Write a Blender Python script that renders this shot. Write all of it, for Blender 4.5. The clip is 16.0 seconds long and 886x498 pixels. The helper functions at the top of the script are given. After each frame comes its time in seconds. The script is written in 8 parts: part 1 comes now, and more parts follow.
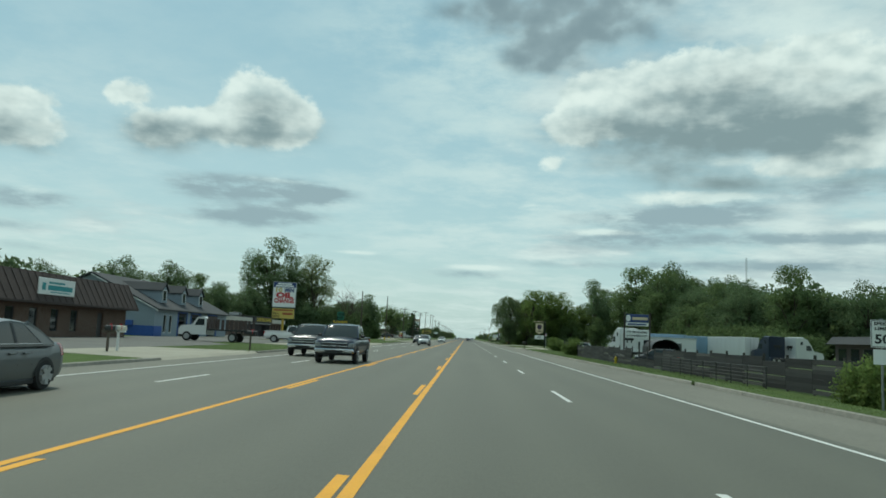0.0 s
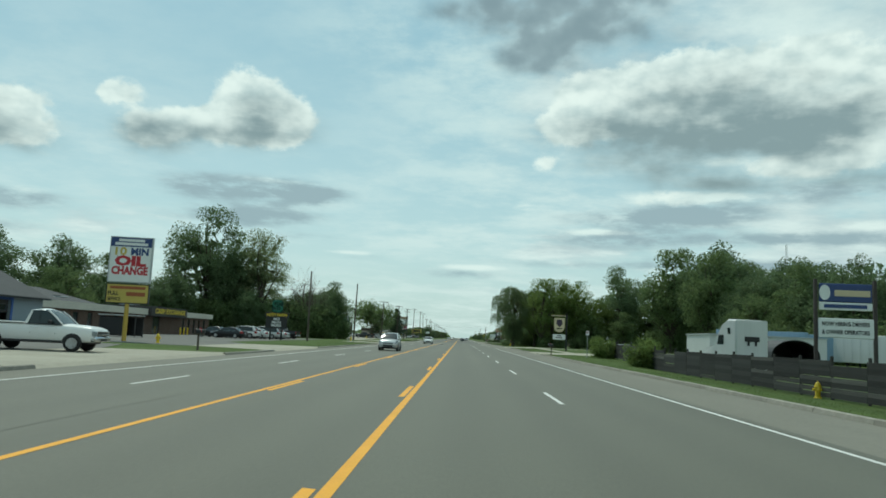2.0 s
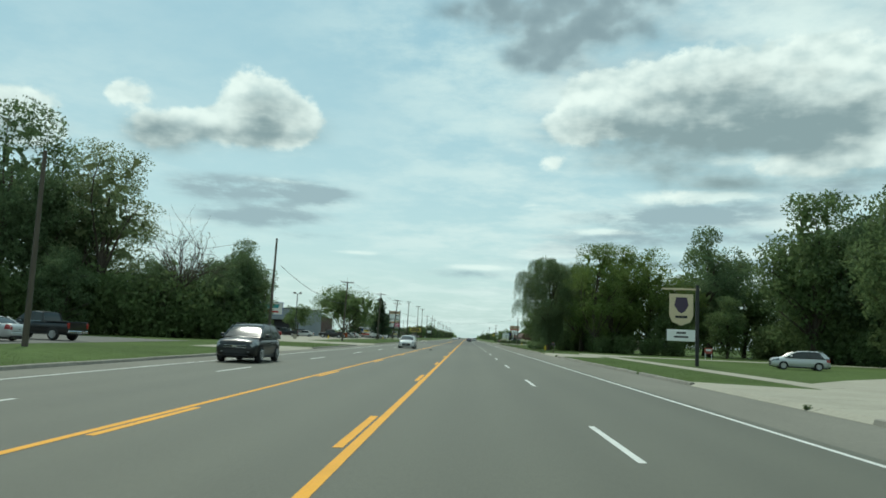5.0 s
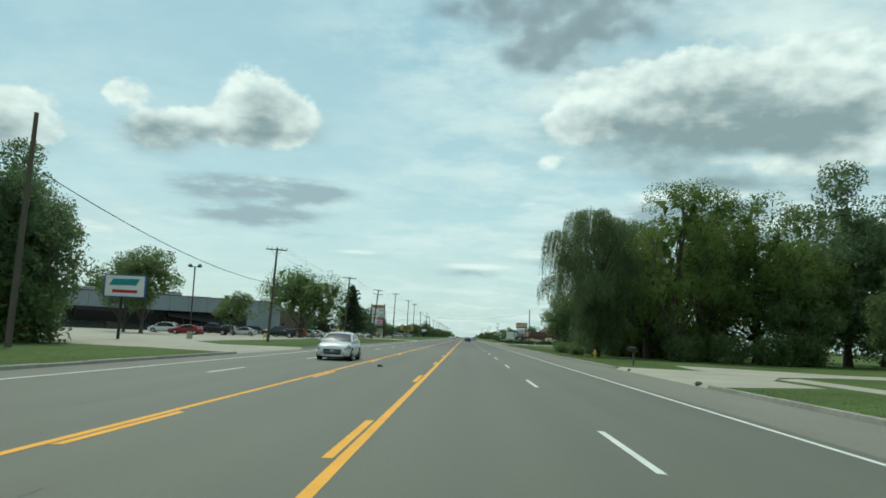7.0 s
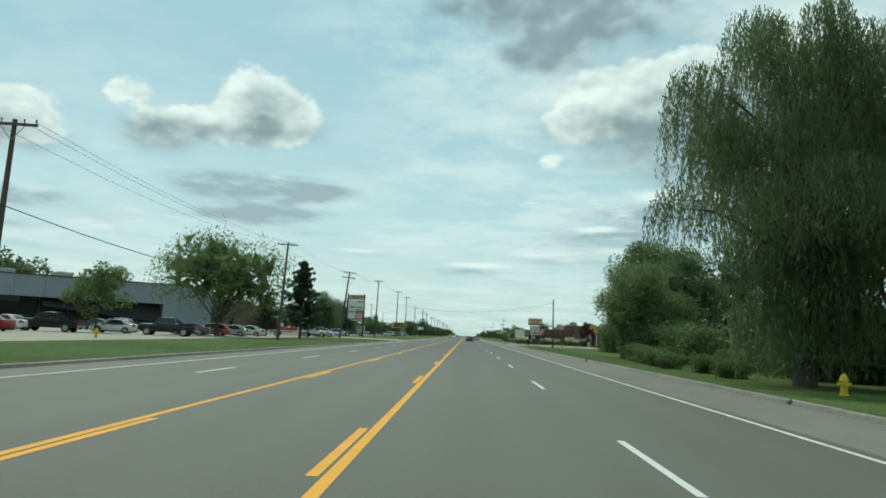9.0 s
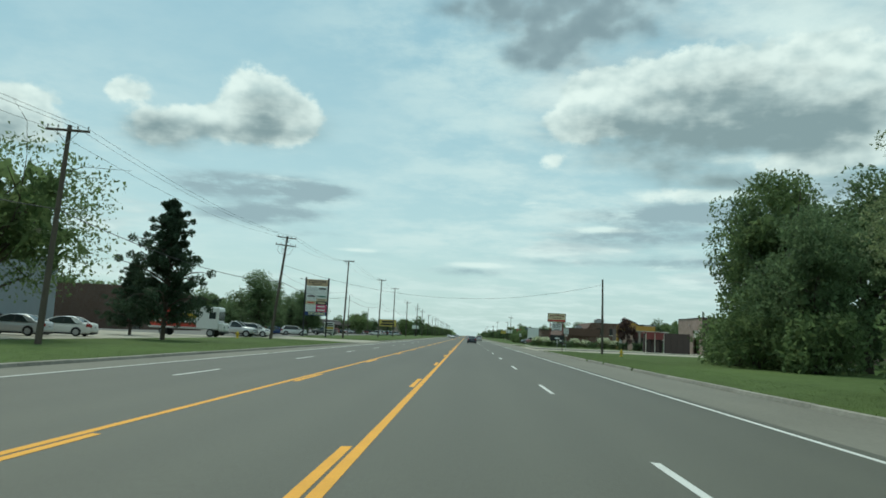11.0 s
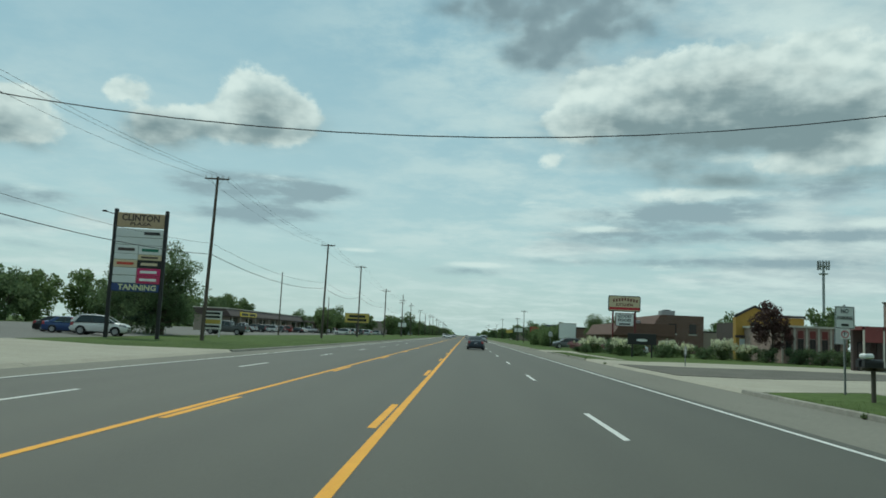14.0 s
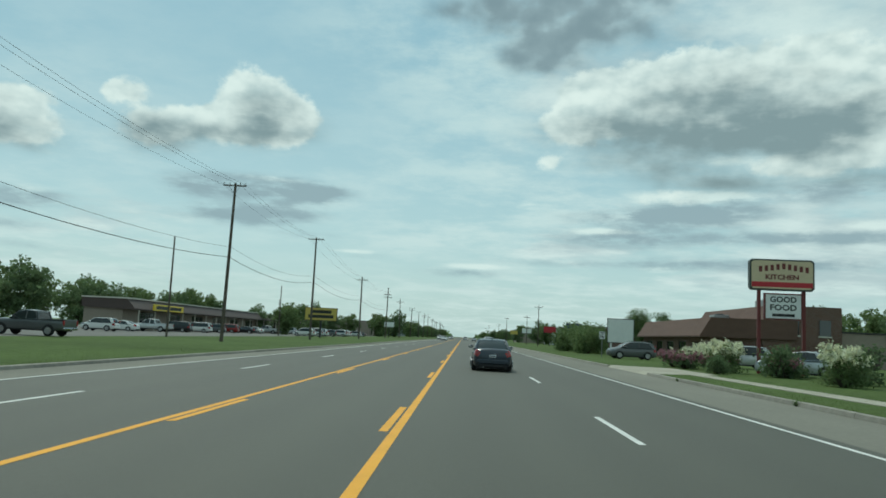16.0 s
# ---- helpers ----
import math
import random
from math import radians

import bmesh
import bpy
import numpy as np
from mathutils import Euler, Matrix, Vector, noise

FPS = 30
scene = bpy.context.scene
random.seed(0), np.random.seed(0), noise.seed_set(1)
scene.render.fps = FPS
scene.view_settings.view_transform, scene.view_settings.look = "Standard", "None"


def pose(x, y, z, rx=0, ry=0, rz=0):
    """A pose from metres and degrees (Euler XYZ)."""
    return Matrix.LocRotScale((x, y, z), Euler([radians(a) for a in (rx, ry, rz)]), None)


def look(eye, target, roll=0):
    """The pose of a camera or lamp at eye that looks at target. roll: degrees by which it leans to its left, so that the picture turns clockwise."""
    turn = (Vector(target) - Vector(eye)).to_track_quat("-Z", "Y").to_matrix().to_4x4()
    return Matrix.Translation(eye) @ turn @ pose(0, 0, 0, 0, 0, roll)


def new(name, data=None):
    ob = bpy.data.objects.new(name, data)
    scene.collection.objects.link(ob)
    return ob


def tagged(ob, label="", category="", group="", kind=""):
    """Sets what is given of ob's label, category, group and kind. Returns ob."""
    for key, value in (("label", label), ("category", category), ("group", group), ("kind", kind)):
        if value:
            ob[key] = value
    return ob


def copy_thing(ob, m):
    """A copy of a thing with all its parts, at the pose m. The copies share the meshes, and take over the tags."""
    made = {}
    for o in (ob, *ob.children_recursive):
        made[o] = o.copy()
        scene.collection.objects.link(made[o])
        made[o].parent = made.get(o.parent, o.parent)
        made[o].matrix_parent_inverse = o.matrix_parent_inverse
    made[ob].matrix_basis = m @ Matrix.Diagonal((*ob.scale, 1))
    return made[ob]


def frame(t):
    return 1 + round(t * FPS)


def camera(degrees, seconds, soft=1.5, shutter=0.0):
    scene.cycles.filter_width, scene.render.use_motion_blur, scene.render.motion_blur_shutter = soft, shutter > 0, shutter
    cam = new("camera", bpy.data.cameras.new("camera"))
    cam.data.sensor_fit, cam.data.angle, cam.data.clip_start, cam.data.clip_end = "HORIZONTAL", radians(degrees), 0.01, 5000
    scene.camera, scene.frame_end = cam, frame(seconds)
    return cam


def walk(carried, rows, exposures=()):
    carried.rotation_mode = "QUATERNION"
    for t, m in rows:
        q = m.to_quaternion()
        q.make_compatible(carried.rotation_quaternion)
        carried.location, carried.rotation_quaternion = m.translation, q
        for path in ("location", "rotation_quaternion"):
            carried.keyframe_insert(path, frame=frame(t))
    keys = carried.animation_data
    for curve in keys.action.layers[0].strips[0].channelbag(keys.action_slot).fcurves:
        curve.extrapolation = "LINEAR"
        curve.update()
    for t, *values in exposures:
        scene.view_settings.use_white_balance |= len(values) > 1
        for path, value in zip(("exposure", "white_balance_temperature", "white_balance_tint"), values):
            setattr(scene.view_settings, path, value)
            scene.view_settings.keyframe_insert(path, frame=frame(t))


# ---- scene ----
cam = camera(60.3, 16.0, soft=1.7)

# seconds, stops, kelvin, tint: the camera leans a little towards green
EXPOSURES = [(0.0, -0.11, 6340.0, -1.0), (1.0, -0.04, 6340.0, -1.0), (2.0, -0.03, 6340.0, -1.0), (4.0, 0.05, 6370.0, -1.0), (9.0, 0.05, 6370.0, -1.0), (12.0, -0.08, 6240.0, -2.0), (13.0, -0.13, 6240.0, -2.0), (14.0, -0.22, 6240.0, -2.0), (15.0, -0.13, 6240.0, -2.0), (16.0, -0.13, 6240.0, -2.0)]

# seconds, x, y, z, pitch, lean, yaw
PATH = [
    (0.0, 1.04, 0.18, 1.502, 6.58, -2.62, 1.70),
    (0.5, 1.06, 12.14, 1.502, 6.65, -2.66, 1.57),
    (1.0, 1.13, 23.81, 1.502, 6.74, -2.58, 1.43),
    (1.5, 1.19, 35.89, 1.502, 6.65, -2.58, 1.33),
    (2.0, 1.19, 47.91, 1.502, 6.60, -2.58, 1.27),
    (2.5, 1.31, 59.99, 1.502, 6.54, -2.55, 1.35),
    (3.0, 1.30, 71.75, 1.502, 6.51, -2.57, 1.38),
    (3.5, 1.31, 83.88, 1.502, 6.54, -2.58, 1.29),
    (4.0, 1.44, 95.90, 1.502, 6.58, -2.56, 1.59),
    (6.5, 1.44, 155.11, 1.502, 6.56, -2.55, 1.83),
    (7.0, 1.39, 167.31, 1.502, 6.52, -2.48, 1.65),
    (7.5, 1.43, 179.27, 1.502, 6.40, -2.57, 1.81),
    (8.0, 1.35, 191.31, 1.502, 6.43, -2.63, 1.70),
    (8.5, 1.42, 203.44, 1.502, 6.34, -2.57, 1.82),
    (9.0, 1.33, 215.62, 1.502, 6.42, -2.57, 1.71),
    (11.5, 1.28, 276.75, 1.502, 6.40, -2.67, 1.78),
    (12.0, 1.23, 288.90, 1.502, 6.43, -2.56, 1.70),
    (12.5, 1.26, 301.10, 1.502, 6.37, -2.57, 1.66),
    (13.0, 1.31, 312.81, 1.502, 6.39, -2.54, 1.66),
    (13.5, 1.27, 324.87, 1.502, 6.30, -2.56, 1.64),
    (14.0, 1.21, 336.78, 1.502, 6.38, -2.58, 1.68),
    (14.5, 1.24, 348.69, 1.502, 6.35, -2.45, 1.79),
    (15.0, 1.12, 360.36, 1.502, 6.39, -2.57, 1.64),
    (15.5, 0.97, 372.44, 1.502, 6.44, -2.57, 1.55),
    (16.0, 0.98, 383.92, 1.502, 6.51, -2.68, 1.52),
]
walk(cam, [(t, pose(x, y, z, 90 + p, r, w)) for t, x, y, z, p, r, w in PATH], EXPOSURES)

# ---- sky, clouds and sun ----
SUN_EL, SUN_AZ = 57.0, -25.0            # degrees; azimuth from straight ahead, to the right
world = bpy.data.worlds.new("sky")
scene.world = world
world.use_nodes = True
wt = world.node_tree
wt.nodes.clear()


def wn(kind, **sockets):
    n = wt.nodes.new(kind)
    for key, value in sockets.items():
        n.inputs[int(key[1:])].default_value = value
    return n


def wmath(op, a, b=None, c=None, clamp=False):
    n = wt.nodes.new("ShaderNodeMath")
    n.operation, n.use_clamp = op, clamp
    for k, v in enumerate((a, b, c)):
        if v is None:
            continue
        if isinstance(v, (int, float)):
            n.inputs[k].default_value = v
        else:
            wt.links.new(v, n.inputs[k])
    return n.outputs[0]


def wmix(fac, a, b):
    n = wt.nodes.new("ShaderNodeMix")
    n.data_type = "RGBA"
    for k, v in ((0, fac), (6, a), (7, b)):
        if isinstance(v, (int, float)):
            n.inputs[k].default_value = v
        elif isinstance(v, tuple):
            n.inputs[k].default_value = (*v, 1)
        else:
            wt.links.new(v, n.inputs[k])
    return n.outputs[2]


def wsmooth(v, lo, hi):
    n = wt.nodes.new("ShaderNodeMapRange")
    n.interpolation_type = "SMOOTHSTEP"
    wt.links.new(v, n.inputs[0])
    n.inputs[1].default_value, n.inputs[2].default_value = lo, hi
    return n.outputs[0]


coord = wt.nodes.new("ShaderNodeTexCoord")
sep = wt.nodes.new("ShaderNodeSeparateXYZ")
wt.links.new(coord.outputs["Generated"], sep.inputs[0])
dx, dy, dz = sep.outputs
az = wmath("MULTIPLY", wmath("ARCTAN2", dx, dy), 57.2958)
el = wmath("MULTIPLY", wmath("ARCSINE", dz), 57.2958)
# the cloud deck seen in perspective: rows close up towards the horizon
deck = wt.nodes.new("ShaderNodeCombineXYZ")
low = wmath("ADD", wmath("MAXIMUM", dz, 0.0), 0.10)
wt.links.new(wmath("DIVIDE", dx, low), deck.inputs[0])
wt.links.new(wmath("DIVIDE", dy, low), deck.inputs[1])


def deck_noise(scale, detail, rough, source=None):
    n = wt.nodes.new("ShaderNodeTexNoise")
    wt.links.new(source or deck.outputs[0], n.inputs["Vector"])
    n.inputs["Scale"].default_value, n.inputs["Detail"].default_value = scale, detail
    n.inputs["Roughness"].default_value = rough
    return n.outputs["Fac"]


sky = wt.nodes.new("ShaderNodeTexSky")
sky.sky_type, sky.sun_disc = "NISHITA", False
sky.sun_elevation, sky.sun_rotation = radians(SUN_EL), radians(SUN_AZ)
sky.air_density, sky.dust_density, sky.ozone_density = 1.0, 2.0, 1.0
skyscale = wt.nodes.new("ShaderNodeVectorMath")
skyscale.operation = "SCALE"
wt.links.new(sky.outputs[0], skyscale.inputs[0])
skyscale.inputs[3].default_value = 0.09
ramp = wt.nodes.new("ShaderNodeValToRGB")
ramp.color_ramp.elements[0].position, ramp.color_ramp.elements[0].color = 0.0, (0.56, 0.72, 0.72, 1)
ramp.color_ramp.elements[1].position, ramp.color_ramp.elements[1].color = 0.6, (0.26, 0.48, 0.58, 1)
e = ramp.color_ramp.elements.new(0.18)
e.color = (0.47, 0.66, 0.69, 1)
wt.links.new(wmath("DIVIDE", el, 45.0, clamp=True), ramp.inputs[0])
tone = wmix(0.78, skyscale.outputs[0], ramp.outputs[0])

# a veil and a broken deck of cloud, seen in perspective; thicker to the right
shift = wt.nodes.new("ShaderNodeVectorMath")
shift.operation = "ADD"
wt.links.new(deck.outputs[0], shift.inputs[0])
shift.inputs[1].default_value = (-0.10, 0.16, 0.0)
fine = deck_noise(1.5, 10.0, 0.66)
wide = deck_noise(0.62, 8.0, 0.58)
wide_lit = deck_noise(0.62, 8.0, 0.58, shift.outputs[0])
patch = deck_noise(0.21, 3.0, 0.5)
lace = wmath("MULTIPLY", wsmooth(fine, 0.40, 0.66), wsmooth(patch, 0.30, 0.62))
tone = wmix(wmath("MULTIPLY", lace, 0.72), tone, (0.70, 0.79, 0.78))
right = wmath("MULTIPLY", wsmooth(az, -4.0, 16.0), 0.085)
cover = wmath("ADD", wmath("ADD", wide, right), wmath("MULTIPLY", wmath("SUBTRACT", patch, 0.5), 0.25))
mass = wmath("MULTIPLY", wsmooth(cover, 0.545, 0.66), wsmooth(el, 1.5, 6.0))
lit = wsmooth(wmath("SUBTRACT", wide, wide_lit), -0.07, 0.09)
tone = wmix(wmath("MULTIPLY", mass, 0.80), tone, wmix(lit, (0.47, 0.55, 0.58), (0.72, 0.80, 0.79)))

def at(da, de, sa, se):
    """Azimuth and elevation, moved and scaled, as a place to look up grain."""
    c = wt.nodes.new("ShaderNodeCombineXYZ")
    wt.links.new(wmath("MULTIPLY", wmath("ADD", az, da), sa), c.inputs[0])
    wt.links.new(wmath("MULTIPLY", wmath("ADD", el, de), se), c.inputs[1])
    return c.outputs[0]


def swell():
    """How far the clouds' outlines bulge: wide lumps, puffs and fine shreds, about nought."""
    big = deck_noise(1.0, 3.0, 0.5, at(0.0, 0.0, 0.22, 0.34))
    puff = deck_noise(1.0, 9.0, 0.60, at(0.0, 0.0, 0.62, 0.80))
    return wmath("SUBTRACT", wmath("ADD", wmath("MULTIPLY", big, 0.75), wmath("MULTIPLY", puff, 1.25)), 1.0)


def mounds(rows):
    """Soft mounds heaped on one another: azimuth, elevation, width, height, weight of each."""
    total = None
    for a, e0, w, h, weight in rows:
        u = wmath("MULTIPLY_ADD", az, 1.0 / w, -a / w)
        v = wmath("MULTIPLY_ADD", el, 1.0 / h, -e0 / h)
        r = wmath("MULTIPLY_ADD", v, v, wmath("MULTIPLY", u, u))
        f = wmath("POWER", 0.3679, r)
        total = wmath("MULTIPLY", f, weight) if total is None else wmath("MULTIPLY_ADD", f, weight, total)
    return total


# azimuth, elevation, width, height in degrees, weight
HEAP_LEFT = [(-17.4, 16.1, 2.0, 2.29, 1.25), (-14.9, 15.8, 2.3, 1.93, 1.0), (-13.6, 15.4, 1.7, 1.46, 0.8), (-15.7, 14.5, 3.4, 1.36, 0.7), (-19.7, 14.1, 2.1, 1.24, 0.4), (-20.7, 14.8, 1.7, 0.85, 0.4), (-25.3, 16.0, 1.6, 1.0, 0.68), (-26.3, 15.6, 0.9, 0.63, 0.5), (-23.4, 13.7, 2.3, 1.58, 0.95), (-32.1, 13.8, 2.7, 1.64, 0.9), (-32.2, 12.1, 3.3, 1.31, 0.6)]
HEAP_RIGHT = [(9.1, 18.3, 2.6, 1.54, 1.0), (7.5, 15.6, 1.7, 1.58, 0.9), (12.0, 18.0, 3.0, 1.91, 0.6), (15.6, 19.0, 3.4, 1.87, 0.9), (20.7, 18.7, 5.0, 1.9, 1.0), (25.4, 16.8, 4.6, 2.48, 1.0), (16.5, 16.5, 10.4, 2.08, 0.7), (29.1, 17.0, 4.3, 2.99, 0.9), (28.4, 14.3, 3.1, 1.74, 0.7), (22.5, 12.6, 3.5, 0.83, 0.6), (14.1, 10.7, 5.3, 0.88, 0.55), (25.3, 12.9, 2.9, 0.81, 0.5), (5.8, 13.1, 1.1, 0.75, 0.6), (24.4, 21.3, 6.9, 1.73, 0.3)]
HEART_LEFT = [(-15.0, 15.3, 2.9, 1.55, 1.0), (-16.2, 13.9, 4.2, 1.07, 0.65), (-17.0, 16.3, 1.2, 0.96, 0.4), (-23.4, 13.2, 2.6, 1.31, 1.2), (-19.8, 13.5, 2.1, 0.86, 0.4), (-32.4, 12.4, 3.1, 1.13, 0.85), (-31.1, 11.3, 2.6, 0.66, 0.5), (-32.4, 14.0, 1.3, 0.78, 0.4), (-25.0, 15.5, 1.1, 0.46, 0.3)]
HEART_RIGHT = [(18.6, 18.4, 5.1, 1.57, 0.9), (14.9, 15.2, 8.6, 1.25, 1.0), (22.5, 16.1, 6.1, 1.55, 0.8), (10.4, 15.7, 3.5, 1.17, 0.7), (20.3, 14.5, 5.8, 1.21, 0.8), (25.3, 13.9, 3.3, 1.35, 0.75), (27.7, 16.4, 2.8, 1.56, 0.6), (13.3, 13.1, 5.3, 0.88, 0.7), (16.5, 11.8, 4.7, 0.87, 0.7), (20.9, 11.5, 3.1, 0.75, 0.6), (13.2, 17.6, 2.9, 1.05, 0.45), (27.0, 11.8, 3.2, 0.8, 0.7), (24.3, 18.7, 2.6, 0.71, 0.3)]
BELLY = [(6.8, 23.0, 4.9, 2.56, 1.1), (4.7, 20.9, 3.1, 1.53, 0.85), (1.5, 24.2, 4.3, 1.39, 0.6), (11.5, 23.9, 3.5, 1.55, 0.6), (-2.0, 23.7, 3.2, 0.75, 0.35), (8.4, 27.0, 8.3, 2.66, 1.0), (14.4, 22.0, 2.9, 0.73, 0.25)]
SHEETS = [(-19.8, 10.0, 3.0, 0.8, 0.8), (-15.3, 10.2, 4.6, 0.89, 1.0), (-11.6, 10.1, 3.0, 0.8, 0.7), (-17.2, 8.0, 4.5, 0.74, 0.85), (-14.0, 8.6, 3.9, 0.8, 0.6), (-12.2, 6.9, 3.0, 0.35, 0.5), (-31.5, 7.8, 3.7, 0.71, 0.9), (-31.8, 6.0, 3.5, 0.44, 0.5), (-30.8, 4.7, 3.1, 0.4, 0.4), (13.4, 9.2, 6.0, 0.79, 1.1), (17.7, 9.8, 4.1, 0.87, 0.9), (11.0, 7.7, 4.7, 0.7, 1.1), (25.6, 10.9, 4.5, 0.81, 1.0), (26.6, 7.8, 4.4, 0.63, 0.9), (0.2, 4.8, 3.6, 0.46, 0.6), (-8.0, 5.7, 3.0, 0.3, 0.4), (20.3, 7.7, 5.3, 0.57, 0.7), (17.3, 5.9, 9.2, 0.58, 0.7), (5.6, 5.8, 4.5, 0.3, 0.4), (25.6, 5.9, 4.5, 0.45, 0.5)]
CRESTS = [(10.1, 8.2, 3.0, 0.3, 0.6), (13.7, 10.7, 4.3, 0.59, 0.6), (20.3, 13.2, 4.0, 0.56, 0.5), (24.6, 12.0, 2.9, 0.41, 0.5), (27.6, 8.6, 2.4, 0.45, 0.6), (4.6, 9.9, 1.4, 0.71, 0.45), (1.0, 5.3, 3.1, 0.26, 0.6), (-8.0, 6.0, 2.5, 0.2, 0.5), (14.0, 5.5, 1.9, 0.3, 0.5), (-15.0, 10.9, 4.4, 0.3, 0.4), (-9.9, 9.5, 3.0, 0.5, 0.3), (-30.5, 8.5, 2.4, 0.36, 0.4), (18.8, 10.7, 3.2, 0.43, 0.5)]
bulge = swell()
lump = wmath("SUBTRACT", wmath("MULTIPLY", deck_noise(1.0, 4.0, 0.42, at(0.0, 0.0, 0.40, 0.56)), 2.0), 1.0)
streak = deck_noise(1.0, 7.0, 0.58, at(0, 0, 0.15, 0.80))
wisp = deck_noise(1.0, 7.0, 0.62, at(3.0, 1.0, 0.40, 1.2))
drawn = wmath("SUBTRACT", wmath("ADD", wmath("MULTIPLY", streak, 1.1), wmath("MULTIPLY", wisp, 0.9)), 1.0)
relief = wmath("MULTIPLY", wmath("SUBTRACT", deck_noise(1.0, 3.5, 0.48, at(0.0, 0.0, 0.36, 0.52)), deck_noise(1.0, 3.5, 0.48, at(-0.35, 0.75, 0.36, 0.52))), 1.6)

# a bright lacy veil high in the middle
veil = mounds([(-4.5, 22.0, 8.0, 3.2, 0.9), (2.0, 17.5, 7.0, 4.0, 0.7), (24.0, 23.0, 12.0, 5.0, 0.7), (-1.0, 12.0, 9.0, 4.0, 0.4)])
veil = wmath("MULTIPLY", veil, wsmooth(fine, 0.36, 0.62))
tone = wmix(wmath("MULTIPLY", veil, 0.62, clamp=True), tone, (0.69, 0.80, 0.785))

def ragged(m, noise, amount):
    """A field of mounds, torn by noise where there is any of it."""
    return wmath("MULTIPLY", m, wmath("MULTIPLY_ADD", noise, amount, 1.0))


# thin blue-grey sheets low over the horizon, with pale crests
f = ragged(mounds(SHEETS), drawn, 2.6)
tone = wmix(wmath("MULTIPLY", wsmooth(f, 0.10, 1.15), 0.95), tone, (0.315, 0.412, 0.460))
f = ragged(mounds(CRESTS), drawn, -2.4)
tone = wmix(wmath("MULTIPLY", wsmooth(f, 0.15, 0.75), 0.85), tone, (0.74, 0.83, 0.81))

# heaped clouds: white crowns towards the sun, grey hearts that fade out at the base
for heap, heart in ((HEAP_LEFT, HEART_LEFT), (HEAP_RIGHT, HEART_RIGHT)):
    m = mounds(heap)
    f = wmath("ADD", m, wmath("MULTIPLY", wmath("MULTIPLY", bulge, 0.88), wsmooth(m, 0.02, 0.45)))
    g = ragged(ragged(mounds(heart), lump, 0.9), drawn, 0.7)
    g = wmath("MULTIPLY", g, wmath("MULTIPLY_ADD", relief, -0.45, 1.0))
    body = wmix(wsmooth(relief, -0.55, 0.30), (0.50, 0.60, 0.61), (0.80, 0.87, 0.84))
    tone = wmix(wmath("MULTIPLY", wsmooth(f, 0.31, 0.68), 0.94), tone, body)
    tone = wmix(wsmooth(g, 0.0, 1.5), tone, (0.245, 0.322, 0.345))
# the dark belly overhead
f = ragged(mounds(BELLY), lump, 1.3)
tone = wmix(wmath("MULTIPLY", wsmooth(f, 0.05, 1.3), 0.95), tone, wmix(wsmooth(lump, -0.4, 0.4), (0.30, 0.385, 0.425), (0.225, 0.300, 0.340)))
back = wn("ShaderNodeBackground")
wt.links.new(tone, back.inputs[0])
back.inputs[1].default_value = 1.08
wout = wt.nodes.new("ShaderNodeOutputWorld")
wt.links.new(back.outputs[0], wout.inputs[0])

sun = new("sun", bpy.data.lights.new("sun", "SUN"))
sun.data.energy, sun.data.angle, sun.data.color = 2.2, radians(7.0), (1.0, 0.95, 0.86)
sun.matrix_world = look((0, 0, 0), (-math.sin(radians(SUN_AZ)) * math.cos(radians(SUN_EL)),
                                    -math.cos(radians(SUN_AZ)) * math.cos(radians(SUN_EL)), -math.sin(radians(SUN_EL))))

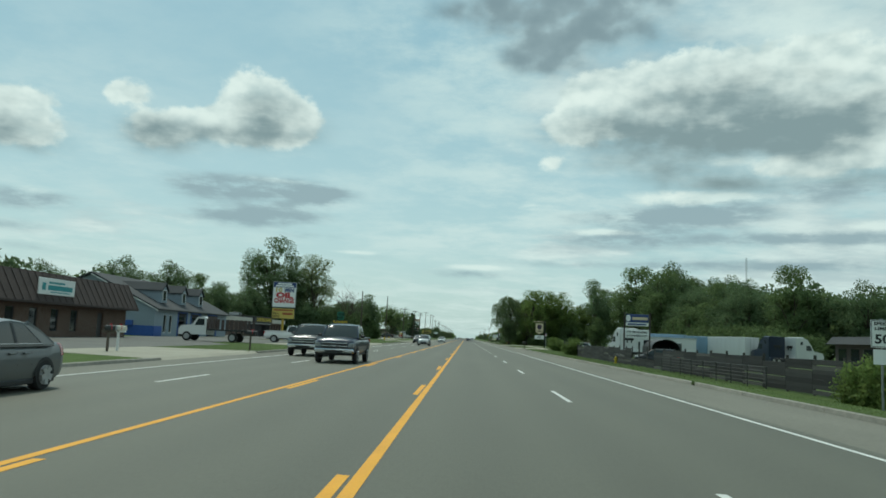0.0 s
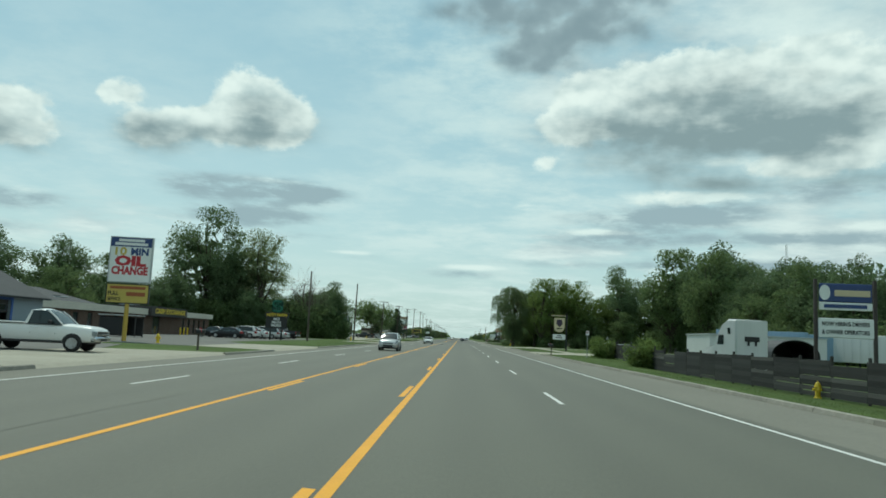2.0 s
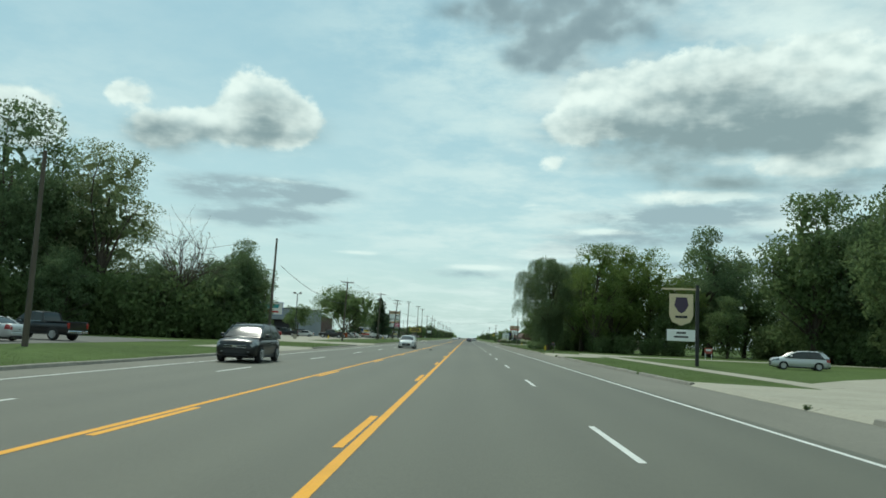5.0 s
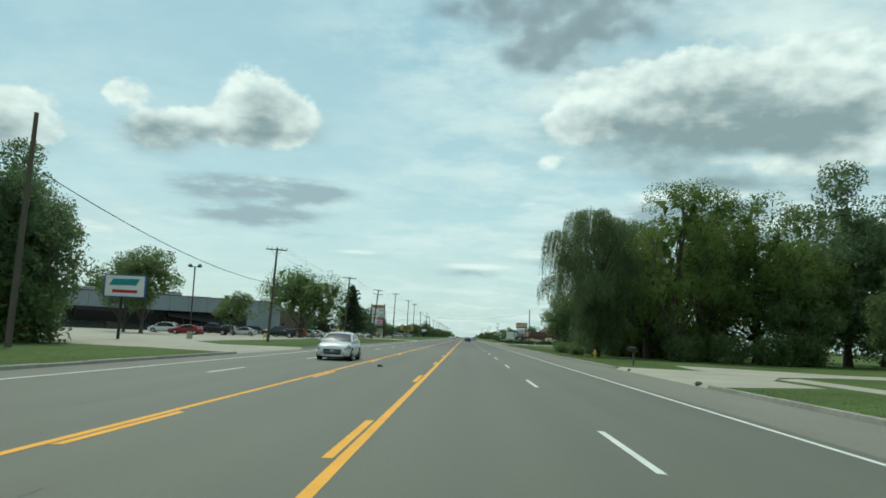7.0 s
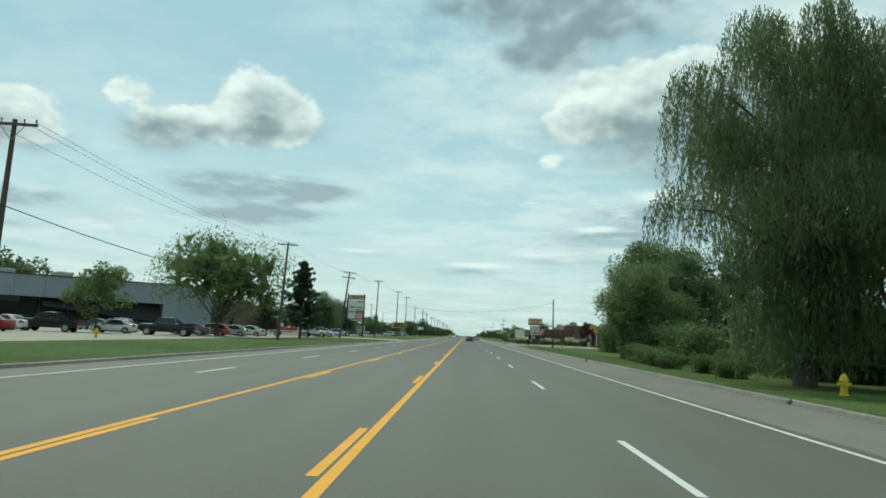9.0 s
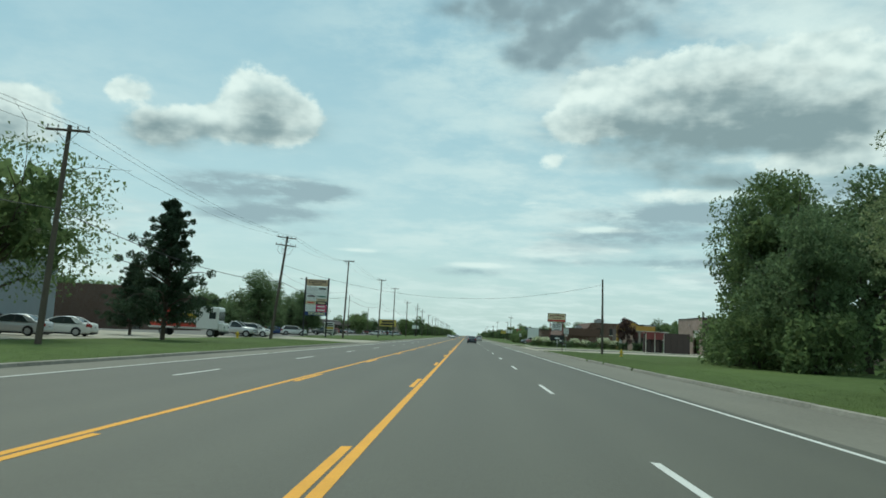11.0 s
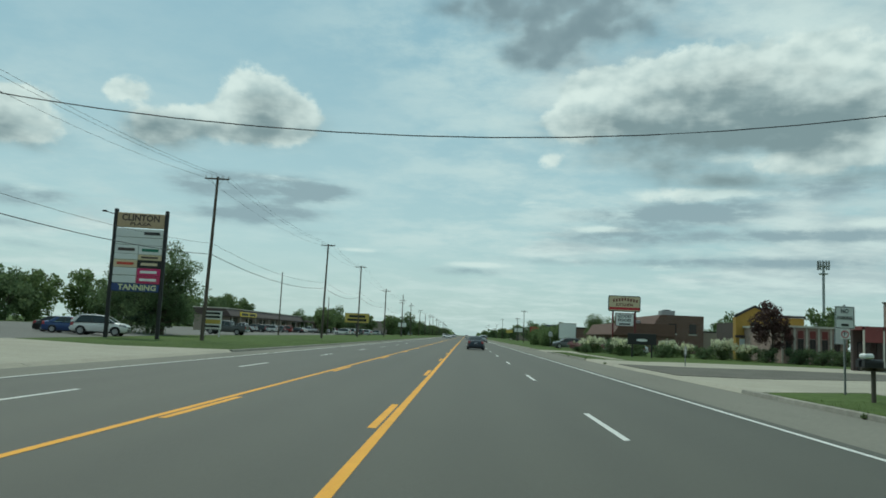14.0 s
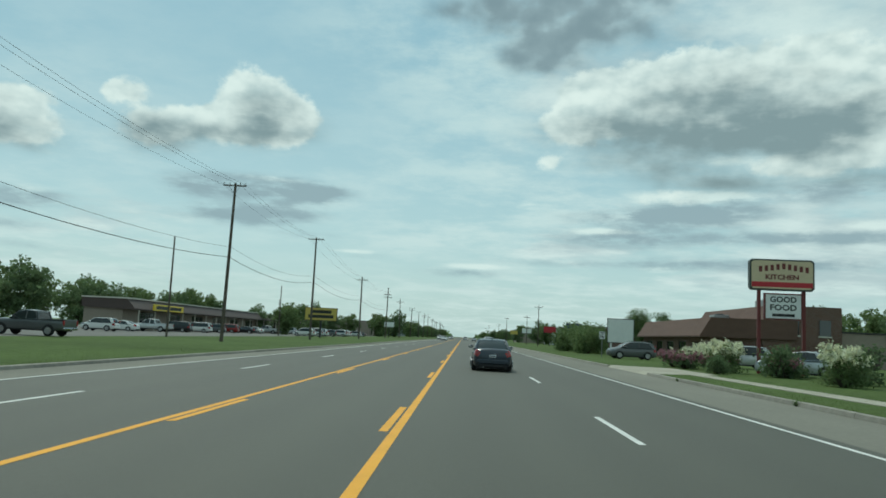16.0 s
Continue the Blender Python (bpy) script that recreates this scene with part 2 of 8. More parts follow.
# ---- materials ----
def shade(name, colour, rough=0.7, metal=0.0, spread=0.15, grain=4.0, stain=0.35, bump=0.0, bump_scale=30.0, stretch=(1, 1, 1),
          spec=0.5, vary=0.0, coat=0.0, through_light=0.0, island=0.0):
    """A painted, grown or mineral surface: its colour, varied by a fine and a wide grain, with relief."""
    m = bpy.data.materials.new(name)
    m.use_nodes = True
    t = m.node_tree
    n, lk = t.nodes, t.links
    p = n["Principled BSDF"]
    where = n.new("ShaderNodeTexCoord")
    mp = n.new("ShaderNodeMapping")
    mp.inputs["Scale"].default_value = stretch
    lk.new(where.outputs["Object"], mp.inputs[0])
    a, b = n.new("ShaderNodeTexNoise"), n.new("ShaderNodeTexNoise")
    for tex, sc, det in ((a, grain, 8.0), (b, stain, 5.0)):
        lk.new(mp.outputs[0], tex.inputs["Vector"])
        tex.inputs["Scale"].default_value, tex.inputs["Detail"].default_value = sc, det
        tex.inputs["Roughness"].default_value = 0.62
    add = n.new("ShaderNodeMath")
    add.operation = "ADD"
    lk.new(a.outputs[0], add.inputs[0])
    lk.new(b.outputs[0], add.inputs[1])
    last = add.outputs[0]
    if vary or island:
        src = n.new("ShaderNodeObjectInfo").outputs["Random"] if vary else n.new("ShaderNodeNewGeometry").outputs["Random Per Island"]
        mad = n.new("ShaderNodeMath")
        mad.operation = "MULTIPLY_ADD"
        lk.new(src, mad.inputs[0])
        mad.inputs[1].default_value = vary or island
        lk.new(last, mad.inputs[2])
        sub = n.new("ShaderNodeMath")
        sub.operation = "SUBTRACT"
        lk.new(mad.outputs[0], sub.inputs[0])
        sub.inputs[1].default_value = (vary or island) / 2
        last = sub.outputs[0]
    rng = n.new("ShaderNodeMapRange")
    lk.new(last, rng.inputs[0])
    rng.inputs[1].default_value, rng.inputs[2].default_value = 0.6, 1.4
    rng.inputs[3].default_value, rng.inputs[4].default_value = 1 - spread, 1 + spread
    mul = n.new("ShaderNodeVectorMath")
    mul.operation = "SCALE"
    mul.inputs[0].default_value = colour
    lk.new(rng.outputs[0], mul.inputs[3])
    lk.new(mul.outputs[0], p.inputs["Base Color"])
    p.inputs["Roughness"].default_value, p.inputs["Metallic"].default_value = rough, metal
    p.inputs["Specular IOR Level"].default_value = spec
    p.inputs["Coat Weight"].default_value = coat
    p.inputs["Coat Roughness"].default_value = 0.05
    if bump:
        c, bp = n.new("ShaderNodeTexNoise"), n.new("ShaderNodeBump")
        lk.new(mp.outputs[0], c.inputs["Vector"])
        c.inputs["Scale"].default_value, c.inputs["Detail"].default_value = bump_scale, 6.0
        lk.new(c.outputs[0], bp.inputs["Height"])
        bp.inputs["Strength"].default_value, bp.inputs["Distance"].default_value = bump, 0.02
        lk.new(bp.outputs[0], p.inputs["Normal"])
    if through_light:
        tr, mx = n.new("ShaderNodeBsdfTranslucent"), n.new("ShaderNodeMixShader")
        lk.new(mul.outputs[0], tr.inputs[0])
        mx.inputs[0].default_value = through_light
        lk.new(p.outputs[0], mx.inputs[1])
        lk.new(tr.outputs[0], mx.inputs[2])
        lk.new(mx.outputs[0], n["Material Output"].inputs[0])
    return m


def dark_glass(name, colour=(0.02, 0.025, 0.025), rough=0.06):
    return shade(name, colour, rough, 0.0, 0.1, 1.0, spec=0.9)


# ---- mesh tools ----
class Shape:
    """Collects vertices and faces of one mesh."""

    def __init__(self):
        self.v, self.f = [], []

    def add(self, verts, faces):
        k = len(self.v)
        self.v += [tuple(p) for p in verts]
        self.f += [tuple(i + k for i in f) for f in faces]
        return self

    def box(self, x0, x1, y0, y1, z0, z1):
        return self.add([(x0, y0, z0), (x1, y0, z0), (x1, y1, z0), (x0, y1, z0), (x0, y0, z1), (x1, y0, z1), (x1, y1, z1), (x0, y1, z1)],
                        [(0, 3, 2, 1), (4, 5, 6, 7), (0, 1, 5, 4), (1, 2, 6, 5), (2, 3, 7, 6), (3, 0, 4, 7)])

    def slab(self, x0, x1, y0, y1, z0, z1, b=0.02):
        """A box with bevelled edges all round."""
        xs, ys, zs = (x0, x1), (y0, y1), (z0, z1)
        pts, idx = [], {}
        for i in (0, 1):
            for j in (0, 1):
                for k in (0, 1):
                    sx, sy, sz = (1, -1)[i], (1, -1)[j], (1, -1)[k]
                    for ax in range(3):
                        q = [xs[i], ys[j], zs[k]]
                        for o, s in zip(range(3), (sx, sy, sz)):
                            if o != ax:
                                q[o] += s * b
                        idx[i, j, k, ax] = len(pts)
                        pts.append(q)
        fs = []
        g = lambda i, j, k, a: idx[i, j, k, a]
        for i in (0, 1):
            fs.append([g(i, 0, 0, 0), g(i, 1, 0, 0), g(i, 1, 1, 0), g(i, 0, 1, 0)][::1 if i else -1])
            fs.append([g(0, i, 0, 1), g(1, i, 0, 1), g(1, i, 1, 1), g(0, i, 1, 1)][::-1 if i else 1])
            fs.append([g(0, 0, i, 2), g(1, 0, i, 2), g(1, 1, i, 2), g(0, 1, i, 2)][::1 if i else -1])
        for i in (0, 1):
            for j in (0, 1):
                fs.append([g(i, j, 0, 0), g(i, j, 1, 0), g(i, j, 1, 1), g(i, j, 0, 1)])
                fs.append([g(i, 0, j, 0), g(i, 1, j, 0), g(i, 1, j, 2), g(i, 0, j, 2)])
                fs.append([g(0, i, j, 1), g(1, i, j, 1), g(1, i, j, 2), g(0, i, j, 2)])
        for i in (0, 1):
            for j in (0, 1):
                for k in (0, 1):
                    fs.append([g(i, j, k, 0), g(i, j, k, 1), g(i, j, k, 2)])
        return self.add(pts, fs)

    def tube(self, p0, p1, r0, r1=None, n=10, caps=True):
        r1 = r0 if r1 is None else r1
        p0, p1 = Vector(p0), Vector(p1)
        d = (p1 - p0).normalized()
        a = d.orthogonal().normalized()
        b = d.cross(a)
        ring = lambda p, r: [p + (a * math.cos(6.28319 * i / n) + b * math.sin(6.28319 * i / n)) * r for i in range(n)]
        fs = [(i, (i + 1) % n, n + (i + 1) % n, n + i) for i in range(n)]
        if caps:
            fs += [tuple(range(n - 1, -1, -1)), tuple(range(n, 2 * n))]
        return self.add(ring(p0, r0) + ring(p1, r1), fs)

    def path(self, pts, radii, n=8):
        """A tube along points, with a radius for each."""
        pts = [Vector(p) for p in pts]
        rings = []
        for i, p in enumerate(pts):
            d = (pts[min(i + 1, len(pts) - 1)] - pts[max(i - 1, 0)]).normalized()
            a = Vector((1, 0.02, 0)).cross(d)
            a = a.normalized() if a.length > 0.1 else Vector((0, 1, 0))
            b = d.cross(a)
            rings += [p + (a * math.cos(6.28319 * k / n) + b * math.sin(6.28319 * k / n)) * radii[i] for k in range(n)]
        fs = [(r * n + k, r * n + (k + 1) % n, (r + 1) * n + (k + 1) % n, (r + 1) * n + k) for r in range(len(pts) - 1) for k in range(n)]
        fs += [tuple(range(n - 1, -1, -1)), tuple(range((len(pts) - 1) * n, len(pts) * n))]
        return self.add(rings, fs)

    def prism(self, outline, axis, a, b):
        """An outline (2D) pushed from a to b along x, y or z."""
        put = {"x": lambda u, v, w: (w, u, v), "y": lambda u, v, w: (u, w, v), "z": lambda u, v, w: (u, v, w)}[axis]
        n = len(outline)
        return self.add([put(u, v, a) for u, v in outline] + [put(u, v, b) for u, v in outline],
                        [tuple(range(n - 1, -1, -1)), tuple(range(n, 2 * n))] + [(i, (i + 1) % n, n + (i + 1) % n, n + i) for i in range(n)])

    def quad(self, *pts):
        return self.add(pts, [tuple(range(len(pts)))])

    def lathe(self, profile, centre=(0, 0, 0), n=14):
        c = Vector(centre)
        vs = [c + Vector((r * math.cos(6.28319 * k / n), r * math.sin(6.28319 * k / n), z)) for r, z in profile for k in range(n)]
        m = len(profile)
        fs = [(j * n + k, j * n + (k + 1) % n, (j + 1) * n + (k + 1) % n, (j + 1) * n + k) for j in range(m - 1) for k in range(n)]
        fs += [tuple(range(n - 1, -1, -1)), tuple(range((m - 1) * n, m * n))]
        return self.add(vs, fs)

    def loft(self, rings, closed=True, caps=True):
        n = len(rings[0])
        last = n if closed else n - 1
        fs = [(j * n + k, j * n + (k + 1) % n, (j + 1) * n + (k + 1) % n, (j + 1) * n + k) for j in range(len(rings) - 1) for k in range(last)]
        if caps:
            fs += [tuple(range(n - 1, -1, -1)), tuple(range((len(rings) - 1) * n, len(rings) * n))]
        return self.add([p for r in rings for p in r], fs)

    def mesh(self, name, mat, smooth=None):
        me = bpy.data.meshes.new(name)
        me.from_pydata(self.v, [], self.f)
        me.validate()
        bm = bmesh.new()
        bm.from_mesh(me)
        bmesh.ops.recalc_face_normals(bm, faces=bm.faces)
        bm.to_mesh(me)
        bm.free()
        me.materials.append(mat)
        if smooth:
            me.shade_smooth()
            me.set_sharp_from_angle(angle=radians(smooth))
        return me


def part(name, shape, mat, parent=None, label="", smooth=None, at=None):
    ob = new(name, shape.mesh(name, mat, smooth))
    if parent is not None:
        ob.parent = parent
    if at is not None:
        ob.matrix_basis = at
    if label:
        tagged(ob, label)
    return ob


def thing(name, label, category, at=None, group="", kind=""):
    ob = new(name)
    ob.empty_display_size = 0.3
    if at is not None:
        ob.matrix_basis = at
    return tagged(ob, label, category, group, kind)


def solo(name, shape, mat, label, category, at=None, group="", kind="", smooth=None):
    return tagged(part(name, shape, mat, None, "", smooth, at), label, category, group, kind)


def lettering(text, size, mat, parent, at, width=None, name="lettering", label="", depth=0.004, bold=0.03):
    """Raised letters in the built-in font, as a mesh."""
    cu = bpy.data.curves.new(name, "FONT")
    cu.body, cu.size, cu.extrude, cu.align_x, cu.align_y, cu.resolution_u = text, size, depth, "CENTER", "CENTER", 2
    cu.offset = bold * size
    tmp = bpy.data.objects.new(name, cu)
    scene.collection.objects.link(tmp)
    dg = bpy.context.evaluated_depsgraph_get()
    me = bpy.data.meshes.new_from_object(tmp.evaluated_get(dg))
    bpy.data.objects.remove(tmp)
    me.materials.clear()
    me.materials.append(mat)
    if width and len(me.vertices):
        xs = [v.co.x for v in me.vertices]
        k = width / max(0.01, max(xs) - min(xs))
        me.transform(Matrix.Diagonal((k, 1, 1, 1)))
    ob = new(name, me)
    ob.parent = parent
    ob.matrix_basis = at
    if label:
        tagged(ob, label)
    return ob


rnd = random.Random(5)

# ---- materials of the setting ----
ASPHALT = shade("asphalt", (0.098, 0.098, 0.069), 0.68, 0, 0.24, 26.0, 0.12, 0.5, 90.0, (1, 0.22, 1), spec=0.50)


def wear_and_shade_road(m):
    """Faint wheel tracks in each lane, and cloud shade painted over the farther stretch."""
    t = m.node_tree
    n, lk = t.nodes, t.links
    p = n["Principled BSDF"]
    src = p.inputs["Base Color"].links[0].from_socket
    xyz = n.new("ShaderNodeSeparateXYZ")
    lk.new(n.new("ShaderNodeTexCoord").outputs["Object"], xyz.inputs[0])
    # cloud shade put into the base colour: fades to 0.64 by y = 310
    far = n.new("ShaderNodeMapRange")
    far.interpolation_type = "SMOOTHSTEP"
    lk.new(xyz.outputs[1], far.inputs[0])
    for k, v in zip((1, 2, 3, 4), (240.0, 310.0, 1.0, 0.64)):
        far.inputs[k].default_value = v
    wave = n.new("ShaderNodeMath")
    wave.operation = "MULTIPLY_ADD"
    lk.new(xyz.outputs[0], wave.inputs[0])
    wave.inputs[1].default_value, wave.inputs[2].default_value = 3.4, -4.6
    cos = n.new("ShaderNodeMath")
    cos.operation = "COSINE"
    lk.new(wave.outputs[0], cos.inputs[0])
    track = n.new("ShaderNodeMath")
    track.operation = "MULTIPLY_ADD"
    lk.new(cos.outputs[0], track.inputs[0])
    track.inputs[1].default_value, track.inputs[2].default_value = -0.045, 0.975
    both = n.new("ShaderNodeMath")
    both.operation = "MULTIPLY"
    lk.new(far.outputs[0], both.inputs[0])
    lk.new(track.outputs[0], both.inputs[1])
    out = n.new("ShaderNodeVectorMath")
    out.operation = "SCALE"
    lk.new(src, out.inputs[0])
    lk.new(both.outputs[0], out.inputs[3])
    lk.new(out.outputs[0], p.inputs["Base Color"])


wear_and_shade_road(ASPHALT)
SHOULDER = shade("sandy_shoulder", (0.19, 0.182, 0.15), 0.9, 0, 0.22, 14.0, 0.25, 0.5, 60.0, (1, 0.3, 1), spec=0.2)
LOT = shade("old_lot_asphalt", (0.16, 0.155, 0.14), 0.92, 0, 0.25, 5.0, 0.15, 0.4, 40.0, spec=0.2)
PATCH = shade("patched_asphalt", (0.125, 0.118, 0.098), 0.92, 0, 0.35, 3.0, 0.4, 0.5, 40.0, spec=0.2)
CONCRETE = shade("concrete", (0.345, 0.322, 0.258), 0.9, 0, 0.22, 7.0, 0.3, 0.3, 50.0, spec=0.2)
KERB = shade("kerb_concrete", (0.27, 0.255, 0.215), 0.92, 0, 0.3, 5.0, 0.5, 0.5, 40.0, spec=0.2, vary=0.3)
GRASS = shade("mown_grass", (0.078, 0.112, 0.034), 0.95, 0, 0.42, 1.6, 0.09, 1.0, 24.0, spec=0.1)
BLADE = shade("grass_blades", (0.084, 0.120, 0.036), 0.85, 0, 0.35, 2.0, 0.2, spec=0.15, island=0.5, through_light=0.3)
WHITE_LINE = shade("white_road_paint", (0.62, 0.62, 0.58), 0.75, 0, 0.22, 30.0, 0.8, 0.2, 60.0)
YELLOW_LINE = shade("yellow_road_paint", (0.74, 0.335, 0.008), 0.72, 0, 0.16, 30.0, 0.8, 0.2, 60.0)
CRACK = shade("crack_sealer", (0.072, 0.072, 0.056), 0.75, 0, 0.2)
WOOD_POLE = shade("weathered_pole_wood", (0.095, 0.078, 0.060), 0.9, 0, 0.3, 8.0, 0.6, 0.6, 30.0, (1, 1, 0.12))
STEEL = shade("galvanised_steel", (0.32, 0.33, 0.33), 0.45, 0.8, 0.15)
DARK_STEEL = shade("dark_steel", (0.035, 0.037, 0.036), 0.5, 0.4, 0.2)
CABLE = shade("black_cable", (0.02, 0.02, 0.021), 0.6)
CERAMIC = shade("grey_ceramic", (0.30, 0.29, 0.27), 0.25)

ROAD_L, ROAD_R, FAR = -11.6, 10.5, 2600.0


def gz(x, y):
    """Height of the ground."""
    if x > ROAD_R:
        dip = max(0.0, min(1.0, (x - 11.2) / 5.5))
        fade = max(0.0, min(1.0, (124 - y) / 16))
        return 0.10 - 0.52 * dip * fade
    return 0.10


xs = [-2600, -900, -300, -120, -80, -60, -46, -36, -28, -22, -18, -15, -13, -12, -11.75, 10.65, 11.2, 12, 13, 14, 15, 16, 17, 18, 20, 24, 30, 40, 60, 90, 150, 400, 1000, 2600]
ys = [-500, -120, -60] + list(range(-40, 700, 10)) + [800, 1000, 1400, 2000, 2800, 4200]
sh = Shape()
for y in ys:
    for x in xs:
        z = -0.06 if ROAD_L - 0.2 < x < ROAD_R + 0.2 else gz(x, y)
        sh.v.append((x, y, z))
for j in range(len(ys) - 1):
    for i in range(len(xs) - 1):
        k = j * len(xs) + i
        sh.f.append((k, k + 1, k + 1 + len(xs), k + len(xs)))
solo("ground", sh, GRASS, "mown green roadside grass reaching the horizon", "ground", kind="structure", smooth=40)

sh = Shape()
for y0, y1 in [(-90, 700), (700, FAR)]:
    sh.quad((-9.95, y0, 0), (7.6, y0, 0), (7.6, y1, 0), (-9.95, y1, 0))
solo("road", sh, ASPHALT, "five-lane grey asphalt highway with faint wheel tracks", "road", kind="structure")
for nm, a, b in (("shoulder_east", 7.6, ROAD_R), ("shoulder_west", ROAD_L, -9.95)):
    sh = Shape().quad((a, -90, -0.001), (b, -90, -0.012), (b, FAR, -0.012), (a, FAR, -0.001))
    solo(nm, sh, SHOULDER, "dusty tan asphalt shoulder beside the lane", "shoulder", kind="structure")

# kerb openings: where drives cross the verge
OPEN_L = [(32, 47), (71, 90), (101, 118), (172, 185), (211, 229), (356, 379), (470, 482)]
OPEN_R = [(137, 151), (196.5, 214), (363, 397), (424, 435)]


def spans(openings, y0, y1):
    out, y = [], y0
    for a, b in openings:
        out.append((y, a))
        y = b
    return out + [(y, y1)]


def kerb_unit(length):
    """One kerb stone with a sloped face, rounded arris and open joints at its ends."""
    g = 0.008
    prof = [(-0.10, -0.1), (0.12, -0.1), (0.12, 0.115), (0.10, 0.125), (-0.03, 0.125), (-0.065, 0.105), (-0.085, 0.03), (-0.10, 0.0)]
    return Shape().prism(prof, "y", g, length - g)


KERB_L = kerb_unit(3.0)
kerb_me = KERB_L.mesh("kerb_stone", KERB, 30)
kerb_long = kerb_unit(30.0).mesh("kerb_run", KERB, 30)
for nm, x, openings, flip in (("kerb_east", ROAD_R + 0.1, OPEN_R, 1), ("kerb_west", ROAD_L - 0.1, OPEN_L, -1)):
    top = thing(nm, "worn grey concrete kerb between road and grass", "kerb", kind="structure")
    for a, b in spans(openings, 0.0, 460.0):
        n = max(1, round((b - a) / 3.0))
        for i in range(n):
            o = new("kerb_stone", kerb_me)
            o.parent = top
            o.matrix_basis = pose(x, a + (b - a) * i / n, rnd.uniform(-0.012, 0.006), 0, 0, rnd.uniform(-0.15, 0.15)) @ Matrix.Diagonal((flip, (b - a) / n / 3.0, 1, 1))
    for y in list(range(-90, 0, 30)) + list(range(460, 1400, 30)):
        o = new("kerb_run", kerb_long)
        o.parent = top
        o.matrix_basis = pose(x, y, 0) @ Matrix.Diagonal((flip, 1, 1, 1))

# drives, aprons and lots, each a thin slab on the verge
def slab_lot(name, pts, z, mat, label):
    n = len(pts)
    sh = Shape().prism(pts, "z", z - 0.12, z)
    solo(name, sh, mat, label, "driveway" if "drive" in name else "pavement", kind="structure")


def apron(name, side, y0, y1, depth, flare=3.0):
    """A concrete apron that flares towards the road, cut into slabs by joints."""
    edge = ROAD_R if side > 0 else ROAD_L
    top = thing(name, "pale concrete driveway apron with dark joints", "driveway", kind="structure")
    n = max(2, round((y1 - y0) / 4.5))
    for i in range(n):
        a, b = y0 + (y1 - y0) * i / n, y0 + (y1 - y0) * (i + 1) / n
        m = (y0 + y1) / 2
        k = 1 - 2 * flare / (y1 - y0 + 2 * flare)
        x0, x1 = edge, edge + side * depth
        sh = Shape()
        xm = edge + side * 0.3       # a low lip, then level with the verge
        pts = [(x0, a + 0.015, -0.005), (x0, b - 0.015, -0.005), (xm, b - 0.015, 0.104), (x1, m + (b - m) * k - 0.015, 0.118), (x1, m + (a - m) * k + 0.015, 0.118), (xm, a + 0.015, 0.104)]
        sh.add(pts + [(p[0], p[1], -0.12) for p in pts], [(0, 1, 2, 5), (5, 2, 3, 4), (11, 8, 7, 6), (10, 9, 8, 11), (0, 6, 7, 1), (1, 7, 8, 2), (2, 8, 9, 3), (3, 9, 10, 4), (4, 10, 11, 5), (5, 11, 6, 0)])
        part("slab", sh, CONCRETE, top)


for k, (a, b) in enumerate(OPEN_L[:6]):
    apron("drive_west_%d" % (k + 1), -1, a - 1, b + 1, 6.5)
for k, (a, b) in enumerate(OPEN_R):
    apron("drive_east_%d" % (k + 1), 1, a - 1, b + 1, 5.0 if k < 3 else 4.0)
slab_lot("lot_west_1", [(-18.1, 22), (-18.1, 62), (-21, 66), (-26, 100), (-34, 100), (-34, 22)], 0.112, LOT, "old grey asphalt lot with worn patches")
slab_lot("lot_west_2", [(-18.1, 72), (-18.1, 89), (-21, 98), (-26.1, 98), (-23, 74)], 0.116, LOT, "old grey asphalt drive to the oil change shop")
slab_lot("lot_west_3", [(-18.1, 102), (-18.1, 117), (-22, 124), (-24, 190), (-42, 190), (-42, 104)], 0.112, LOT, "faded asphalt lot before the brick shop")
slab_lot("lot_west_4", [(-18.1, 212), (-18.1, 228), (-23, 236), (-24.5, 300), (-25, 356), (-95, 356), (-95, 215), (-30, 214)], 0.112, CONCRETE, "pale concrete lot of the car dealer")
slab_lot("lot_west_5", [(-18.1, 357), (-18.1, 378), (-26, 382), (-26, 358)], 0.116, CONCRETE, "pale concrete entrance drive")
slab_lot("lot_west_6", [(-26.1, 356.1), (-26.1, 383), (-30, 420), (-34, 700), (-95, 700), (-95, 356.1)], 0.110, LOT, "wide asphalt lot before the strip of shops")
slab_lot("drive_east_gravel", [(15.5, 138), (15.5, 153), (22, 162), (34, 176), (60, 182), (60, 166), (24, 142)], 0.114, CONCRETE, "pale grey drive to a parked car")
slab_lot("drive_east_lot", [(15.5, 362), (15.5, 397), (19, 399), (28, 402), (60, 404), (60, 366), (22, 364)], 0.114, CONCRETE, "pale concrete yard before the low workshops")
slab_lot("patch_east", [(10.95, 372.5), (14.5, 372.3), (24, 378), (40, 384), (40, 391), (22, 388.6), (15.5, 385.8), (10.95, 386)], 0.135, PATCH, "dark broken asphalt patch")
slab_lot("sidewalk_east_1", [(15.6, 152), (17.2, 152), (18.4, 207.2), (16.6, 205.2)], 0.118, CONCRETE, "narrow pale concrete footpath in the grass")
slab_lot("drive_east_lane", [(15.5, 203), (17.6, 207.5), (21.8, 210.5), (40, 212), (60, 213), (60, 217), (40, 217.5), (25, 216.5), (21, 220), (16.5, 223), (15.5, 215.5)], 0.124, CONCRETE, "pale concrete lane from the kerb opening into the grass")
slab_lot("sidewalk_east_2", [(13.0, 399), (14.2, 399), (13.6, 432), (12.6, 432)], 0.118, CONCRETE, "narrow pale concrete footpath in the grass")

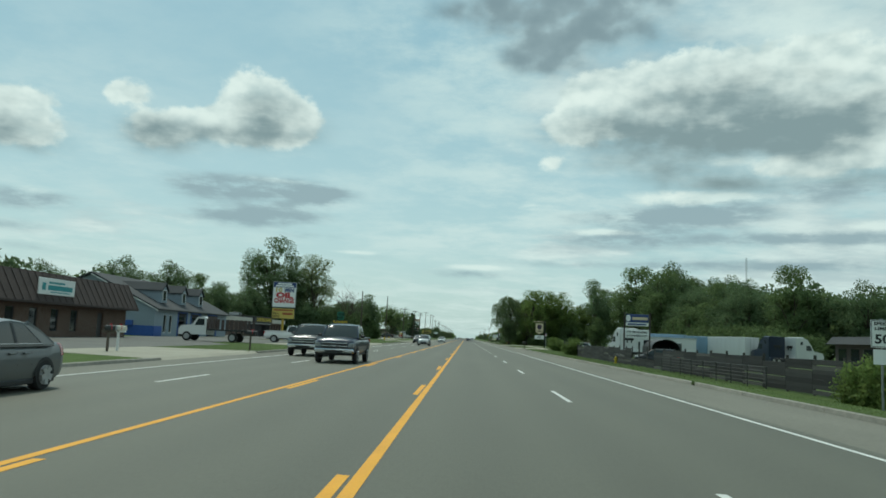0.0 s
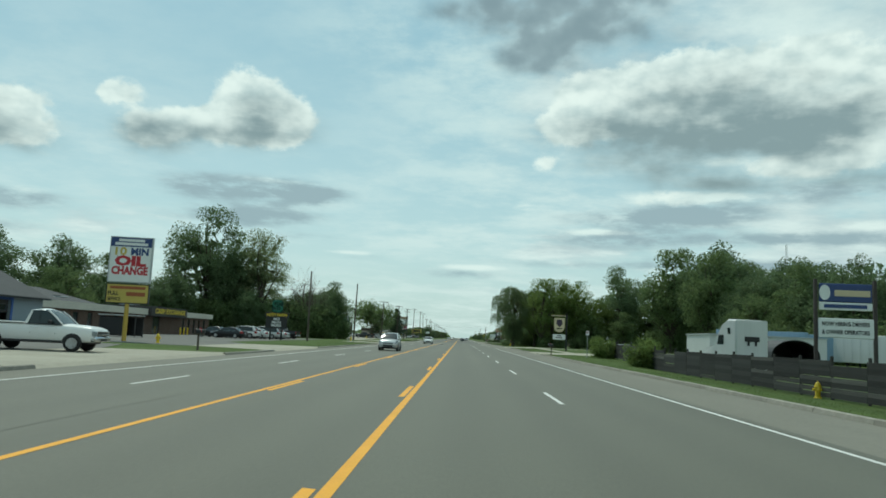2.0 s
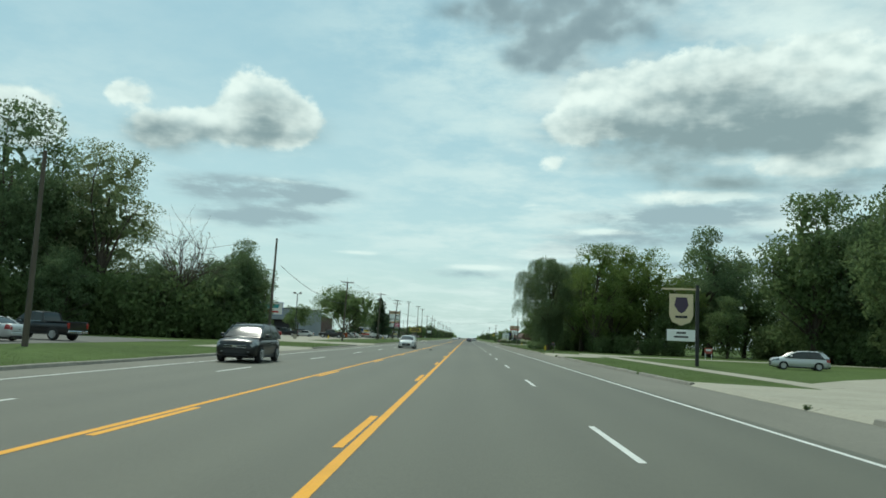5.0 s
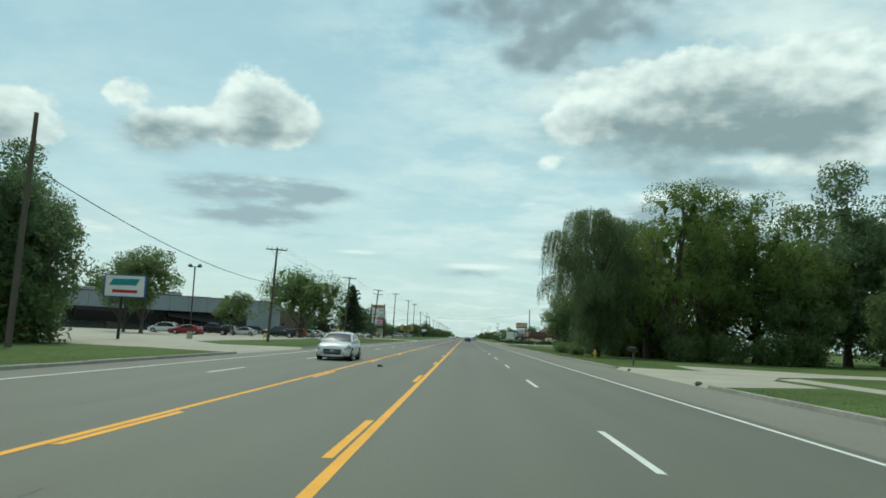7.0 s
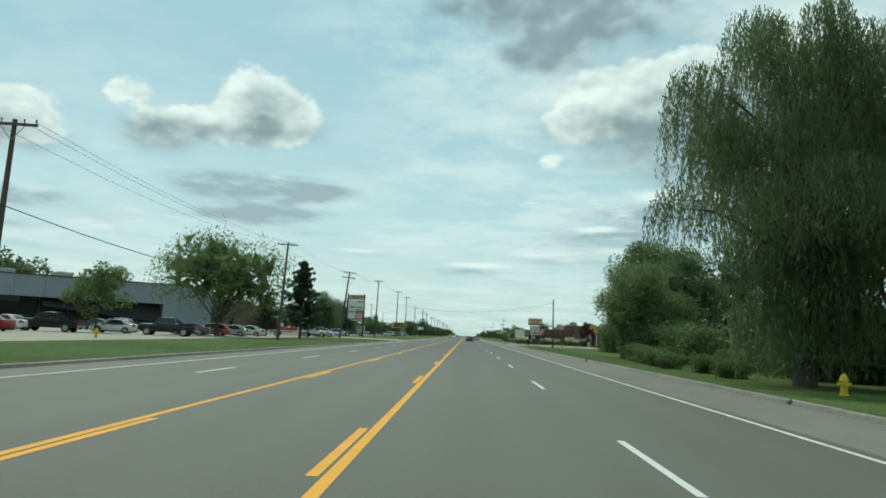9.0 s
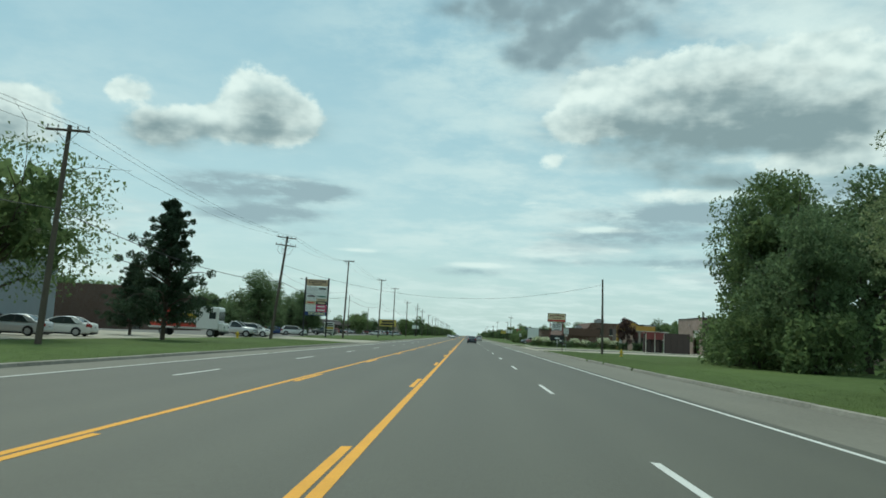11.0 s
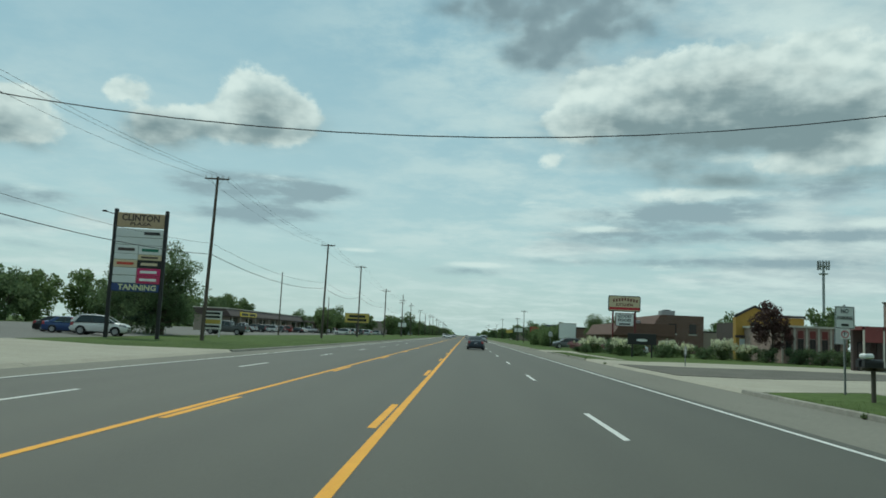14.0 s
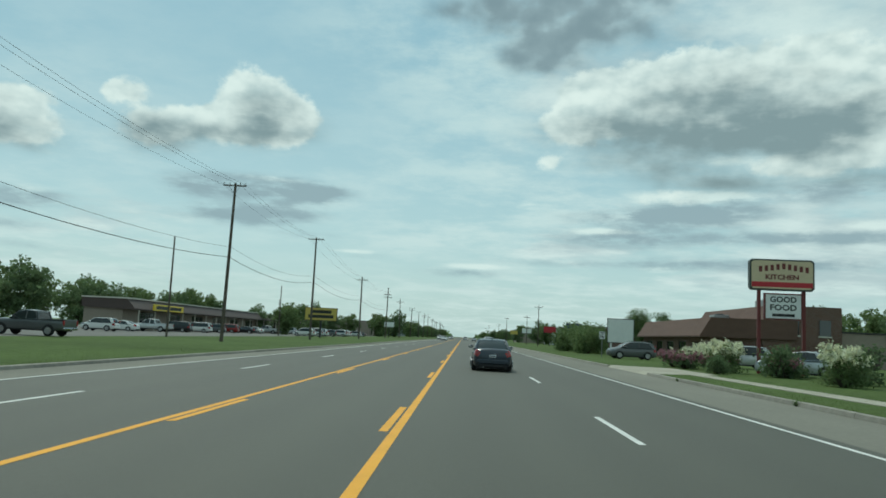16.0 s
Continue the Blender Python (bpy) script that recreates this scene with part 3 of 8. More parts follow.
# road paint
sh = {"edge_line_east": (7.18, 7.30), "edge_line_west": (-9.86, -9.74)}
for nm, (a, b) in sh.items():
    solo(nm, Shape().quad((a, -80, 0.004), (b, -80, 0.004), (b, FAR, 0.004), (a, FAR, 0.004)), WHITE_LINE, "solid white edge line", "road marking", kind="structure")
for nm, (a, b) in {"turn_line_east": (-0.08, 0.07), "turn_line_west": (-3.75, -3.61)}.items():
    solo(nm, Shape().quad((a, -80, 0.004), (b, -80, 0.004), (b, FAR, 0.004), (a, FAR, 0.004)), YELLOW_LINE, "solid yellow turn lane line", "road marking", kind="structure")
for nm, x, w, mat, lab in (("lane_dashes_east", 3.77, 0.12, WHITE_LINE, "broken white lane line"), ("lane_dashes_west", -6.95, 0.12, WHITE_LINE, "broken white lane line"),
                           ("turn_dashes_east", -0.195, 0.14, YELLOW_LINE, "broken yellow turn lane line"), ("turn_dashes_west", -3.49, 0.14, YELLOW_LINE, "broken yellow turn lane line")):
    top = thing(nm, lab, "road marking", kind="structure")
    r2 = random.Random(nm)
    for k in range(-4, 60):
        y = 20.0 + 15.66 * k
        e = [r2.uniform(-0.05, 0.05) for _ in range(4)]
        part("dash", Shape().quad((x - w / 2, y + e[0], 0.004), (x + w / 2, y + e[1], 0.004), (x + w / 2, y + 4.1 + e[2], 0.004), (x - w / 2, y + 4.1 + e[3], 0.004)), mat, top)

# sealed cracks and stains
r2 = random.Random(12)
for k in range(8):
    y, x = r2.uniform(20, 400), r2.choice((-8.6, -5.6, -2.0, 1.9, 5.5, 5.9)) + r2.uniform(-0.8, 0.8)
    w, pts = 0.006 + 0.008 * r2.random(), []
    for i in range(12):
        pts.append((x, y))
        x, y = x + r2.uniform(-0.035, 0.035), y + 1.3
    s2 = Shape()
    for (ax, ay), (bx, by) in zip(pts, pts[1:]):
        s2.quad((ax - w, ay, 0.003), (ax + w, ay, 0.003), (bx + w, by, 0.003), (bx - w, by, 0.003))
    solo("sealed_crack", s2, CRACK, "dark sealed crack in the asphalt", "crack", group="sealed cracks", kind="structure")

# ---- plants ----
BARK = shade("bark", (0.075, 0.060, 0.045), 0.95, 0, 0.35, 6.0, 1.0, 0.9, 14.0, (1, 1, 0.25))
LEAF = {
    "dark": shade("dark_green_leaves", (0.128, 0.180, 0.088), 0.6, 0, 0.35, 1.0, 0.25, island=0.6, through_light=0.56, spec=0.08),
    "mid": shade("green_leaves", (0.142, 0.196, 0.082), 0.6, 0, 0.35, 1.0, 0.25, island=0.6, through_light=0.56, spec=0.08),
    "light": shade("yellow_green_leaves", (0.150, 0.205, 0.062), 0.6, 0, 0.35, 1.0, 0.25, island=0.6, through_light=0.56, spec=0.08),
    "pine": shade("dark_needles", (0.062, 0.092, 0.056), 0.7, 0, 0.35, 1.0, 0.25, island=0.5, through_light=0.42, spec=0.08),
    "willow": shade("willow_leaves", (0.162, 0.210, 0.105), 0.6, 0, 0.35, 1.0, 0.25, island=0.5, through_light=0.56, spec=0.08),
    "silver": shade("pale_poplar_leaves", (0.20, 0.24, 0.115), 0.55, 0, 0.35, 1.0, 0.25, island=0.6, through_light=0.5, spec=0.2),
    "plum": shade("purple_leaves", (0.085, 0.048, 0.042), 0.6, 0, 0.35, 1.0, 0.25, island=0.6, through_light=0.25, spec=0.2),
    "bloom": shade("white_blossom", (0.72, 0.72, 0.52), 0.75, 0, 0.25, 3.0, 0.6, island=0.5, through_light=0.25),
    "pink": shade("pink_blossom", (0.35, 0.16, 0.19), 0.75, 0, 0.3, 3.0, 0.6, island=0.6, through_light=0.25),
}


def leaf_mesh(name, centres, sizes, mat, rs, narrow=0.55, droop=None):
    """Many small pointed leaves, one three-cornered face each."""
    n = len(centres)
    d = rs.normal(size=(n, 3))
    if droop is not None:
        d = d * 0.35 + np.array((0, 0, -1.0)) * droop
    d /= np.linalg.norm(d, axis=1)[:, None]
    o = np.cross(d, rs.normal(size=(n, 3)))
    o /= np.linalg.norm(o, axis=1)[:, None]
    s = np.asarray(sizes)[:, None]
    blade = np.stack([centres - d * s * 0.42 - o * s * narrow * 0.58, centres - d * s * 0.42 + o * s * narrow * 0.58, centres + d * s * 0.62], 1)
    me = bpy.data.meshes.new(name)
    me.vertices.add(3 * n)
    me.vertices.foreach_set("co", blade.astype(np.float32).ravel())
    me.loops.add(3 * n)
    me.loops.foreach_set("vertex_index", np.arange(3 * n, dtype=np.int32))
    me.polygons.add(n)
    me.polygons.foreach_set("loop_start", np.arange(0, 3 * n, 3, dtype=np.int32))
    me.materials.append(mat)
    me.update(calc_edges=True)
    me.validate()
    return me


def limb_path(p0, p1, rs, bend=0.12, steps=5):
    p0, p1 = np.array(p0, float), np.array(p1, float)
    L = np.linalg.norm(p1 - p0)
    side = rs.normal(size=3) * L * bend
    return [tuple(p0 + (p1 - p0) * t + side * math.sin(t * 3.1416) * (0.5 + 0.5 * t) + np.array((0, 0, L * 0.10 * math.sin(t * 3.1416)))) for t in np.linspace(0, 1, steps)]


def make_tree(label, kind, height, radius, seed, leaves=5200, leaf=0.42, base=0.18, clumps=46, spread=1.0, top=0.0, name="tree", bare=0.0):
    """A tree: tapered trunk, limbs that carry clumps, and a ragged crown of single leaves with gaps."""
    rs = np.random.RandomState(seed)
    root = thing(name, label, "tree", pose(0, 0, -50))
    tr = max(0.10, height * 0.020)
    zs = np.linspace(0, 0.72 * height, 7)
    wob = np.cumsum(rs.normal(size=(7, 2)) * height * 0.008, 0)
    trunk_pts = [(wob[i, 0], wob[i, 1], z - 0.15 * (i == 0)) for i, z in enumerate(zs)]
    sh = Shape().path(trunk_pts, [tr * (1.35 if i == 0 else 1 - 0.12 * i) for i in range(7)], 9)
    lo, hi = base * height, height
    centres = []
    while len(centres) < clumps:
        u = rs.uniform(-1, 1, 3)
        q = np.linalg.norm(u)
        if q > 1 or q < 0.35 + 0.2 * rs.rand():
            continue
        zz = (u[2] + 1) / 2
        prof = (1 - top) + top * (1 - zz) * 1.2                     # top > 0 narrows the crown upwards
        centres.append((u[0] * radius * prof * spread, u[1] * radius * prof * spread, lo + (hi - lo) * zz))
    centres = np.array(centres)
    csize = radius * rs.uniform(0.16, 0.34, clumps)
    for i in range(clumps):
        if i % 4 == 0 or bare:
            k = min(6, max(1, int((centres[i][2] / height) * 5.5)))
            k = max(1, k - rs.randint(0, 3))
            p = limb_path(trunk_pts[k], centres[i], rs)
            r0 = tr * (0.5 - 0.05 * k)
            sh.path(p, [r0 * (1 - 0.19 * j) for j in range(5)], 4)
            for j in range(1 if not bare else 5):
                e = centres[i] + rs.normal(size=3) * csize[i] * (1.0 if not bare else 1.8)
                sh.path(limb_path(p[3], e, rs, 0.15, 4), [r0 * 0.35, r0 * 0.26, r0 * 0.18, 0.012], 3)
    part("trunk", sh, BARK, root, "", 60)
    per = rs.multinomial(leaves, csize ** 2 / (csize ** 2).sum())
    pos = []
    for i in range(clumps):
        u = rs.normal(size=(per[i], 3))
        u /= np.linalg.norm(u, axis=1)[:, None]
        rad = csize[i] * (0.45 + 0.65 * rs.rand(per[i])[:, None] ** 0.7)
        pos.append(centres[i] + u * rad * np.array((1.12, 1.12, 0.82)))
    inner = min(4 * clumps, leaves // 12)
    pick = rs.randint(clumps, size=inner)
    mid = np.array((0, 0, (lo + hi) / 2))
    pos.append(mid + (centres[pick] - mid) * rs.uniform(0.35, 0.95, inner)[:, None] + rs.normal(size=(inner, 3)) * radius * 0.05)
    pos = np.concatenate(pos)
    size = leaf * rs.uniform(0.6, 1.35, len(pos))
    size[-inner:] = radius * rs.uniform(0.16, 0.30, inner)
    me = leaf_mesh("crown", pos, size, LEAF[kind], rs, 0.62)
    o = new("crown", me)
    o.parent = root
    return root


def make_pine(label, height, radius, seed, leaves=6500):
    """A ragged pine: uneven limbs with rounded tufts of needles along them and at their tips."""
    rs = np.random.RandomState(seed)
    root = thing("pine_tree", label, "tree", pose(0, 0, -50))
    sh = Shape().path([(0, 0, -0.1), (0.1, 0, height * 0.5), (0, 0.1, height * 0.97)], [height * 0.022, height * 0.014, 0.03], 9)
    tufts = []
    n = 84
    for i in range(n):
        k = i / n
        z = height * (0.13 + 0.84 * k)
        r = radius * (1.05 - k ** 1.6) * rs.choice((0.55, 0.8, 0.95, 1.15)) * rs.uniform(0.85, 1.1)
        a = i * 2.4 + rs.rand()
        tip = np.array((r * math.cos(a), r * math.sin(a), z + r * rs.uniform(0.0, 0.28)))
        stem = np.array((0, 0, z - r * 0.1))
        sh.path(limb_path(stem, tip, rs, 0.05), [0.09, 0.075, 0.055, 0.035, 0.02], 5)
        for q in (0.3, 0.52, 0.76, 1.0):
            tufts.append((*(stem + (tip - stem) * q + rs.normal(size=3) * 0.12), rs.uniform(0.42, 0.70) * (1.0 - 0.35 * k)))
    part("trunk", sh, BARK, root, "", 60)
    tufts = np.array(tufts)
    own = rs.randint(len(tufts), size=leaves)
    u = rs.normal(size=(leaves, 3))
    u /= np.linalg.norm(u, axis=1)[:, None]
    pos = tufts[own, :3] + u * (tufts[own, 3] * rs.uniform(0.4, 1.0, leaves))[:, None] * np.array((1.1, 1.1, 0.75))
    o = new("crown", leaf_mesh("crown", pos, rs.uniform(0.18, 0.36, len(pos)), LEAF["pine"], rs, 0.45))
    o.parent = root
    return root


def make_willow(label, height, radius, seed, strands=200):
    """A weeping willow: limbs arch out to domed sprays, and strands of narrow leaves hang from each."""
    rs = np.random.RandomState(seed)
    root = thing("willow_tree", label, "tree", pose(0, 0, -50))
    sh = Shape().path([(0, 0, -0.15), (0.1, 0.1, 1.5), (0.3, -0.1, 3.2), (0.2, 0.2, height * 0.45), (0, 0, height * 0.75)], [0.62, 0.48, 0.42, 0.32, 0.15], 11)
    sprays = []          # tiers: count, height, reach, least and longest hang
    for count, zz, r0, r1, h0, h1 in ((5, 0.93, 0.16, 0.62, 1.8, 4.2), (7, 0.83, 0.50, 0.86, 1.8, 5.0), (7, 0.66, 0.60, 0.98, 1.5, 4.0), (7, 0.47, 0.62, 1.04, 1.0, 3.0), (5, 0.40, 0.16, 0.42, 3.6, 6.6)):
        for i in range(count):
            a = i * 6.2832 / count + rs.uniform(-0.3, 0.3) + zz * 9
            rr = radius * rs.uniform(r0, r1)
            t = np.array((rr * math.cos(a), rr * math.sin(a), height * zz * rs.uniform(0.93, 1.04)))
            sprays.append((t, radius * rs.uniform(0.19, 0.33), h0, h1))
            sh.path(limb_path((0.2, 0, max(1.6, t[2] * rs.uniform(0.45, 0.7))), t, rs, 0.07), [0.14, 0.10, 0.07, 0.045, 0.02], 6)
    part("trunk", sh, BARK, root, "", 60)
    pos, size = [], []
    for t, rc, h0, h1 in sprays:
        for k in range(strands):
            a, q = rs.uniform(0, 6.2832), rc * math.sqrt(rs.rand())
            st = t + np.array((q * math.cos(a), q * math.sin(a), 0.55 * rc * math.sqrt(max(0.0, 1 - (q / rc) ** 2)) + rs.normal() * 0.12))
            out = np.array((st[0], st[1], 0.0))
            out /= max(np.linalg.norm(out), 0.1)
            L = min(rs.uniform(h0, h1) * (0.55 + 0.45 * q / rc), st[2] - 0.35)
            m = max(3, int(L / 0.17))
            u = np.linspace(0, 1, m)[:, None]
            pts = st + out * 0.45 * np.sin(u * 1.7) + np.array((0, 0, -1.0)) * u * L + rs.normal(size=(m, 3)) * 0.055
            pts[:, 2] = np.maximum(pts[:, 2], 0.3)
            pos.append(pts)
            size.append(np.full(m, 0.28))
    fill = 3200
    own = rs.randint(len(sprays), size=fill)
    c = np.array([q[0] for q in sprays])[own]
    f = c * rs.uniform(0.2, 0.85, (fill, 1)) * np.array((1, 1, 1.0)) + rs.normal(size=(fill, 3)) * 0.5
    f[:, 2] = np.clip(f[:, 2] + rs.uniform(-2.5, 1.0, fill), 1.2, height * 0.92)
    pos.append(f)
    size.append(rs.uniform(0.32, 0.48, fill))
    pos, size = np.concatenate(pos), np.concatenate(size)
    o = new("crown", leaf_mesh("crown", pos, size * rs.uniform(0.7, 1.2, len(pos)), LEAF["willow"], rs, 0.21, 0.9))
    o.parent = root
    return root


def make_shrub(label, kind, height, radius, seed, leaves=1500, leaf=0.16, name="shrub", flowers=None, blooms=0):
    rs = np.random.RandomState(seed)
    root = thing(name, label, "shrub", pose(0, 0, -50))
    sh, pos = Shape(), []
    n = 30
    for i in range(n):
        a = i * 2.4
        t = np.array((math.cos(a) * radius * rs.uniform(0.2, 0.85), math.sin(a) * radius * rs.uniform(0.2, 0.85), height * rs.uniform(0.08, 0.86)))
        sh.path(limb_path((0.05 * math.cos(a), 0.05 * math.sin(a), -0.05), t, rs, 0.1), [0.03, 0.025, 0.02, 0.015, 0.008], 3)
        m = leaves // n
        u = rs.normal(size=(m, 3))
        u /= np.linalg.norm(u, axis=1)[:, None]
        q = t + u * rs.uniform(0.25, 1.0, m)[:, None] * np.array((radius * 0.45, radius * 0.45, height * 0.33))
        q[:, 2] = np.abs(q[:, 2]) + 0.04
        pos.append(q)
    part("stem", sh, BARK, root, "", 60)
    pos = np.concatenate(pos)
    o = new("leaves", leaf_mesh("leaves", pos, leaf * rs.uniform(0.6, 1.4, len(pos)), LEAF[kind], rs))
    o.parent = root
    if flowers:
        fp, upper = [], pos[pos[:, 2] > 0.52 * height]
        for i in range(blooms):
            c = upper[rs.randint(len(upper))] * np.array((1.12, 1.12, 1.0)) + np.array((0, 0, height * 0.14))
            fp.append(c + rs.normal(size=(34, 3)) * np.array((0.085, 0.085, 0.11)))
        fp = np.concatenate(fp)
        o = new("blossom", leaf_mesh("blossom", fp, rs.uniform(0.08, 0.16, len(fp)), LEAF[flowers], rs, 0.9))
        o.parent = root
        tagged(o, "creamy white flower heads" if flowers == "bloom" else "pink flower heads")
    return root


def plant(src, x, y, scale=1.0, turn=0.0, sz=None, label="", z=None):
    o = copy_thing(src, pose(x, y, gz(x, y) if z is None else z, 0, 0, turn) @ Matrix.Diagonal((scale, scale, sz or scale, 1)))
    if label:
        tagged(o, label)
    return o


OAK = [make_tree("broad dark green roadside tree", "dark", 15, 5.6, 11, 11500, 0.32, 0.06, 84),
       make_tree("tall green woodland tree", "mid", 18, 5.4, 12, 11500, 0.33, 0.05, 84, top=0.25),
       make_tree("dense green woodland tree", "dark", 17, 6.2, 13, 11500, 0.35, 0.04, 84),
       make_tree("rounded green tree with an uneven crown", "mid", 14, 6.0, 14, 12500, 0.31, 0.06, 74)]
POPLAR = make_tree("tall thin-leaved poplar with pale gappy crown", "silver", 20, 5.0, 21, 13000, 0.22, 0.22, 62, top=0.1)
COTTON = make_tree("tall dark cottonwood with heavy crown", "dark", 20.5, 6.4, 22, 16000, 0.31, 0.06, 78)
SHADE_TREE = make_tree("wide spreading shade tree with a low crown", "mid", 14.5, 9.0, 23, 13000, 0.27, 0.22, 72)
ASH = make_tree("slender yellow-green tree with a thin airy crown", "light", 19.5, 4.9, 28, 15000, 0.20, 0.14, 70)
LIME = make_tree("tall yellow-green tree lit from above", "light", 18, 6.2, 24, 22000, 0.25, 0.04, 78)
FAR_TREE = [make_tree("distant green tree along the road", "mid", 12, 5.0, 31, 2100, 0.74, 0.05, 40),
            make_tree("distant dark green tree along the road", "dark", 11, 5.2, 32, 2100, 0.74, 0.05, 40)]
DEAD = make_tree("dead leafless tree with bare grey branches", "dark", 13, 4.5, 41, 60, 0.3, 0.3, 40, bare=1.0, name="dead_tree")
PINE = make_pine("dark dense pine tree beside the road", 11.5, 4.9, 51, 26000)
LOT_TREE = make_tree("high-crowned light green tree in the dealer lot", "mid", 11.5, 4.6, 27, 9000, 0.27, 0.34, 60)
YOUNG = make_tree("small lot tree with light green leaves", "mid", 6.5, 3.0, 25, 3500, 0.26, 0.25, 34)
PLUM = make_tree("small purple-leaved plum tree", "plum", 6.2, 2.0, 26, 3600, 0.22, 0.14, 40, top=0.2)
WILLOW = make_willow("large weeping willow with hanging strands", 15.6, 6.5, 61)
BUSH = make_shrub("wide unkempt green bush", "mid", 3.0, 2.3, 71, 3200, 0.25)
VINE = make_shrub("bright green vine bush over a fence end", "light", 2.3, 1.7, 72, 6000, 0.17)
HYDRANGEA = make_shrub("white-flowering hydrangea bush in a bed", "mid", 1.7, 1.2, 73, 1700, 0.15, "hydrangea", "bloom", 60)
PINKBED = make_shrub("low pink-flowering bush in a bed", "dark", 0.9, 1.0, 74, 900, 0.13, "flower_bush", "pink", 18)
LOWBUSH = make_shrub("low dark clipped shrub", "dark", 1.1, 0.9, 75, 1500, 0.12)
WEED = make_shrub("tuft of weeds in the kerb joint", "mid", 0.28, 0.28, 76, 160, 0.10, "weeds")

# wood behind the truck yard and east of the road
r2 = random.Random(77)
wood = [(62 + 9 * (i % 4) + r2.uniform(-3, 3), 150 + 11.5 * (i // 4) + r2.uniform(-4, 4)) for i in range(44)]
for i, (x, y) in enumerate(wood):
    edge = i % 4 == 0
    s = r2.uniform(1.1, 1.45) * (1.0 if 205 < y < 250 else 0.82)
    src = FAR_TREE[i % 2] if i % 4 > 0 else OAK[(i * 7 + i // 4) % 3 if not edge else (1, 2, 0)[i // 4 % 3]]
    plant(src, x, y, s * (1.2 if i % 4 > 0 else 1), r2.uniform(0, 360), label="tall green tree within the roadside wood" if i % 4 > 0 else "")
for i in range(26):       # undergrowth at the wood's edge
    plant(BUSH, 56 + r2.uniform(-3, 3), 132 + 5 * i, r2.uniform(1.4, 2.2), i * 77)
for x, y, s in ((78, 60, 0.9), (84, 78, 0.95), (80, 96, 1.0), (88, 112, 0.95), (78, 128, 1.0), (92, 140, 1.0), (74, 142, 0.85), (96, 90, 0.95), (70, 40, 0.85)):
    plant(OAK[int(x) % 3], x, y, s, x * 13)
for x, y, s in ((52, 262, 1.0), (62, 246, 1.25), (48, 272, 1.2), (60, 232, 1.2)):
    plant(OAK[1], x, y, s, y * 7)
plant(COTTON, 43.2, 252, 1.03, 250)
plant(OAK[1], 41.2, 238.5, 0.54, 30)
for k, x, y, s in ((1, 51.7, 232.7, 1.42), (2, 60.5, 224, 1.45), (1, 55, 214, 1.26), (2, 74.5, 213, 1.22), (0, 58, 203, 0.95), (2, 86, 239, 1.15), (3, 56, 192, 0.85)):
    plant(OAK[k], x, y, s, y * 3)
# the willow group
plant(WILLOW, 14.9, 246.8, 0.78, 20, sz=0.97)
plant(WILLOW, 21.0, 258.0, 0.60, 140, sz=1.0)
plant(ASH, 21.6, 241, 0.90, 40)
plant(ASH, 20.6, 250, 0.78, 250)
plant(ASH, 25.2, 245, 0.92, 90)
plant(LIME, 31.4, 248, 1.0, 40)
plant(LIME, 36.2, 249, 0.78, 170)
for x, y, s in ((19, 254, 1.3), (24.6, 246, 1.25), (22.5, 254, 1.2), (24, 261, 1.4), (20.5, 263, 1.4)):
    plant(BUSH, x, y, s, x * 29)
plant(ASH, 28.0, 251, 0.86, 190)
plant(OAK[3], 34.2, 244, 0.62, 300)
for x, y, s in ((22, 240, 0.8), (26, 239.5, 0.9), (30, 240, 0.9), (33.5, 241, 1.0)):
    plant(BUSH, x, y, s, x * 40)
for x, y, s in ((17.5, 268, 0.9), (18.2, 275, 1.0), (17.8, 281, 1.05), (20, 287, 1.2), (17.0, 261, 0.7), (18.6, 292, 1.1), (13.8, 252, 0.5), (19.5, 258, 0.9), (25, 246, 1.2), (14.2, 257, 0.55), (13.9, 266, 0.6), (14.5, 271, 0.7), (15.3, 278, 0.74), (13.6, 262, 0.5)):
    plant(BUSH, x, y, s * (1.0 if s > 0.75 else 0.8), x * 40, sz=s * (1.0 if s > 0.75 else 0.6))
plant(OAK[3], 17.2, 284, 0.6, 60)
plant(POPLAR, 16.0, 288, 0.46, 160)
# trees past the willows
for k, x, y, s in ((1, 28.2, 330, 0.93), (2, 33, 340, 1.02), (1, 37.5, 349, 1.0), (0, 25, 318, 0.72), (2, 40, 330, 1.0), (0, 31, 322, 0.95)):
    plant(OAK[k], x, y, s, x * 31)
plant(OAK[2], 27.8, 334, 0.78, 70, sz=0.96)
plant(OAK[3], 26.8, 328, 0.5, 170)
for x, y in ((23.5, 328), (25, 334), (29, 339), (22.3, 321), (24, 315)):
    plant(BUSH, x, y, 1.35, x * 50)

# west side
plant(COTTON, -51.8, 203.5, 1.22, 30)
plant(COTTON, -46.4, 204, 1.0, 130)
plant(POPLAR, -40.4, 204, 1.1, 10)
plant(OAK[0], -45, 207, 0.85, 70)
for k, x, y, s in ((0, -62, 192, 0.8), (2, -72, 185, 0.95), (0, -40, 196, 0.55), (2, -34, 207, 0.52), (0, -58, 182, 0.7), (3, -64, 172, 0.72), (2, -80, 176, 0.95), (1, -70, 200, 0.85), (2, -54, 192, 0.72)):
    plant(OAK[k], x, y, s, x * 17)
plant(DEAD, -31.5, 206, 0.92, 20)
plant(COTTON, -26.2, 212, 0.57, 140, label="dark dense tree beside the brick shop lot")
plant(OAK[2], -27.6, 214, 0.6, 40)
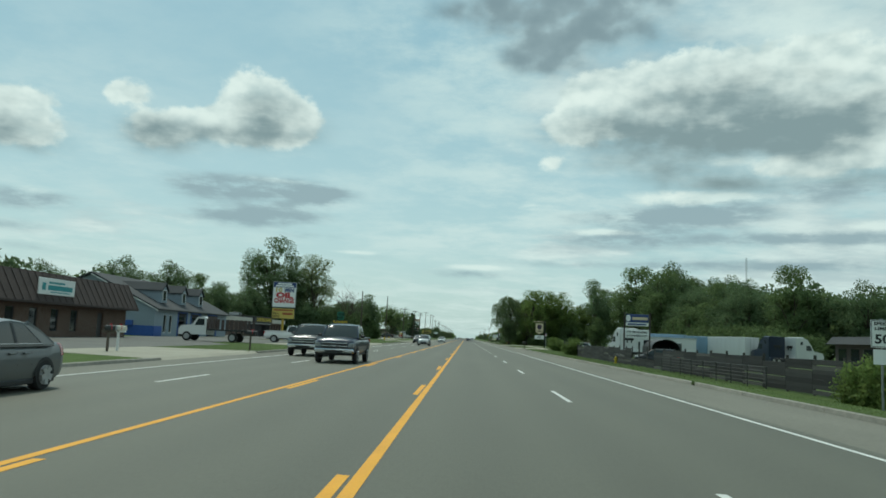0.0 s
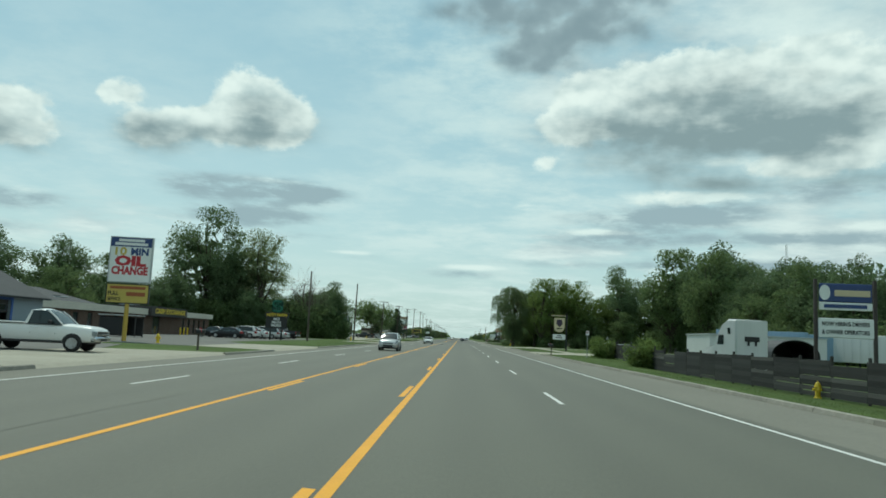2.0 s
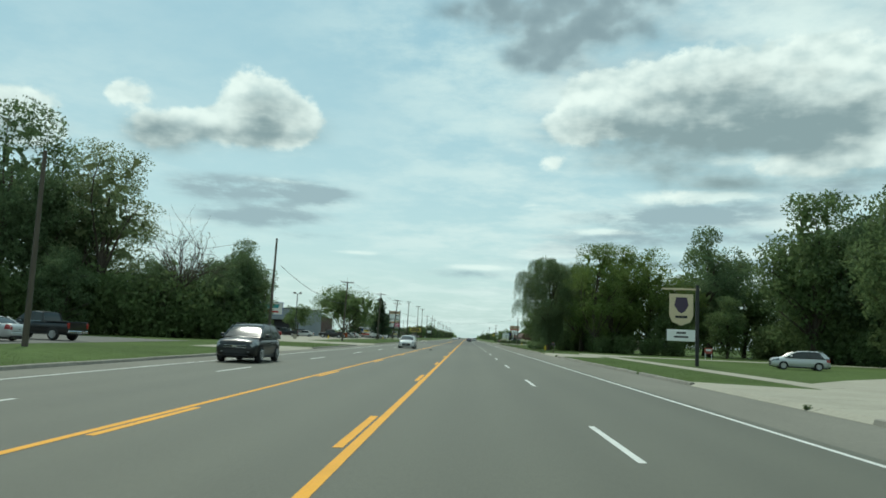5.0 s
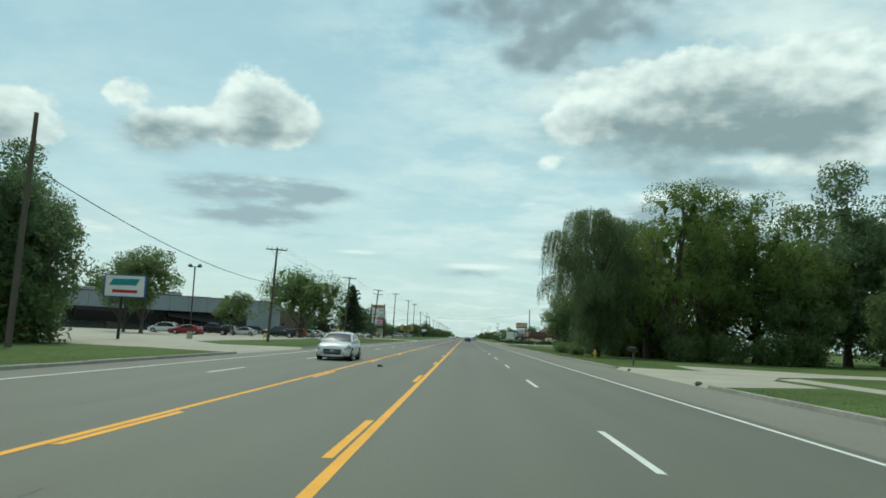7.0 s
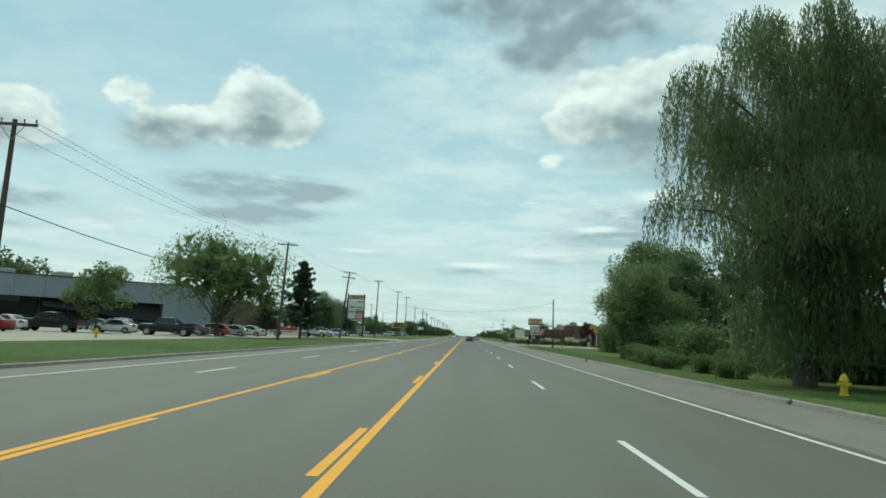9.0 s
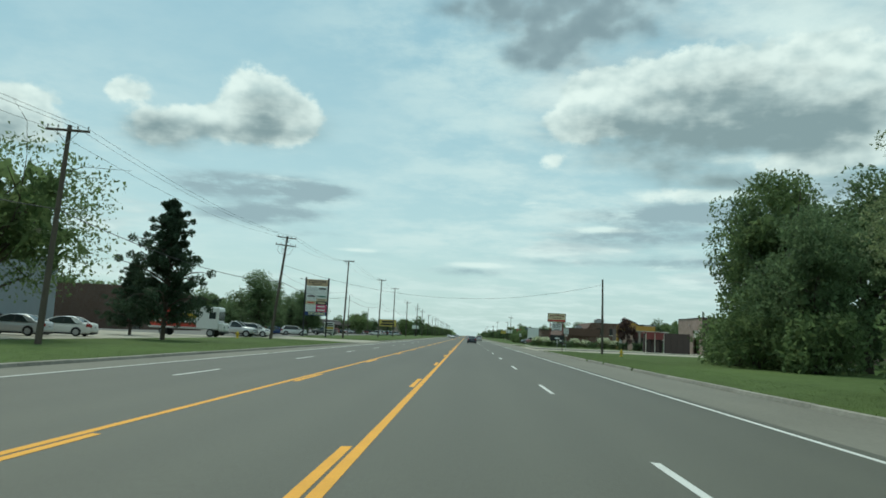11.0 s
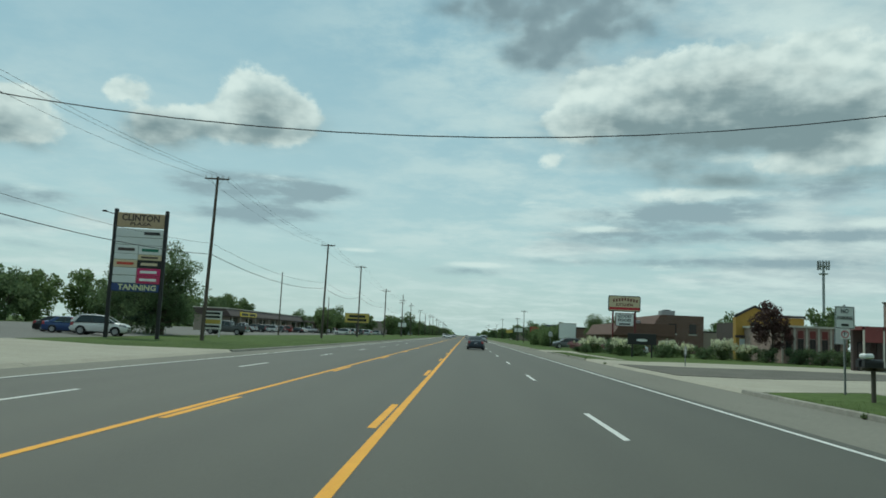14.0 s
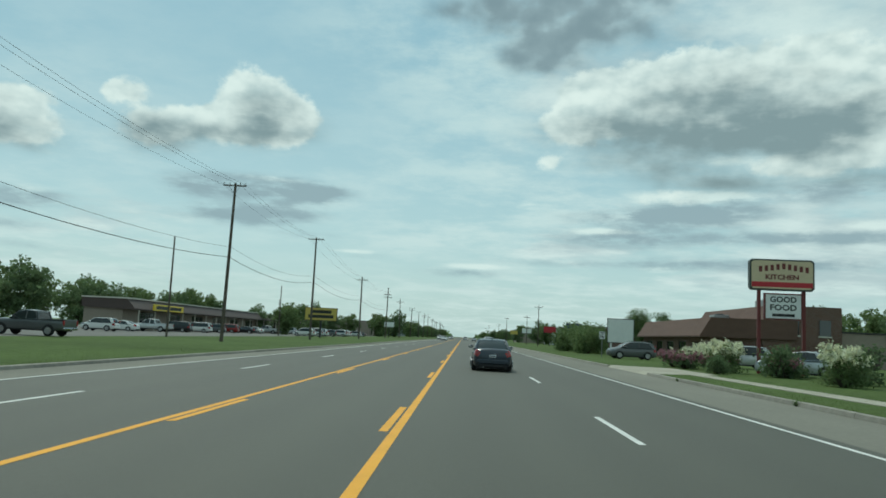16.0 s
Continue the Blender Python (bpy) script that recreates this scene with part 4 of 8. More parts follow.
for x, y, s in ((-58, 197, 2.1), (-52, 199, 2.4), (-46.5, 198, 2.2), (-41.5, 200.5, 2.3), (-36.5, 203, 2.3), (-32, 205.5, 2.2), (-28.5, 208, 2.1)):
    plant(BUSH, x, y, s, x * 13, label="tall dense thicket under the roadside trees")
for k, x, y, s in ((0, -27.0, 215, 0.66), (2, -30, 219, 0.62), (0, -34, 222, 0.66), (2, -27.5, 208, 0.45)):
    plant(OAK[k], x, y, s, x * 23)
for k, x, y, s in ((2, -64, 214, 0.62), (0, -56, 219, 0.6), (3, -49, 222, 0.6), (2, -42, 220, 0.6), (0, -38, 214, 0.55), (2, -54, 186, 0.55), (0, -75, 205, 0.7)):
    plant(OAK[k], x, y, s, x * 41)
for x, y in ((-27, 206), (-31, 204), (-35, 203), (-39, 200), (-24.5, 211), (-43, 197)):
    plant(BUSH, x, y, 1.2, x * 31)
plant(LOT_TREE, -43.5, 272, 1.0, 0)
plant(LOT_TREE, -49, 279, 0.88, 120)
plant(YOUNG, -37.5, 295, 1.1, 60)
plant(SHADE_TREE, -29.3, 309, 0.88, 30)
plant(PINE, -21.9, 322.5, 0.76, 10, sz=0.96)
plant(PINE, -30, 335, 0.6, 200)
plant(OAK[0], -27.6, 369, 0.68, 100, sz=0.565)
plant(PINE, -33, 420, 0.62, 10)
plant(PINE, -36, 427, 0.55, 100)
for x, y, s in ((-34, 421, 0.5), (-40, 430, 0.55), (-30.4, 416, 0.55)):
    plant(OAK[2], x, y, s, x * 9)
r2 = random.Random(78)
for i in range(24):       # behind the western buildings
    plant(FAR_TREE[i % 2] if i % 4 else OAK[i // 2 % 4], -68 - r2.uniform(0, 12), 62 + 5.6 * i, r2.uniform(0.7, 1.0) * (1.15 if i % 2 else 0.85), i * 50)
for i in range(34):       # behind the strip of shops
    plant(FAR_TREE[i % 2], -100 - r2.uniform(0, 22), 330 + 12 * i, r2.uniform(1.0, 1.45), i * 50)
for i in range(60):       # the distance, both sides
    y = 560 + 16 * i
    plant(FAR_TREE[i % 2], -27 - r2.uniform(0, 16) - (10 if y < 680 else 0), y, r2.uniform(0.5, 0.95), i * 70)
    plant(FAR_TREE[(i + 1) % 2], 27 + r2.uniform(0, 22) + (26 if y < 640 else 0), y, r2.uniform(0.45, 0.85), i * 70)
for i in range(14):
    plant(FAR_TREE[i % 2], 66 + r2.uniform(0, 30), 440 + 12 * i, r2.uniform(0.55, 0.9), i * 70)
# joined distant woods
rs = np.random.RandomState(9)
pts = []
for k in range(2600):
    side = -1 if k % 2 else 1
    y = rs.uniform(1450, 3000)
    pts.append((side * (35 + rs.exponential(130)), y, abs(rs.normal()) * 4.5 + 0.5))
tagged(new("far_woods", leaf_mesh("far_woods", np.array(pts), rs.uniform(4, 9, len(pts)), LEAF["mid"], rs, 0.9)), "hazy distant woods along the horizon", "trees", kind="stuff")

# flower beds by the restaurant
for x, y, s in ((16.8, 431, 0.95), (17.6, 418, 0.9), (23.5, 421, 0.9), (20.5, 424, 0.7), (28.8, 420, 1.1), (30.2, 417.5, 0.85), (16.3, 437, 0.7), (25.6, 423, 0.75), (19.5, 443, 0.9)):
    plant(HYDRANGEA, x, y, s, x * 77)
for x, y in ((15.6, 435), (17.6, 434), (15.9, 439), (18.9, 427), (18.2, 437.5)):
    plant(PINKBED, x, y, 1.1, y * 7)
for x, y, s in ((18.4, 426.5, 1.5), (19.8, 421.5, 1.6), (21.5, 417, 1.2), (15.4, 428, 0.9), (26.5, 419, 1.2), (31.8, 416, 1.3), (34.5, 414.5, 1.4), (36.5, 414, 1.3), (38.5, 414, 1.4), (34.4, 365, 1.1), (34.2, 362, 1.0), (34.0, 369, 1.0)):
    plant(LOWBUSH, x, y, s, y * 9)
plant(PLUM, 32.8, 417.0, 1.0, 0)
plant(OAK[3], 33, 522, 0.55, 0)
plant(OAK[0], 40, 535, 0.5, 40)
for x, y, s in ((17.5, 486, 1.1), (19, 494, 1.3), (17, 502, 1.2), (20, 512, 1.5)):
    plant(BUSH, x, y, s, y)
# ivy over the fence ends
for x, y, s in ((15.9, 127.6, 0.9), (16.7, 113, 1.0), (16.5, 30.0, 0.8), (16.6, 28.4, 0.9)):
    plant(VINE, x, y, s, y * 5)
for src in OAK + [POPLAR, COTTON, SHADE_TREE, ASH, LIME, DEAD, PINE, LOT_TREE, YOUNG, PLUM, WILLOW, BUSH, VINE, HYDRANGEA, PINKBED, LOWBUSH] + FAR_TREE:
    for o in list(src.children) + [src]:
        bpy.data.objects.remove(o)
r2 = random.Random(3)
for i in range(16):
    plant(WEED, ROAD_R + 0.04 + r2.uniform(-0.04, 0.06), r2.uniform(20, 420), r2.uniform(0.3, 0.55), i * 40, z=0.0)
for o in list(WEED.children) + [WEED]:
    bpy.data.objects.remove(o)

# ---- buildings ----
def brick_shade(name, colour, mortar, bw=0.22, bh=0.075):
    m = shade(name, colour, 0.9, 0, 0.22, 5.0, 0.4, 0.3, 30.0, spec=0.2)
    n, lk = m.node_tree.nodes, m.node_tree.links
    p = n["Principled BSDF"]
    old = p.inputs["Base Color"].links[0].from_socket
    geo, sp, cb, br = n.new("ShaderNodeTexCoord"), n.new("ShaderNodeSeparateXYZ"), n.new("ShaderNodeCombineXYZ"), n.new("ShaderNodeTexBrick")
    ad = n.new("ShaderNodeMath")
    lk.new(geo.outputs["Object"], sp.inputs[0])
    lk.new(sp.outputs[0], ad.inputs[0])
    lk.new(sp.outputs[1], ad.inputs[1])
    lk.new(ad.outputs[0], cb.inputs[0])
    lk.new(sp.outputs[2], cb.inputs[1])
    lk.new(cb.outputs[0], br.inputs["Vector"])
    br.inputs["Scale"].default_value = 1.0
    br.inputs["Brick Width"].default_value, br.inputs["Row Height"].default_value = bw, bh
    br.inputs["Mortar Size"].default_value = 0.008
    br.inputs["Color1"].default_value = (1, 1, 1, 1)
    br.inputs["Color2"].default_value = (0.72, 0.72, 0.72, 1)
    br.inputs["Mortar"].default_value = (*(b / a for a, b in zip(colour, mortar)), 1)
    mul = n.new("ShaderNodeVectorMath")
    mul.operation = "MULTIPLY"
    lk.new(old, mul.inputs[0])
    lk.new(br.outputs["Color"], mul.inputs[1])
    lk.new(mul.outputs[0], p.inputs["Base Color"])
    return m


BRICK_BROWN = brick_shade("brown_brick", (0.115, 0.068, 0.050), (0.16, 0.14, 0.12))
BRICK_RED = brick_shade("red_brown_brick", (0.150, 0.080, 0.060), (0.2, 0.17, 0.15))
BRICK_PINK = brick_shade("pinkish_painted_block", (0.40, 0.29, 0.25), (0.34, 0.25, 0.21), 0.4, 0.2)
SHINGLE = shade("dark_brown_shingle", (0.045, 0.030, 0.026), 0.85, 0, 0.3, 9.0, 0.5, 0.8, 25.0, (1, 1, 3))
MANSARD = shade("brown_mansard_shingle", (0.115, 0.064, 0.047), 0.85, 0, 0.25, 8.0, 0.4, 0.8, 22.0, (1, 1, 3))
ROOF_GREY = shade("grey_roof", (0.040, 0.043, 0.046), 0.85, 0, 0.25, 6.0, 0.3, 0.6, 20.0)
SIDING = shade("pale_blue_grey_siding", (0.22, 0.265, 0.30), 0.7, 0, 0.10, 3.0, 0.3, 0.3, 12.0, (0.2, 0.2, 6))
BLUE = shade("bright_blue_paint", (0.030, 0.085, 0.30), 0.6, 0, 0.15, 3.0, 0.4)
FASCIA = shade("off_white_fascia", (0.52, 0.49, 0.42), 0.7, 0, 0.15, 3.0, 0.4)
BOARD_WHITE = shade("white_sign_board", (0.70, 0.71, 0.69), 0.5, 0, 0.06, 2.0, 0.5)
PANEL = shade("blue_grey_metal_panel", (0.21, 0.245, 0.27), 0.5, 0.1, 0.12, 3.0, 0.3, 0.15, 8.0, (1, 6, 0.2))
PANEL_LIGHT = shade("light_grey_wall", (0.40, 0.42, 0.42), 0.7, 0, 0.12, 3.0, 0.3)
TAN = shade("tan_wall", (0.27, 0.225, 0.18), 0.8, 0, 0.15, 3.0, 0.4)
YELLOW_WALL = shade("mustard_stucco", (0.38, 0.225, 0.045), 0.8, 0, 0.12, 3.0, 0.4)
BROWN_PAINT = shade("dark_brown_paint", (0.070, 0.048, 0.042), 0.7, 0, 0.15, 3.0, 0.4)
RED_PANEL = shade("red_panel", (0.17, 0.035, 0.032), 0.5, 0, 0.15, 3.0, 0.4)
WINDOW = dark_glass("window_glass", (0.025, 0.030, 0.032), 0.08)
INTERIOR = shade("dark_interior", (0.015, 0.015, 0.016), 0.9)
TRIM_WHITE = shade("white_trim", (0.60, 0.61, 0.60), 0.6, 0, 0.08)
TRIM_DARK = shade("dark_trim", (0.03, 0.028, 0.027), 0.6)


def building(name, label, at=None):
    return thing(name, label, "building", at)


def wall_run(top, mat, x, y0, y1, z0, z1, gaps=(), thick=0.25, side=1, label="", name="wall"):
    """A wall along y at x with real openings: gaps are (y0, y1, z0, z1). side: which way its face looks along x."""
    xs2 = (x - thick, x) if side > 0 else (x, x + thick)
    ys2 = sorted({y0, y1} | {g[0] for g in gaps} | {g[1] for g in gaps})
    zs2 = sorted({z0, z1} | {g[2] for g in gaps} | {g[3] for g in gaps})
    n, m = len(ys2) - 1, len(zs2) - 1
    solid = lambda j, k: 0 <= j < n and 0 <= k < m and not any(a < (ys2[j] + ys2[j + 1]) / 2 < b and c < (zs2[k] + zs2[k + 1]) / 2 < d for a, b, c, d in gaps)
    sh = Shape()
    sh.v = [(xx, yy, zz) for xx in xs2 for yy in ys2 for zz in zs2]
    at_ = lambda i, j, k: (i * (n + 1) + j) * (m + 1) + k
    for j in range(n):
        for k in range(m):
            if not solid(j, k):
                continue
            for i in (0, 1):
                sh.f.append((at_(i, j, k), at_(i, j + 1, k), at_(i, j + 1, k + 1), at_(i, j, k + 1)))
            for jj, kk, p, q in ((j - 1, k, (j, k), (j, k + 1)), (j + 1, k, (j + 1, k), (j + 1, k + 1)), (j, k - 1, (j, k), (j + 1, k)), (j, k + 1, (j, k + 1), (j + 1, k + 1))):
                if not solid(jj, kk):
                    sh.f.append((at_(0, *p), at_(0, *q), at_(1, *q), at_(1, *p)))
    return part(name, sh, mat, top, label)


def window_y(top, x, a, b, c, d, side=1, mullions=1, frame_mat=None, depth=0.12, name="window", glass=None):
    """A window set into a wall along y: frame and pane."""
    fm = frame_mat or TRIM_DARK
    s = side
    sh, t = Shape(), 0.06
    x0, x1 = sorted((x - s * depth, x - s * (depth - 0.07)))
    sh.box(x0, x1, a, b, c, c + t).box(x0, x1, a, b, d - t, d)
    for k in range(mullions + 2):
        yy = a + (b - a - t) * k / (mullions + 1)
        sh.box(x0, x1, yy, yy + t, c + t, d - t)
    o = part(name, sh, fm, top)
    gx = x - s * (depth - 0.02)
    part("pane", Shape().box(min(gx, gx - s * 0.012), max(gx, gx - s * 0.012), a + 0.02, b - 0.02, c + 0.02, d - 0.02), glass or WINDOW, o)
    return o


def window_x(top, y, a, b, c, d, frame_mat=None, depth=0.12, name="window"):
    """The same in a wall along x that faces back down the road."""
    fm = frame_mat or TRIM_DARK
    sh, t = Shape(), 0.06
    y0, y1 = y + depth - 0.07, y + depth
    sh.box(a, b, y0, y1, c, c + t).box(a, b, y0, y1, d - t, d).box(a, a + t, y0, y1, c + t, d - t).box(b - t, b, y0, y1, c + t, d - t)
    sh.box((a + b) / 2 - t / 2, (a + b) / 2 + t / 2, y0, y1, c + t, d - t)
    o = part(name, sh, fm, top)
    part("pane", Shape().box(a + 0.02, b - 0.02, y + depth - 0.04, y + depth - 0.028, c + 0.02, d - 0.02), WINDOW, o)
    return o


def shell(top, mat, x0, x1, y0, y1, z1, front=1, label=""):
    """The three other walls, the floor slab and a dark inside lining."""
    t = 0.25
    sh = Shape()
    if front > 0:
        sh.box(x0, x0 + t, y0, y1, 0, z1)
    else:
        sh.box(x1 - t, x1, y0, y1, 0, z1)
    part("back_wall", sh, mat, top)
    a, b = (x0 + t, x1 - t) if front > 0 else (x0 + t, x1 - t)
    part("end_wall", Shape().box(a, b, y0, y0 + t, 0, z1), mat, top, label)
    part("end_wall", Shape().box(a, b, y1 - t, y1, 0, z1), mat, top)
    part("floor_slab", Shape().box(x0 + 0.3, x1 - 0.3, y0 + 0.3, y1 - 0.3, 0.0, 0.15), INTERIOR, top)


def flat_roof(top, mat, x0, x1, y0, y1, z, parapet=0.35, over=0.0):
    sh = Shape().box(x0 + 0.26, x1 - 0.26, y0 + 0.26, y1 - 0.26, z - 0.35, z - 0.15)
    part("roof", sh, mat, top)


def roof_unit(top, x, y, z, w=1.6, d=1.8, h=1.0, mat=None):
    u = part("roof_unit", Shape().slab(x - w / 2, x + w / 2, y - d / 2, y + d / 2, z, z + h, 0.05), mat or STEEL, top)
    s2 = Shape()
    for k in range(6):
        s2.box(x + w / 2, x + w / 2 + 0.02, y - d * 0.4, y + d * 0.4, z + h * (0.15 + 0.12 * k), z + h * (0.2 + 0.12 * k))
    part("vent_slats", s2, DARK_STEEL, u)
    part("fan_hood", Shape().lathe([(w * 0.3, 0), (w * 0.3, 0.12), (w * 0.22, 0.16)], (x, y, z + h)), DARK_STEEL, u)


# brown clinic with a mansard roof
b = building("brick_clinic", "low brown brick building with a dark mansard roof")
gaps = [(26 + 3.0 * k, 27.1 + 3.0 * k, 0.55, 2.3) for k in range(13)] + [(66.6, 67.7, 0.12, 2.25)]
wall_run(b, BRICK_BROWN, -31.4, 22, 72.2, 0, 2.75, gaps)
for a, c, d, e2 in gaps[:-1]:
    window_y(b, -31.4, a, c, d, e2, mullions=0)
door = part("door", Shape().box(-31.6, -31.54, 66.62, 67.68, 0.14, 2.22), TRIM_DARK, b)
part("handle", Shape().box(-31.53, -31.48, 66.75, 66.79, 1.0, 1.25), STEEL, door)
shell(b, BRICK_BROWN, -46, -31.4, 22, 72.2, 2.75)
prof = [(-30.5, 2.62), (-30.5, 2.78), (-31.7, 5.05), (-32.0, 5.05), (-32.0, 4.7), (-45.6, 4.7), (-45.6, 5.05), (-46.0, 5.05), (-46.8, 2.78), (-46.8, 2.62)]
part("mansard_roof", Shape().prism(prof, "y", 21.4, 72.9), SHINGLE, b)
s2 = Shape()
for k in range(52):
    y = 21.6 + k * 1.0
    s2.add([(-30.49, y, 2.78), (-30.49, y + 0.04, 2.78), (-31.69, y + 0.04, 5.05), (-31.69, y, 5.05), (-30.46, y, 2.80), (-30.46, y + 0.04, 2.80), (-31.66, y + 0.04, 5.07), (-31.66, y, 5.07)],
           [(4, 5, 6, 7), (0, 4, 7, 3), (1, 2, 6, 5), (0, 1, 5, 4), (3, 7, 6, 2)])
part("roof_seams", s2, SHINGLE, b)
for k in range(4):
    part("roof_vent", Shape().tube((-38, 30 + 11 * k, 4.7), (-38, 30 + 11 * k, 5.5), 0.16), DARK_STEEL, b)
sg = thing("wall_sign", "white wall sign with teal bars on the dark roof", "sign", pose(-30.78, 58.4, 3.95, 90, 0, 90))
part("board", Shape().slab(-2.6, 2.6, -0.62, 0.62, -0.06, 0.06, 0.02), BOARD_WHITE, sg)
TEAL = shade("teal_print", (0.03, 0.25, 0.27), 0.5)
for x0, x1, y0, y1 in ((-1.4, 2.2, -0.28, 0.10), (-2.2, -1.7, -0.3, 0.25), (-1.3, 1.0, 0.22, 0.36), (-1.0, 1.9, -0.46, -0.38)):
    part("print_bar", Shape().box(x0, x1, y0, y1, 0.061, 0.066), TEAL, sg)

# garage with dormers
b = building("dormer_garage", "pale blue-grey garage with blue base and three dormers")
Y0, Y1, X0, X1, EZ, RZ = 86.0, 112.0, -49.5, -34.3, 3.3, 6.9
bays = [(88.6, 89.5, 0.5, 2.6), (90.4, 91.3, 0.5, 2.6), (93.2, 95.9, 0.12, 2.9), (97.6, 100.8, 0.12, 2.9), (104.0, 107.4, 0.12, 2.9)]
wall_run(b, SIDING, X1, Y0, Y1, 0, EZ, bays)
for a, c, d, e2 in bays[:2]:
    window_y(b, X1, a, c, d, e2, frame_mat=TRIM_WHITE, mullions=0)
for a, c, d, e2 in bays[2:]:
    part("bay_trim", Shape().box(X1, X1 + 0.05, a - 0.25, a, 0.1, e2 + 0.2).box(X1, X1 + 0.05, c, c + 0.25, 0.1, e2 + 0.2).box(X1, X1 + 0.05, a, c, e2, e2 + 0.2), BLUE, b)
    dr = part("bay_door", Shape().box(X1 - 0.3, X1 - 0.22, a, c, 1.9, e2), TRIM_DARK, b)
    part("door_glass", Shape().box(X1 - 0.215, X1 - 0.205, a + 0.2, c - 0.2, 2.1, 2.5), WINDOW, dr)
shell(b, SIDING, X0, X1, Y0, Y1, EZ)
XM = (X0 + X1) / 2
part("gable", Shape().prism([(X0, EZ), (X1, EZ), (XM, RZ)], "y", Y0, Y0 + 0.25), SIDING, b)
part("gable", Shape().prism([(X0, EZ), (X1, EZ), (XM, RZ)], "y", Y1 - 0.25, Y1), SIDING, b)
k = (RZ - EZ) / (XM - X0)
rt = 0.18
part("roof", Shape().prism([(X1 + 0.5, EZ - 0.5 * k + 0.02), (XM, RZ + 0.02), (X0 - 0.5, EZ - 0.5 * k + 0.02), (X0 - 0.5, EZ - 0.5 * k + rt), (XM, RZ + rt + 0.05), (X1 + 0.5, EZ - 0.5 * k + rt)], "y", Y0 - 0.35, Y1 + 0.35), ROOF_GREY, b)
part("blue_base", Shape().box(X0 + 0.1, X1 + 0.02, Y0 - 0.03, Y0 - 0.004, 0.1, 1.25).box(X1 + 0.004, X1 + 0.03, Y0 - 0.03, 88.2, 0.1, 1.25), BLUE, b)
part("wall_box", Shape().slab(X1 - 3.6, X1 - 2.4, Y0 - 0.35, Y0 - 0.03, 1.2, 1.8, 0.03), BLUE, b)
part("gable_trim", Shape().prism([(X1 + 0.5, EZ - 0.5 * k - 0.12), (XM, RZ - 0.12), (XM, RZ + 0.02), (X1 + 0.5, EZ - 0.5 * k + 0.02)], "y", Y0 - 0.34, Y0 - 0.28), TRIM_WHITE, b)
for yd in (90.5, 96.8, 103.0):
    d = part("dormer", Shape().prism([(yd - 0.85, 4.0), (yd + 0.85, 4.0), (yd + 0.85, 5.5), (yd, 6.25), (yd - 0.85, 5.5)], "x", XM + 1.0, X1 - 0.9), SIDING, b)
    part("dormer_roof", Shape().prism([(yd - 1.05, 5.38), (yd, 6.32), (yd + 1.05, 5.38), (yd + 1.05, 5.5), (yd, 6.46), (yd - 1.05, 5.5)], "x", XM + 0.6, X1 - 0.7), ROOF_GREY, d)
    part("dormer_window", Shape().box(X1 - 0.9, X1 - 0.86, yd - 0.42, yd + 0.42, 4.35, 5.45), WINDOW, d)
    part("window_trim", Shape().box(X1 - 0.9, X1 - 0.84, yd - 0.52, yd - 0.42, 4.3, 5.5).box(X1 - 0.9, X1 - 0.84, yd + 0.42, yd + 0.52, 4.3, 5.5).box(X1 - 0.9, X1 - 0.84, yd - 0.42, yd + 0.42, 5.45, 5.55), TRIM_WHITE, d)

# grey steel shed behind
b = building("steel_shed", "grey metal shed with a shallow gable roof")
part("wall", Shape().prism([(-62, 0), (-46, 0), (-46, 3.6), (-54, 5.4), (-62, 3.6)], "y", 116, 146), PANEL, b)
part("roof", Shape().prism([(-62.3, 3.6), (-54, 5.46), (-45.7, 3.6), (-45.7, 3.72), (-54, 5.6), (-62.3, 3.72)], "y", 115.6, 146.4), ROOF_GREY, b)

# brick shop with white fascia
b = building("brick_shop", "long flat brown brick shop with an off-white fascia")
gaps = [(122 + 3.4 * k, 123.2 + 3.4 * k, 0.3, 2.5) for k in range(8)] + [(154.5, 157.0, 0.12, 2.6)] + [(166 + 2.4 * k, 166.9 + 2.4 * k, 0.3, 2.5) for k in range(5)]
wall_run(b, BRICK_BROWN, -42.0, 118, 178.5, 0, 2.75, gaps)
for a, c, d, e2 in gaps:
    window_y(b, -42.0, a, c, d, e2, mullions=0)
shell(b, BRICK_BROWN, -58, -42.0, 118, 178.5, 2.75)
part("fascia", Shape().box(-58.2, -41.5, 117.6, 151.5, 2.75, 3.55), FASCIA, b)
part("fascia", Shape().box(-58.2, -41.5, 165.0, 178.9, 2.75, 3.55), FASCIA, b)
part("entrance_box", Shape().box(-50, -41.0, 151.5, 165.0, 2.62, 3.95), TRIM_DARK, b)
roof_unit(b, -47, 158, 3.95, 2.0, 2.4, 0.6)
roof_unit(b, -49, 141, 3.5, 2.2, 2.6, 0.9)
YEL = shade("yellow_letters", (0.72, 0.52, 0.02), 0.4)
lettering("CASH EXCHANGE", 0.95, YEL, b, pose(-40.98, 158.4, 3.3, 90, 0, 90), 11.5, label="yellow raised letters")
for yy in (160.5, 162.0, 163.5):
    part("bollard", Shape().lathe([(0.10, 0), (0.10, 1.0), (0.07, 1.08), (0.0, 1.1)], (-40.2, yy, 0.1)), YEL, b)

